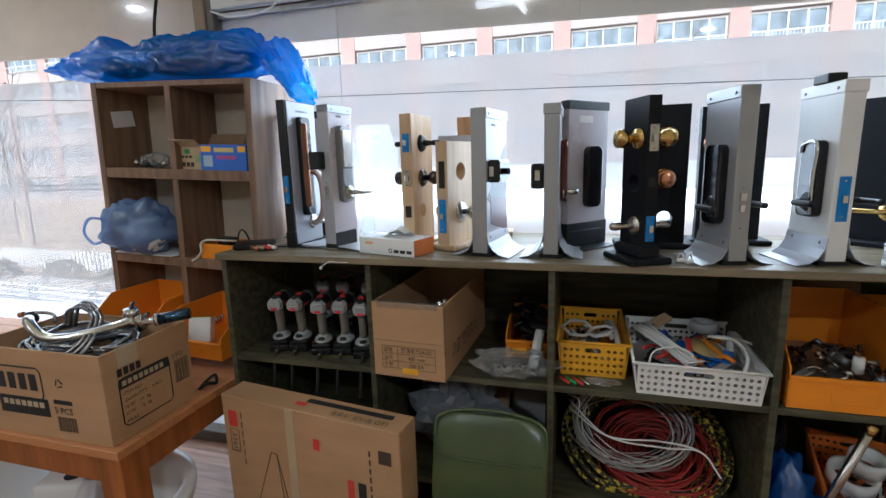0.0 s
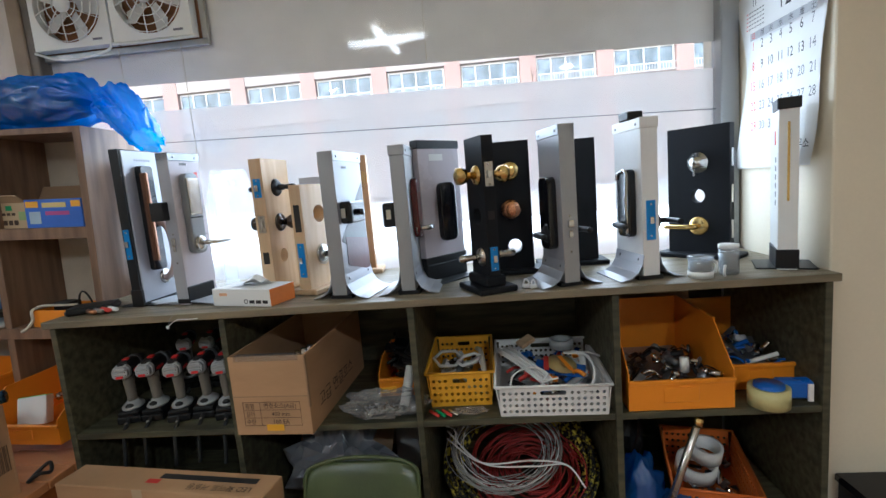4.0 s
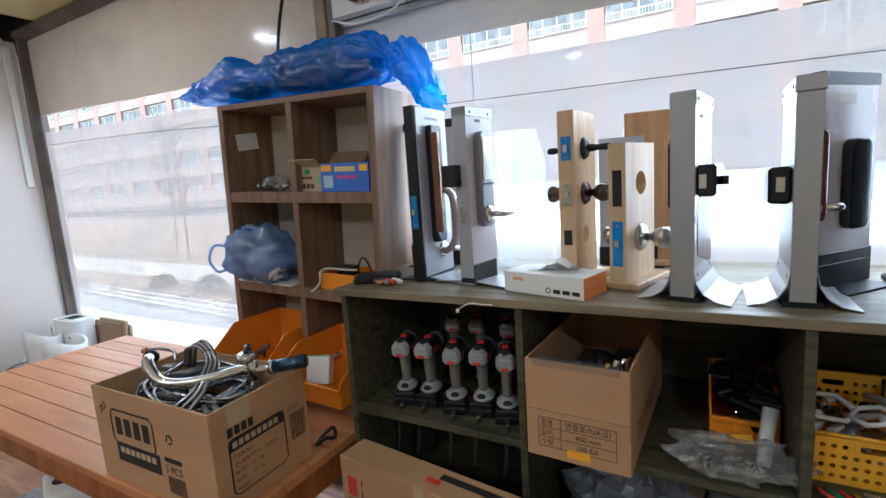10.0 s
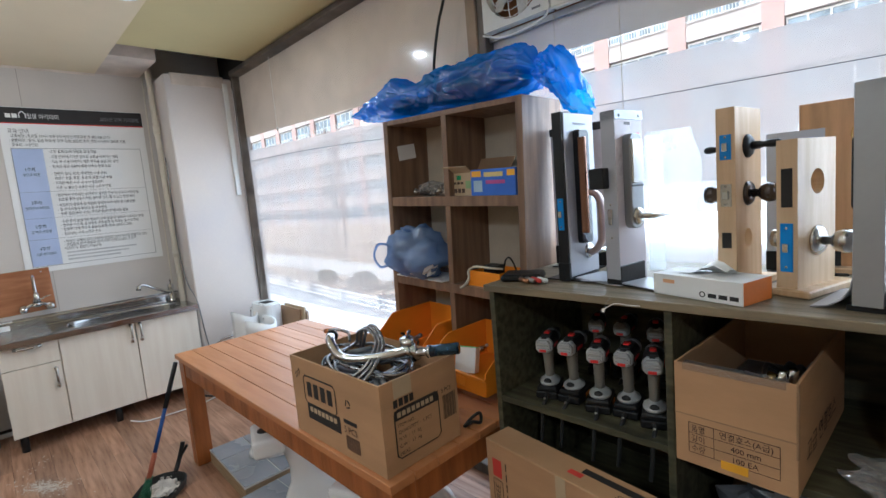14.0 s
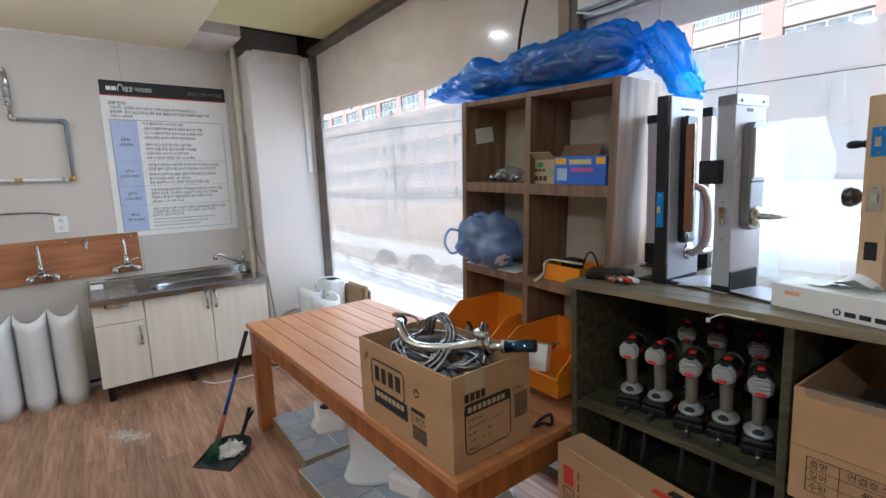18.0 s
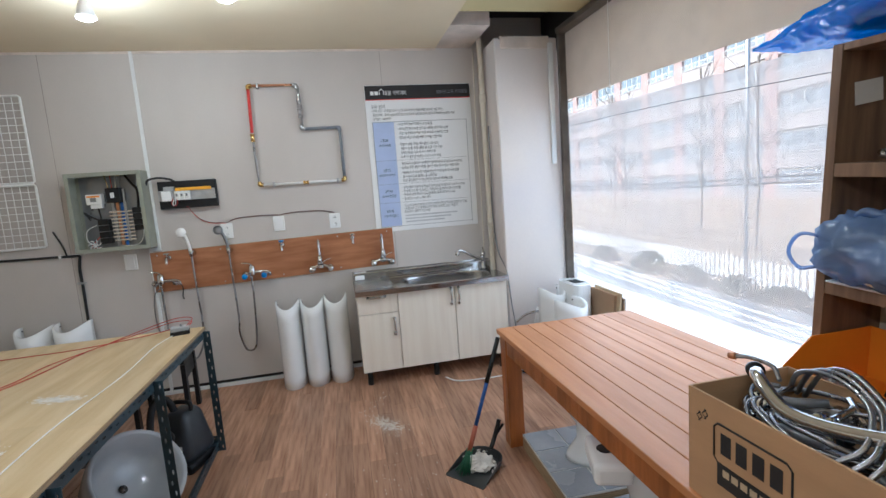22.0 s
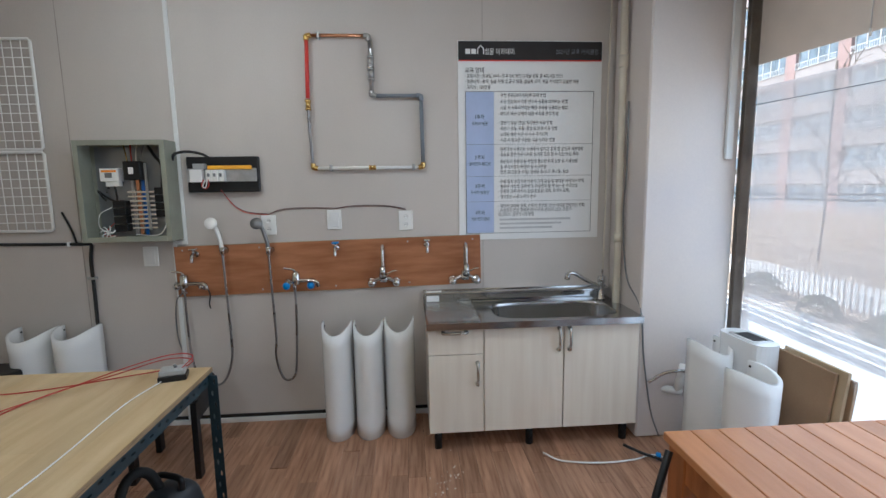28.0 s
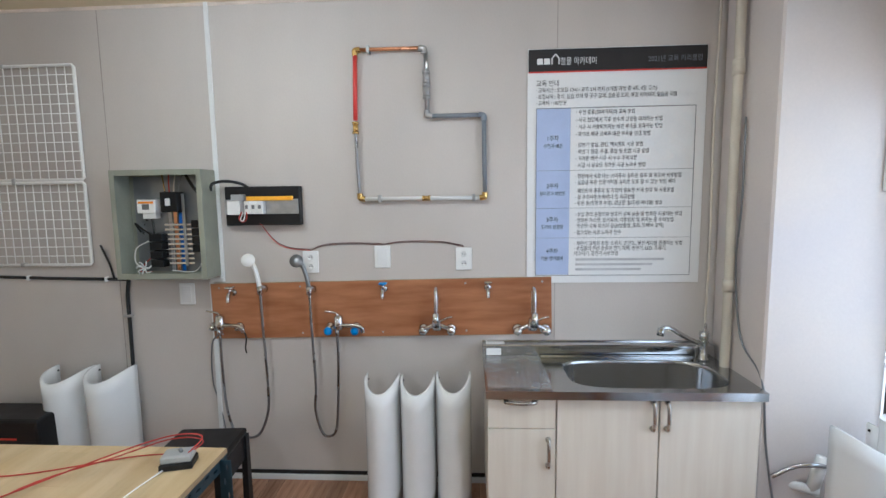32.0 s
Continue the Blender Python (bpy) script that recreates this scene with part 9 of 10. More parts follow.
def toilet(x, y, z, rz, label, tall=0.385):
    """A bowl on a waisted foot, with rim, well and back deck."""
    t = thing("toilet_bowl", pose(x, y, z, 0, 0, rz), label, "toilet", "toilets")
    bm = bmesh.new()
    n = 28
    rings = []
    for zz, a, b, off in ((0.0, 0.115, 0.20, 0.02), (0.02, 0.112, 0.195, 0.02), (0.10, 0.085, 0.15, 0.03), (0.18, 0.085, 0.15, 0.03), (0.26, 0.125, 0.185, 0.015), (0.33, 0.165, 0.225, 0.0), (tall - 0.015, 0.180, 0.245, 0.0), (tall, 0.178, 0.242, 0.0), (tall, 0.135, 0.195, -0.01), (tall - 0.05, 0.125, 0.18, -0.01), (tall - 0.14, 0.085, 0.12, 0.0), (tall - 0.19, 0.04, 0.05, 0.02)):
        rings.append([bm.verts.new((a * math.cos(2 * math.pi * i / n), off + b * math.sin(2 * math.pi * i / n), zz)) for i in range(n)])
    for p, q in zip(rings, rings[1:]):
        for i in range(n):
            bm.faces.new((p[i], p[(i + 1) % n], q[(i + 1) % n], q[i]))
    bm.faces.new(rings[0][::-1])
    bm.faces.new(rings[-1])
    bmesh.ops.recalc_face_normals(bm, faces=bm.faces)
    part("bowl", bm, M_CERAMIC, t, smooth=True)
    d = part("deck", box(-0.115, 0.19, tall - 0.085, 0.115, 0.33, tall, 0.02, seg=3), M_CERAMIC, t)
    part("flush_hole", rod((0, 0.27, tall), (0, 0.27, tall + 0.0015), 0.032, 16), M_DARK, t)
    for s in (-1, 1):
        part("bolt_hole", rod((s * 0.075, 0.225, tall), (s * 0.075, 0.225, tall + 0.0015), 0.009, 10), M_DARK, t)
    return t


toilet(-2.66, 1.36, 0.0885, -20, "white ceramic toilet bowl on a tiled board")
toilet(-2.05, 1.33, 0.0885, 160, "white ceramic toilet bowl on a tiled board")
toilet(-1.26, 1.20, 0.0, 60, "white ceramic toilet bowl on the floor", 0.40)
toilet(-1.62, 1.43, 0.0, 200, "white ceramic toilet bowl on the floor", 0.40)

# broom and dustpan
dp = thing("dustpan", pose(-2.87, 0.735, 0, 0, 0, 40), "dark dustpan full of plaster crumbs", "dustpan")
bm = bmesh.new()
n = 14
rim, flo2 = [], []
for i in range(n + 1):
    a = math.pi * i / n
    rim.append((0.115 * math.cos(a), 0.05 + 0.13 * math.sin(a) ** 0.7, 0.05))
    flo2.append((0.105 * math.cos(a), 0.05 + 0.115 * math.sin(a) ** 0.7, 0.006))
R = [bm.verts.new(p) for p in rim]
F = [bm.verts.new(p) for p in flo2]
L = [bm.verts.new(p) for p in ((0.12, -0.10, 0.002), (-0.12, -0.10, 0.002))]
for i in range(n):
    bm.faces.new((F[i], F[i + 1], R[i + 1], R[i]))
bm.faces.new(F + [L[1], L[0]])
bm.faces.new((L[0], F[0], R[0]))
bm.faces.new((F[-1], L[1], R[-1]))
pan = part("pan", bm, mat("dark_grey_green", (0.035, 0.038, 0.038), 0.4, vary=0.2), dp, smooth=False)
md = pan.modifiers.new("thick", "SOLIDIFY")
md.thickness = 0.003
part("handle", tube([(0, 0.17, 0.045), (0.0, 0.21, 0.09), (0.01, 0.235, 0.15), (0.015, 0.25, 0.19)], 0.013, 8), M_BLACK, dp)
part("handle_prong", tube([(0.0, 0.215, 0.10), (0.03, 0.235, 0.15), (0.045, 0.24, 0.175)], 0.008, 8), M_BLACK, dp)
bm = crumple(0.075, 0.075, 0.017, 8.2, 18, 7, 0.4)
part("plaster_dust", moved(bm, pose(0, 0.06, 0.006)), M_DUST, dp, "heap of plaster crumbs")
bm = bmesh.new()
r = random.Random(2)
for k in range(70):
    x, y, q = r.gauss(0, 0.04), 0.06 + r.gauss(0, 0.04), r.uniform(0.003, 0.008)
    box(x - q, y - q, 0.010, x + q, y + q, 0.022 + q * 1.5, bm=bm)
tagged(part("crumbs", bm, M_DUST, dp), "plaster crumbs", kind="stuff")
br = thing("broom", pose(0, 0, 0), "broom with black and blue handle leaning on the table", "broom")
hp, hq = Vector((-2.885, 0.70, 0.06)), Vector((-3.06, 0.972, 0.655))
part("handle", rod(hp.lerp(hq, 0.28), hp.lerp(hq, 0.62), 0.0105, 12), mat("dark_blue_pole", (0.012, 0.075, 0.30), 0.4), br, "blue handle")
part("upper_handle", rod(hp.lerp(hq, 0.62), hq, 0.0125, 12), M_BLACK, br, "black grip")
part("lower_handle", rod(hp.lerp(hq, 0.08), hp.lerp(hq, 0.28), 0.013, 12), mat("rusty_red", (0.38, 0.10, 0.05), 0.5), br, "red socket")
bm = bmesh.new()
for k in range(40):
    a, rr = r.uniform(0, 6.28), r.uniform(0, 0.02)
    p = hp.lerp(hq, 0.10) + Vector((rr * math.cos(a), rr * math.sin(a), 0))
    q = Vector((-2.88 + r.uniform(-0.035, 0.035), 0.685 + r.uniform(-0.045, 0.03), 0.006))
    rod(p, q, 0.0022, 4, bm)
tagged(part("bristles", bm, mat("dull_green_bristle", (0.03, 0.14, 0.07), 0.6), br), "green bristles", kind="stuff")


# dust on the floor: thin uneven flakes
def scuff(name, x, y, z, lx, ly, n, seed, material, label, rz=0, big=0.008):
    s = thing(name, pose(x, y, z, 0, 0, rz), label, "dust")
    r = random.Random(seed)
    bm = bmesh.new()
    for k in range(n):
        cx, cy = r.gauss(0, lx), r.gauss(0, ly)
        q = r.uniform(0.0015, big)
        a0 = r.uniform(0, 6)
        h = r.uniform(0.0005, 0.0018)
        vs = [bm.verts.new((cx + q * (0.4 + r.random()) * math.cos(a0 + 1.05 * i) * 2.0, cy + q * (0.4 + r.random()) * math.sin(a0 + 1.05 * i), h + r.uniform(0, 0.0004))) for i in range(6)]
        f = bm.faces.new(vs)
        f.normal_update()
        if f.normal.z < 0:
            f.normal_flip()
    ob = part("flakes", bm, material, s)
    ob["kind"] = "stuff"


M_SCUFF = mat("dry_plaster", (0.72, 0.66, 0.58), 0.95, vary=0.15, scale=30)
M_SMEAR = mat("wet_plaster", (0.78, 0.75, 0.70), 0.95, vary=0.1, scale=30)
scuff("floor_dust", -3.56, 0.335, 0.0, 0.075, 0.030, 520, 1, M_SCUFF, "white plaster dust trodden on the floor", 35, 0.0045)
scuff("floor_dust", -3.95, 0.28, 0.0, 0.10, 0.04, 40, 2, M_SCUFF, "faint dust specks on the floor", -20, 0.005)
scuff("floor_dust", -2.85, 0.35, 0.0, 0.22, 0.20, 50, 3, M_SCUFF, "faint dust specks on the floor", 0, 0.004)

# ---- on and under the angle work table ----
pw = thing("power_terminal", pose(-3.53, -0.80, WZ, 0, 0, 15), "small clear-topped black switch box on the work table", "switch box")
part("base", box(-0.035, -0.05, 0, 0.035, 0.05, 0.022, 0.003), M_BLACK, pw)
part("cover", box(-0.031, -0.046, 0.022, 0.031, 0.046, 0.045, 0.004), M_TOOLGREY, pw)
part("toggle", rod((0, 0.01, 0.045), (0.0, 0.005, 0.058), 0.006, 8), M_GREYM, pw)
rw = thing("red_wires", pose(0, 0, WZ + 0.003), "long red wires lying across the work table", "wire")
for pts in ([(-3.54, -0.84, 0.03), (-3.56, -1.0, 0.002), (-3.45, -1.3, 0.0), (-3.42, -1.7, 0.0), (-3.35, -1.95, 0.0)],
            [(-3.52, -0.77, 0.035), (-3.57, -0.74, 0.075), (-3.56, -0.82, 0.085), (-3.52, -0.95, 0.06), (-3.40, -1.15, 0.015), (-3.20, -1.30, 0.002), (-2.95, -1.35, 0.0), (-2.6, -1.62, 0.0), (-2.3, -1.9, 0.0)],
            [(-3.52, -0.775, 0.03), (-3.59, -0.75, 0.05), (-3.58, -0.85, 0.06), (-3.50, -1.0, 0.035), (-3.38, -1.2, 0.004), (-3.05, -1.28, 0.001), (-2.8, -1.4, 0.001), (-2.7, -1.6, 0.001), (-2.5, -1.9, 0.001)]):
    part("wire", tube(pts, 0.0024, 6), M_REDWIRE, rw)
ws = thing("white_string", pose(0, 0, WZ + 0.0025), "white string stretched along the work table", "string")
part("cord", tube([(-3.50, -0.825, 0.004), (-3.3, -0.86, 0), (-2.9, -0.845, 0), (-2.4, -0.87, 0), (-1.9, -0.85, 0), (-1.35, -0.87, 0)], 0.0024, 6), M_PAPER, ws)
scuff("plaster_smear", -2.70, -1.00, WZ, 0.042, 0.013, 420, 5, M_SMEAR, "white plaster smear on the work table", 75, 0.0055)
scuff("plaster_smear", -2.25, -0.95, WZ, 0.04, 0.02, 14, 6, M_SMEAR, "white plaster specks on the work table")
vc = thing("vacuum_cleaner", pose(-3.52, -0.85, 0, 0, 0, -20), "dark grey workshop vacuum cleaner with a ribbed hose", "vacuum cleaner")
bm = box(-0.13, -0.11, 0.04, 0.13, 0.11, 0.34, 0.05, seg=3)
for v in bm.verts:
    k = 1 - 0.42 * max(0, (v.co.z - 0.10) / 0.24) ** 1.5
    v.co.x *= k
    v.co.y *= k
M_VAC = mat("vacuum_grey", (0.036, 0.042, 0.050), 0.4, vary=0.15)
part("body", bm, M_VAC, vc, smooth=True)
part("base", box(-0.14, -0.12, 0.0, 0.14, 0.12, 0.06, 0.02, seg=2), M_BLACK, vc)
part("dial", lathe([(0, 0), (0.035, 0), (0.032, 0.014), (0.014, 0.018), (0.012, 0.03), (0, 0.03)], 20), M_RUBBER, vc, "", pose(0.135, 0.01, 0.235, 0, 85, 0))
part("rating_label", box(0.134, 0.02, 0.12, 0.136, 0.075, 0.175), M_PAPER, vc, "white rating label")
part("handle", tube([(0, -0.06, 0.33), (0, -0.05, 0.375), (0, 0.05, 0.375), (0, 0.06, 0.33)], 0.013, 8), M_BLACK, vc)
part("hose", tube([(0.02, -0.03, 0.33), (0.05, -0.04, 0.41), (0.10, -0.05, 0.445), (0.15, -0.055, 0.42), (0.185, -0.055, 0.33), (0.20, -0.05, 0.18), (0.215, -0.04, 0.06), (0.25, -0.01, 0.025), (0.31, 0.03, 0.024)], 0.019, 12, steps=16, ridged=0.07), M_RUBBER, vc, "black ribbed hose")
bs = thing("wash_basin", pose(-2.93, -0.97, 0.0, 0, 0, -15), "grey and white ceramic basin tilted on its side under the table", "basin")
bm = bmesh.new()
n = 30
rings = []
for zz, a, b in ((0.0, 0.05, 0.04), (-0.02, 0.14, 0.11), (-0.0, 0.19, 0.16), (0.10, 0.235, 0.20), (0.155, 0.25, 0.215), (0.165, 0.245, 0.21), (0.155, 0.225, 0.19), (0.08, 0.20, 0.165), (0.03, 0.13, 0.11), (0.02, 0.03, 0.03)):
    rings.append([bm.verts.new((a * math.cos(2 * math.pi * i / n), b * math.sin(2 * math.pi * i / n), zz + 0.02)) for i in range(n)])
for p, q in zip(rings, rings[1:]):
    for i in range(n):
        bm.faces.new((p[i], p[(i + 1) % n], q[(i + 1) % n], q[i]))
bm.faces.new(rings[0])
bm.faces.new(rings[-1])
bmesh.ops.recalc_face_normals(bm, faces=bm.faces)
part("bowl", bm, M_BASIN, bs, m=pose(0, 0, 0.205, -50, 0, 0), smooth=True)
part("drain", rod((0, 0, 0), (0, 0, 0.006), 0.02, 14), M_BRONZE, bs, "", pose(0, 0, 0.205, -50, 0, 0) @ pose(0, 0, 0.045))
st = thing("plastic_stool", pose(-4.25, -1.18, 0, 0, 0, 5), "black plastic step stool by the wall", "stool")
part("seat", box(-0.17, -0.17, 0.42, 0.17, 0.17, 0.455, 0.012, seg=2), M_BLACK, st)
for sx in (-1, 1):
    for sy in (-1, 1):
        bm = outline([(-0.03, 0), (0.03, 0), (0.022, 0.42), (-0.022, 0.42)], 0.03, bevel=0.003)
        part("leg", bm, M_BLACK, st, "", pose(sx * 0.155, sy * 0.16 - 0.015, 0, 0, 0, 0))
part("panel", box(-0.15, -0.165, 0.30, 0.15, -0.155, 0.42), M_BLACK, st)
part("panel", box(-0.15, 0.155, 0.30, 0.15, 0.165, 0.42), M_BLACK, st)
cs = thing("tool_case", pose(-4.47, -2.44, 0.0, 0, 0, 0), "black tool case behind the work table", "tool case")
part("case", box(-0.11, -0.32, 0, 0.11, 0.32, 0.51, 0.015, seg=2), M_BLACK, cs)
part("red_stripe", box(0.1105, -0.2, 0.40, 0.112, 0.2, 0.41), M_INKRED, cs)

# ---- on the window wall ----
fan = thing("twin_extractor_fan", pose(-1.425, 2.0, 2.155), "pair of white extractor fans in a metal window frame", "extractor fan")
part("back_frame", box(0, 0.03, 0, 0.75, 0.045, 0.025, 0.002), M_GALV, fan)
part("back_frame", box(0, 0.03, 0.36, 0.75, 0.045, 0.385, 0.002), M_GALV, fan)
part("back_frame", box(0, 0.03, 0.025, 0.025, 0.045, 0.36, 0.002), M_GALV, fan)
part("back_frame", box(0.725, 0.03, 0.025, 0.75, 0.045, 0.36, 0.002), M_GALV, fan)
part("brown_shutter", box(0.03, 0.046, 0.03, 0.72, 0.050, 0.355), mat("brown_shutter", (0.30, 0.13, 0.05), 0.5), fan, "brown shutter behind the blades")
for k, cx in enumerate((0.20, 0.545)):
    bm = plate_with_holes(0.335, 0.325, 0.045, [(0, 0.1625, 0.142, 28)])
    hs = part("housing", bm, M_WPLASTIC, fan, "white square fan housing", pose(cx, -0.015, 0.030))
    for rr in (0.05, 0.08, 0.112, 0.140):
        part("guard_ring", tube([(rr * math.cos(q * 0.314), -0.008 - 0.012 * (1 - rr / 0.14), 0.1625 + rr * math.sin(q * 0.314)) for q in range(21)], 0.0022, 4, None, 1), M_WPLASTIC, hs)
    for q in range(10):
        a = 0.628 * q
        part("guard_rib", tube([(0.02 * math.cos(a), -0.022, 0.1625 + 0.02 * math.sin(a)), (0.085 * math.cos(a + 0.15), -0.016, 0.1625 + 0.085 * math.sin(a + 0.15)), (0.144 * math.cos(a + 0.2), -0.004, 0.1625 + 0.144 * math.sin(a + 0.2))], 0.0022, 4, None, 3), M_WPLASTIC, hs)
    part("guard_hub", lathe([(0, 0), (0.034, 0), (0.032, 0.008), (0, 0.010)], 18), M_WPLASTIC, hs, "", pose(0, -0.018, 0.1625, 90, 0, 0))
    for q in range(5):
        bm = outline([(0.03, -0.018), (0.12, -0.045), (0.132, 0.02), (0.11, 0.045), (0.03, 0.02)], 0.003)
        part("blade", bm, M_CLEARHOSE, hs, "", pose(0, 0.018, 0.1625) @ pose(0, 0, 0, 0, 72 * q, 0) @ pose(0, 0, 0, 25, 0, 0))
    part("mark", box(0.09, -0.0015, 0.02, 0.13, 0.0, 0.028), M_INKGREY, hs)
wc = thing("fan_cable", pose(0, 0, 0), "grey cables slung under the fan", "cable")
part("cord", tube([(-1.40, 1.99, 2.18), (-1.30, 1.985, 2.145), (-1.20, 1.985, 2.14), (-1.08, 1.985, 2.16), (-1.05, 1.98, 2.20)], 0.005, 6), M_WPLASTIC, wc)
part("cord", tube([(-1.05, 1.98, 2.18), (-0.9, 1.985, 2.176), (-0.7, 1.985, 2.178)], 0.006, 6), M_CLEARHOSE, wc)
for x, z0, z1 in ((-1.06, 2.17, 1.95), (-0.79, 2.17, 1.2), (0.205, 2.66, 2.0)):
    pc2 = thing("pull_cord", pose(x, 2.02, 0), "thin pull cord hanging in front of the window", "cord", "pull cords")
    part("cord", rod((0, 0, z1), (0, 0, z0), 0.0014, 5), M_IVORY, pc2)
pc2 = thing("pull_cord", pose(-3.56, 2.03, 0), "thin pull cord hanging in front of the window", "cord", "pull cords")
part("cord", rod((0, 0, 2.13), (0, 0, 2.66), 0.002, 5), M_PAPER, pc2)
part("bob", rod((0, 0, 2.10), (0, 0, 2.13), 0.005, 8), M_PAPER, pc2)
hc = thing("hanging_black_cable", pose(0, 0, 0), "black cable hanging from the ceiling behind the bag", "cable")
part("cord", tube([(-1.52, 1.98, 2.70), (-1.60, 1.98, 2.45), (-1.67, 1.98, 2.30), (-1.71, 1.97, 2.12), (-1.70, 1.965, 2.0)], 0.007, 6), M_RUBBER, hc)
structure("window_mullion_cover", box(-1.50, 1.99, 1.95, -1.44, 2.018, 2.70, 0.004), mat("bare_wood_strip", (0.36, 0.27, 0.19), 0.7), "bare wooden strip on the window post")

# calendar
cl = thing("wall_calendar", pose(1.366, 2.03, 1.478, 90, 0, -90), "large white wall calendar page for december with red sundays", "calendar")
CW, CH = 0.49, 0.60
bm = bmesh.new()
for i in range(13):
    for j in range(17):
        u, v = i / 12, j / 16
        bm.verts.new((0.005 + u * CW + 0.085 * math.sin(math.pi * (1 - v)) * (1 - u) ** 1.5 - 0.05 * (1 - v) * u, v * CH, 0.004 + 0.02 * (1 - v) * (0.3 + 0.7 * math.sin(v * 5 + u * 2) ** 2)))
bm.verts.ensure_lookup_table()
for i in range(12):
    for j in range(16):
        bm.faces.new([bm.verts[k] for k in (i * 17 + j, (i + 1) * 17 + j, (i + 1) * 17 + j + 1, i * 17 + j + 1)])
part("page", bm, M_PAPER, cl, smooth=True)
ZC = 0.027


def cal_x(c):
    return 0.165 + 0.292 * c / 6


for wk in range(5):
    for dy in range(7):
        n = wk * 7 + dy + 1
        if n <= 31:
            lettering("date", str(n), 0.042, M_INKRED if dy == 0 else (M_INKGREY if dy == 6 or wk > 1 else M_INK), cl, pose(cal_x(dy), 0.410 - 0.0665 * wk, ZC), "CENTER", 0.75)
lettering("month", "12", 0.085, M_INK, cl, pose(0.335, 0.515, ZC), "CENTER", 0.75)
lettering("month", "11", 0.035, M_INK, cl, pose(0.17, 0.55, ZC), "CENTER", 0.8)
part("weekday_band", flat(0.145, 0.430, CW - 0.02, 0.455, z=ZC - 0.001), mat("grey_band", (0.45, 0.46, 0.48), 0.8), cl)
for dy, tx in enumerate("日月火水木金土"):
    lettering("weekday", tx, 0.022, M_INKRED if dy == 0 else M_INK, cl, pose(cal_x(dy), 0.443, ZC), "CENTER")
for q in range(5):
    for dy in range(7):
        part("small_date", flat(0.125 + 0.015 * dy, 0.525 - 0.013 * q, 0.133 + 0.015 * dy, 0.521 - 0.013 * q, z=ZC), M_INKRED if dy == 0 else M_INK, cl)
lettering("office_line", "사무소", 0.034, M_INK, cl, pose(0.365, 0.065, ZC), "LEFT", 0.9)
part("print_line", flat(0.32, 0.035, 0.40, 0.041, z=ZC), M_INKGREY, cl)

# ---- lamps of the room ----
M_LAMPGLOW = glow("lamp_glow", (1.0, 0.97, 0.92), 7.0)


def downlight(x, y, watts=9):
    d = thing("downlight_or_added_fill", pose(x, y, CEIL), "round recessed ceiling downlight, switched on; the pair at y -1.4 added unseen", "ceiling light", "ceiling downlights")
    part("rim", lathe([(0.055, 0.0), (0.072, 0.0), (0.072, -0.010), (0.055, -0.014), (0.055, 0.0)], 24), M_WHITE, d)
    part("diffuser", lathe([(0, -0.006), (0.055, -0.006), (0.055, -0.002), (0, -0.002)], 24), M_LAMPGLOW, d)
    lamp("downlight_bulb", "AREA", watts, look((x, y, CEIL - 0.02), (x, y, 0)), (1.0, 0.955, 0.90), shape="DISK", size=0.11)


def spot_bulb(x, y, watts=7.5):
    d = thing("ceiling_spotlight", pose(x, y, CEIL), "white ceiling spotlight with a lit round bulb", "ceiling light", "ceiling spotlights")
    part("mount", lathe([(0, 0), (0.035, 0), (0.035, -0.02), (0.012, -0.03), (0.012, -0.07), (0, -0.07)], 16), M_WHITE, d)
    part("shade", lathe([(0.018, -0.06), (0.03, -0.08), (0.048, -0.15), (0.044, -0.15), (0.026, -0.085)], 20), M_WHITE, d)
    part("bulb", lathe([(0.0, -0.165), (0.03, -0.16), (0.043, -0.145), (0.03, -0.12), (0, -0.11)], 20), M_LAMPGLOW, d)
    lamp("spot_bulb", "POINT", watts, pose(x, y, CEIL - 0.215), (1.0, 0.965, 0.92), shadow_soft_size=0.04)


spot_bulb(-3.59, -1.047)
spot_bulb(-3.32, -0.29)
downlight(-3.01, 0.99, 5)
# two unseen lamps at guessed places, added as fill for walls and shelf fronts
downlight(-1.2, -1.4, 12)
downlight(1.4, -1.4, 17)
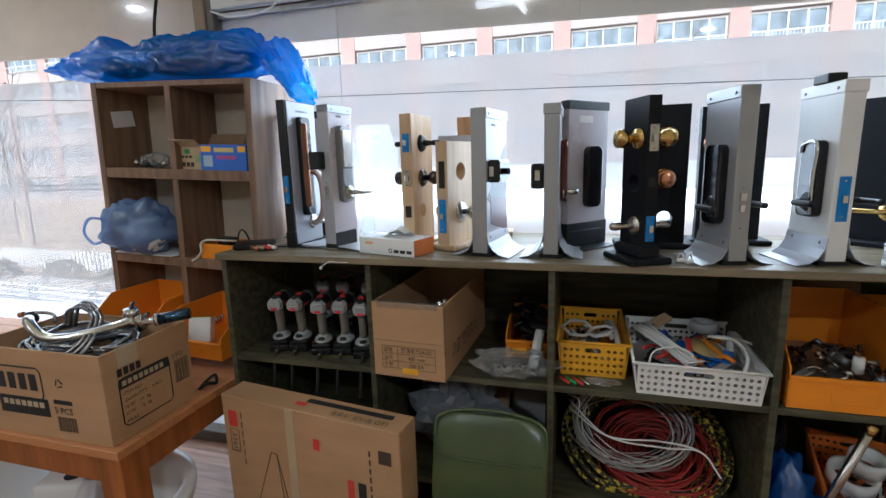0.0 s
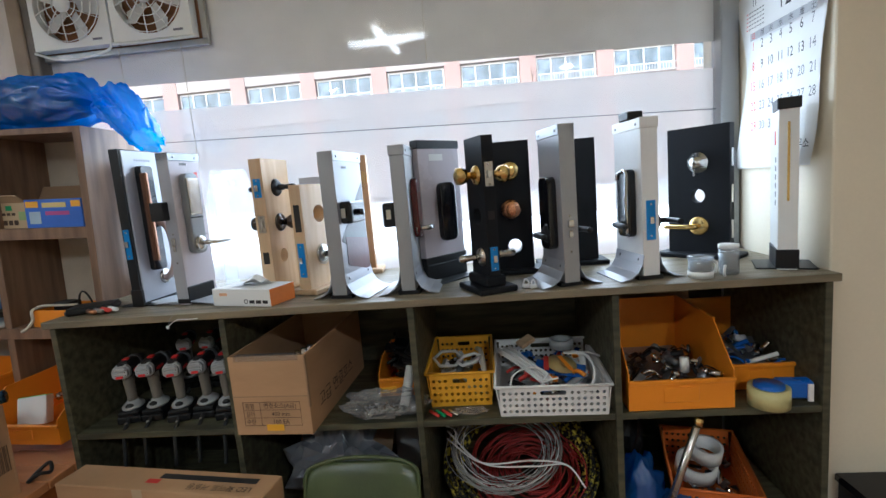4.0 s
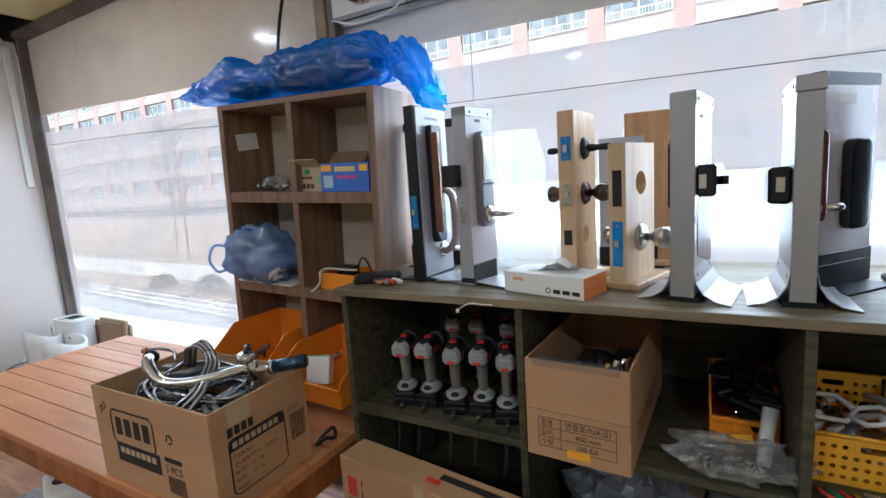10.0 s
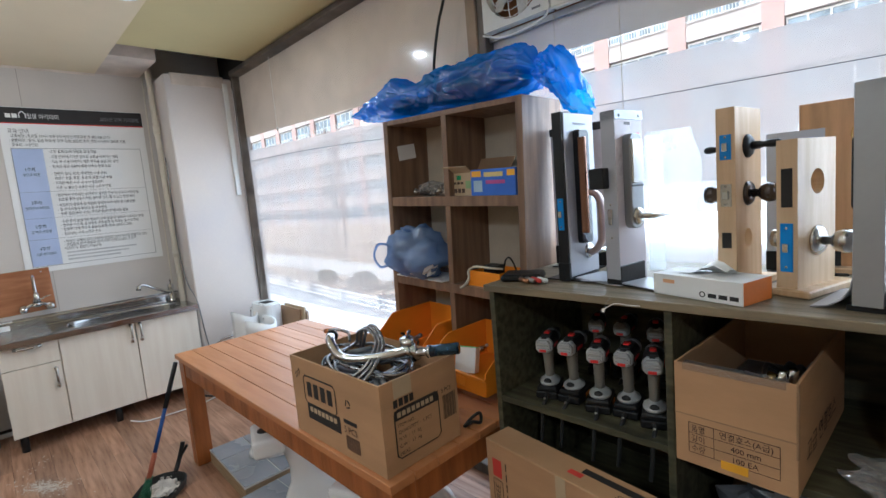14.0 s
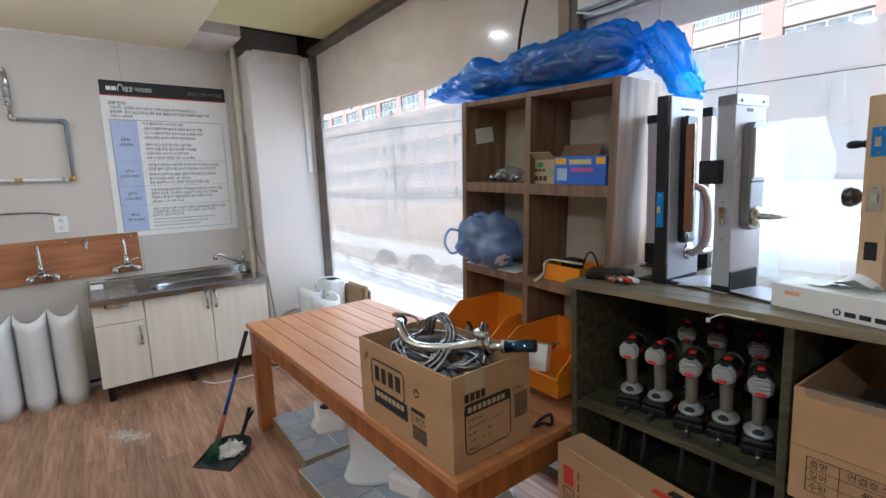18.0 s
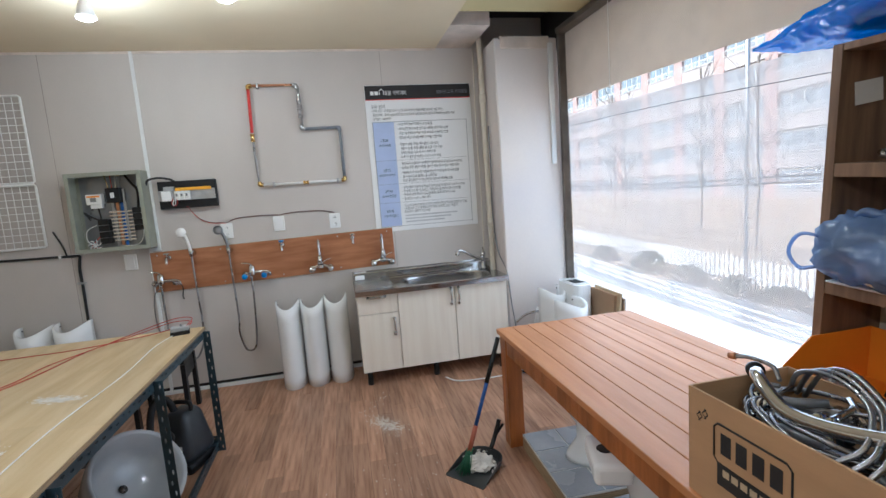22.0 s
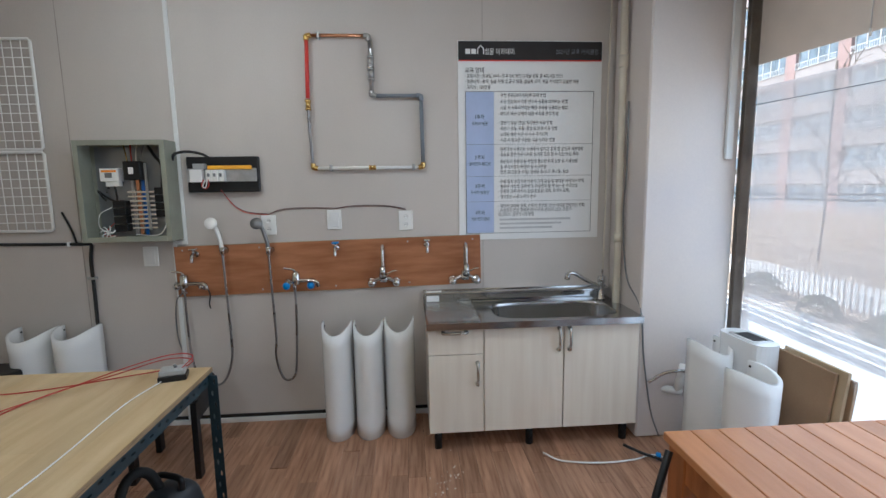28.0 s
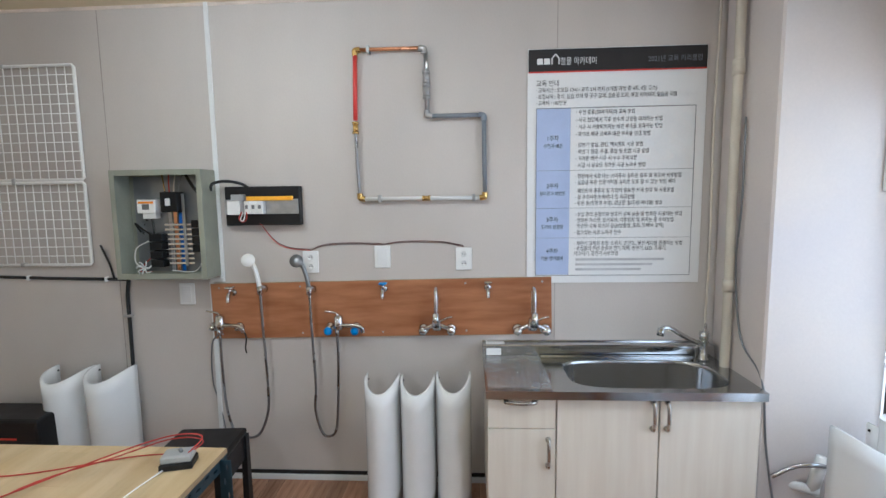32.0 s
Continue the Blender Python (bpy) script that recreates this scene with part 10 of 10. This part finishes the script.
# cross of two tube lamps
cr = thing("cross_ceiling_lamp", pose(-0.257, 0.23, CEIL, 0, 0, 6), "white cross-shaped fluorescent ceiling lamp, switched on", "ceiling light")
part("tube_bar", box(-0.32, -0.014, -0.06, 0.32, 0.014, -0.02, 0.008), M_LAMPGLOW, cr)
part("tube_bar", box(-0.014, -0.32, -0.062, 0.014, -0.014, -0.02, 0.008), M_LAMPGLOW, cr)
part("tube_bar", box(-0.014, 0.014, -0.062, 0.014, 0.32, -0.02, 0.008), M_LAMPGLOW, cr)
part("base", box(-0.09, -0.09, -0.02, 0.09, 0.09, 0.0, 0.004), M_WHITE, cr)
for wide, deep in ((0.60, 0.035), (0.035, 0.60)):
    lamp("cross_lamp_light", "AREA", 0.35, pose(-0.257, 0.23, CEIL - 0.066, 0, 0, 6), (1.0, 0.98, 0.95), shape="RECTANGLE", size=wide, size_y=deep)

# ---- floor planks, last ----
M_FLOOR = mat("vinyl_plank", (0.42, 0.245, 0.152), 0.36, vary=0.30, scale=4.5, bump=0.05, fine=34, stretch=(0.7, 9, 9), second=(0.21, 0.098, 0.052), obj_random=0.20, mixrange=(0.36, 0.70))
rng = random.Random(4)
PW, PL = 0.095, 0.62
shapes = {}
rest = bmesh.new()
row, x = 0, -4.70
near = 0
rows_y = int((2.0 + 3.6) / PW) + 1
count = 0
for r in range(rows_y):
    y0 = -3.6 + r * PW
    x = -4.70 - rng.uniform(0, PL)
    while x < 3.0:
        a, b = max(x, -4.70), min(x + PL, 3.0)
        if b - a > 0.03:
            if -4.7 <= a < -2.1 and -1.0 < y0 < 1.3:
                key = round(b - a, 2)
                if key not in shapes:
                    me = bpy.data.meshes.new("plank")
                    bm = box(0, 0.0006, -0.004, key - 0.0012, PW - 0.0006, 0.0, 0.0)
                    bm.to_mesh(me)
                    bm.free()
                    me.materials.append(M_FLOOR)
                    shapes[key] = me
                ob = new("plank", shapes[key])
                ob.parent = flo
                ob.location = (a, y0, 0)
                count += 1
            else:
                vs = [rest.verts.new(p) for p in ((a, y0 + 0.0006, 0), (b - 0.0012, y0 + 0.0006, 0), (b - 0.0012, y0 + PW - 0.0006, 0), (a, y0 + PW - 0.0006, 0))]
                rest.faces.new(vs)
        x += PL
tagged(part("planks", rest, M_FLOOR, flo), kind="stuff")

cut_letters()
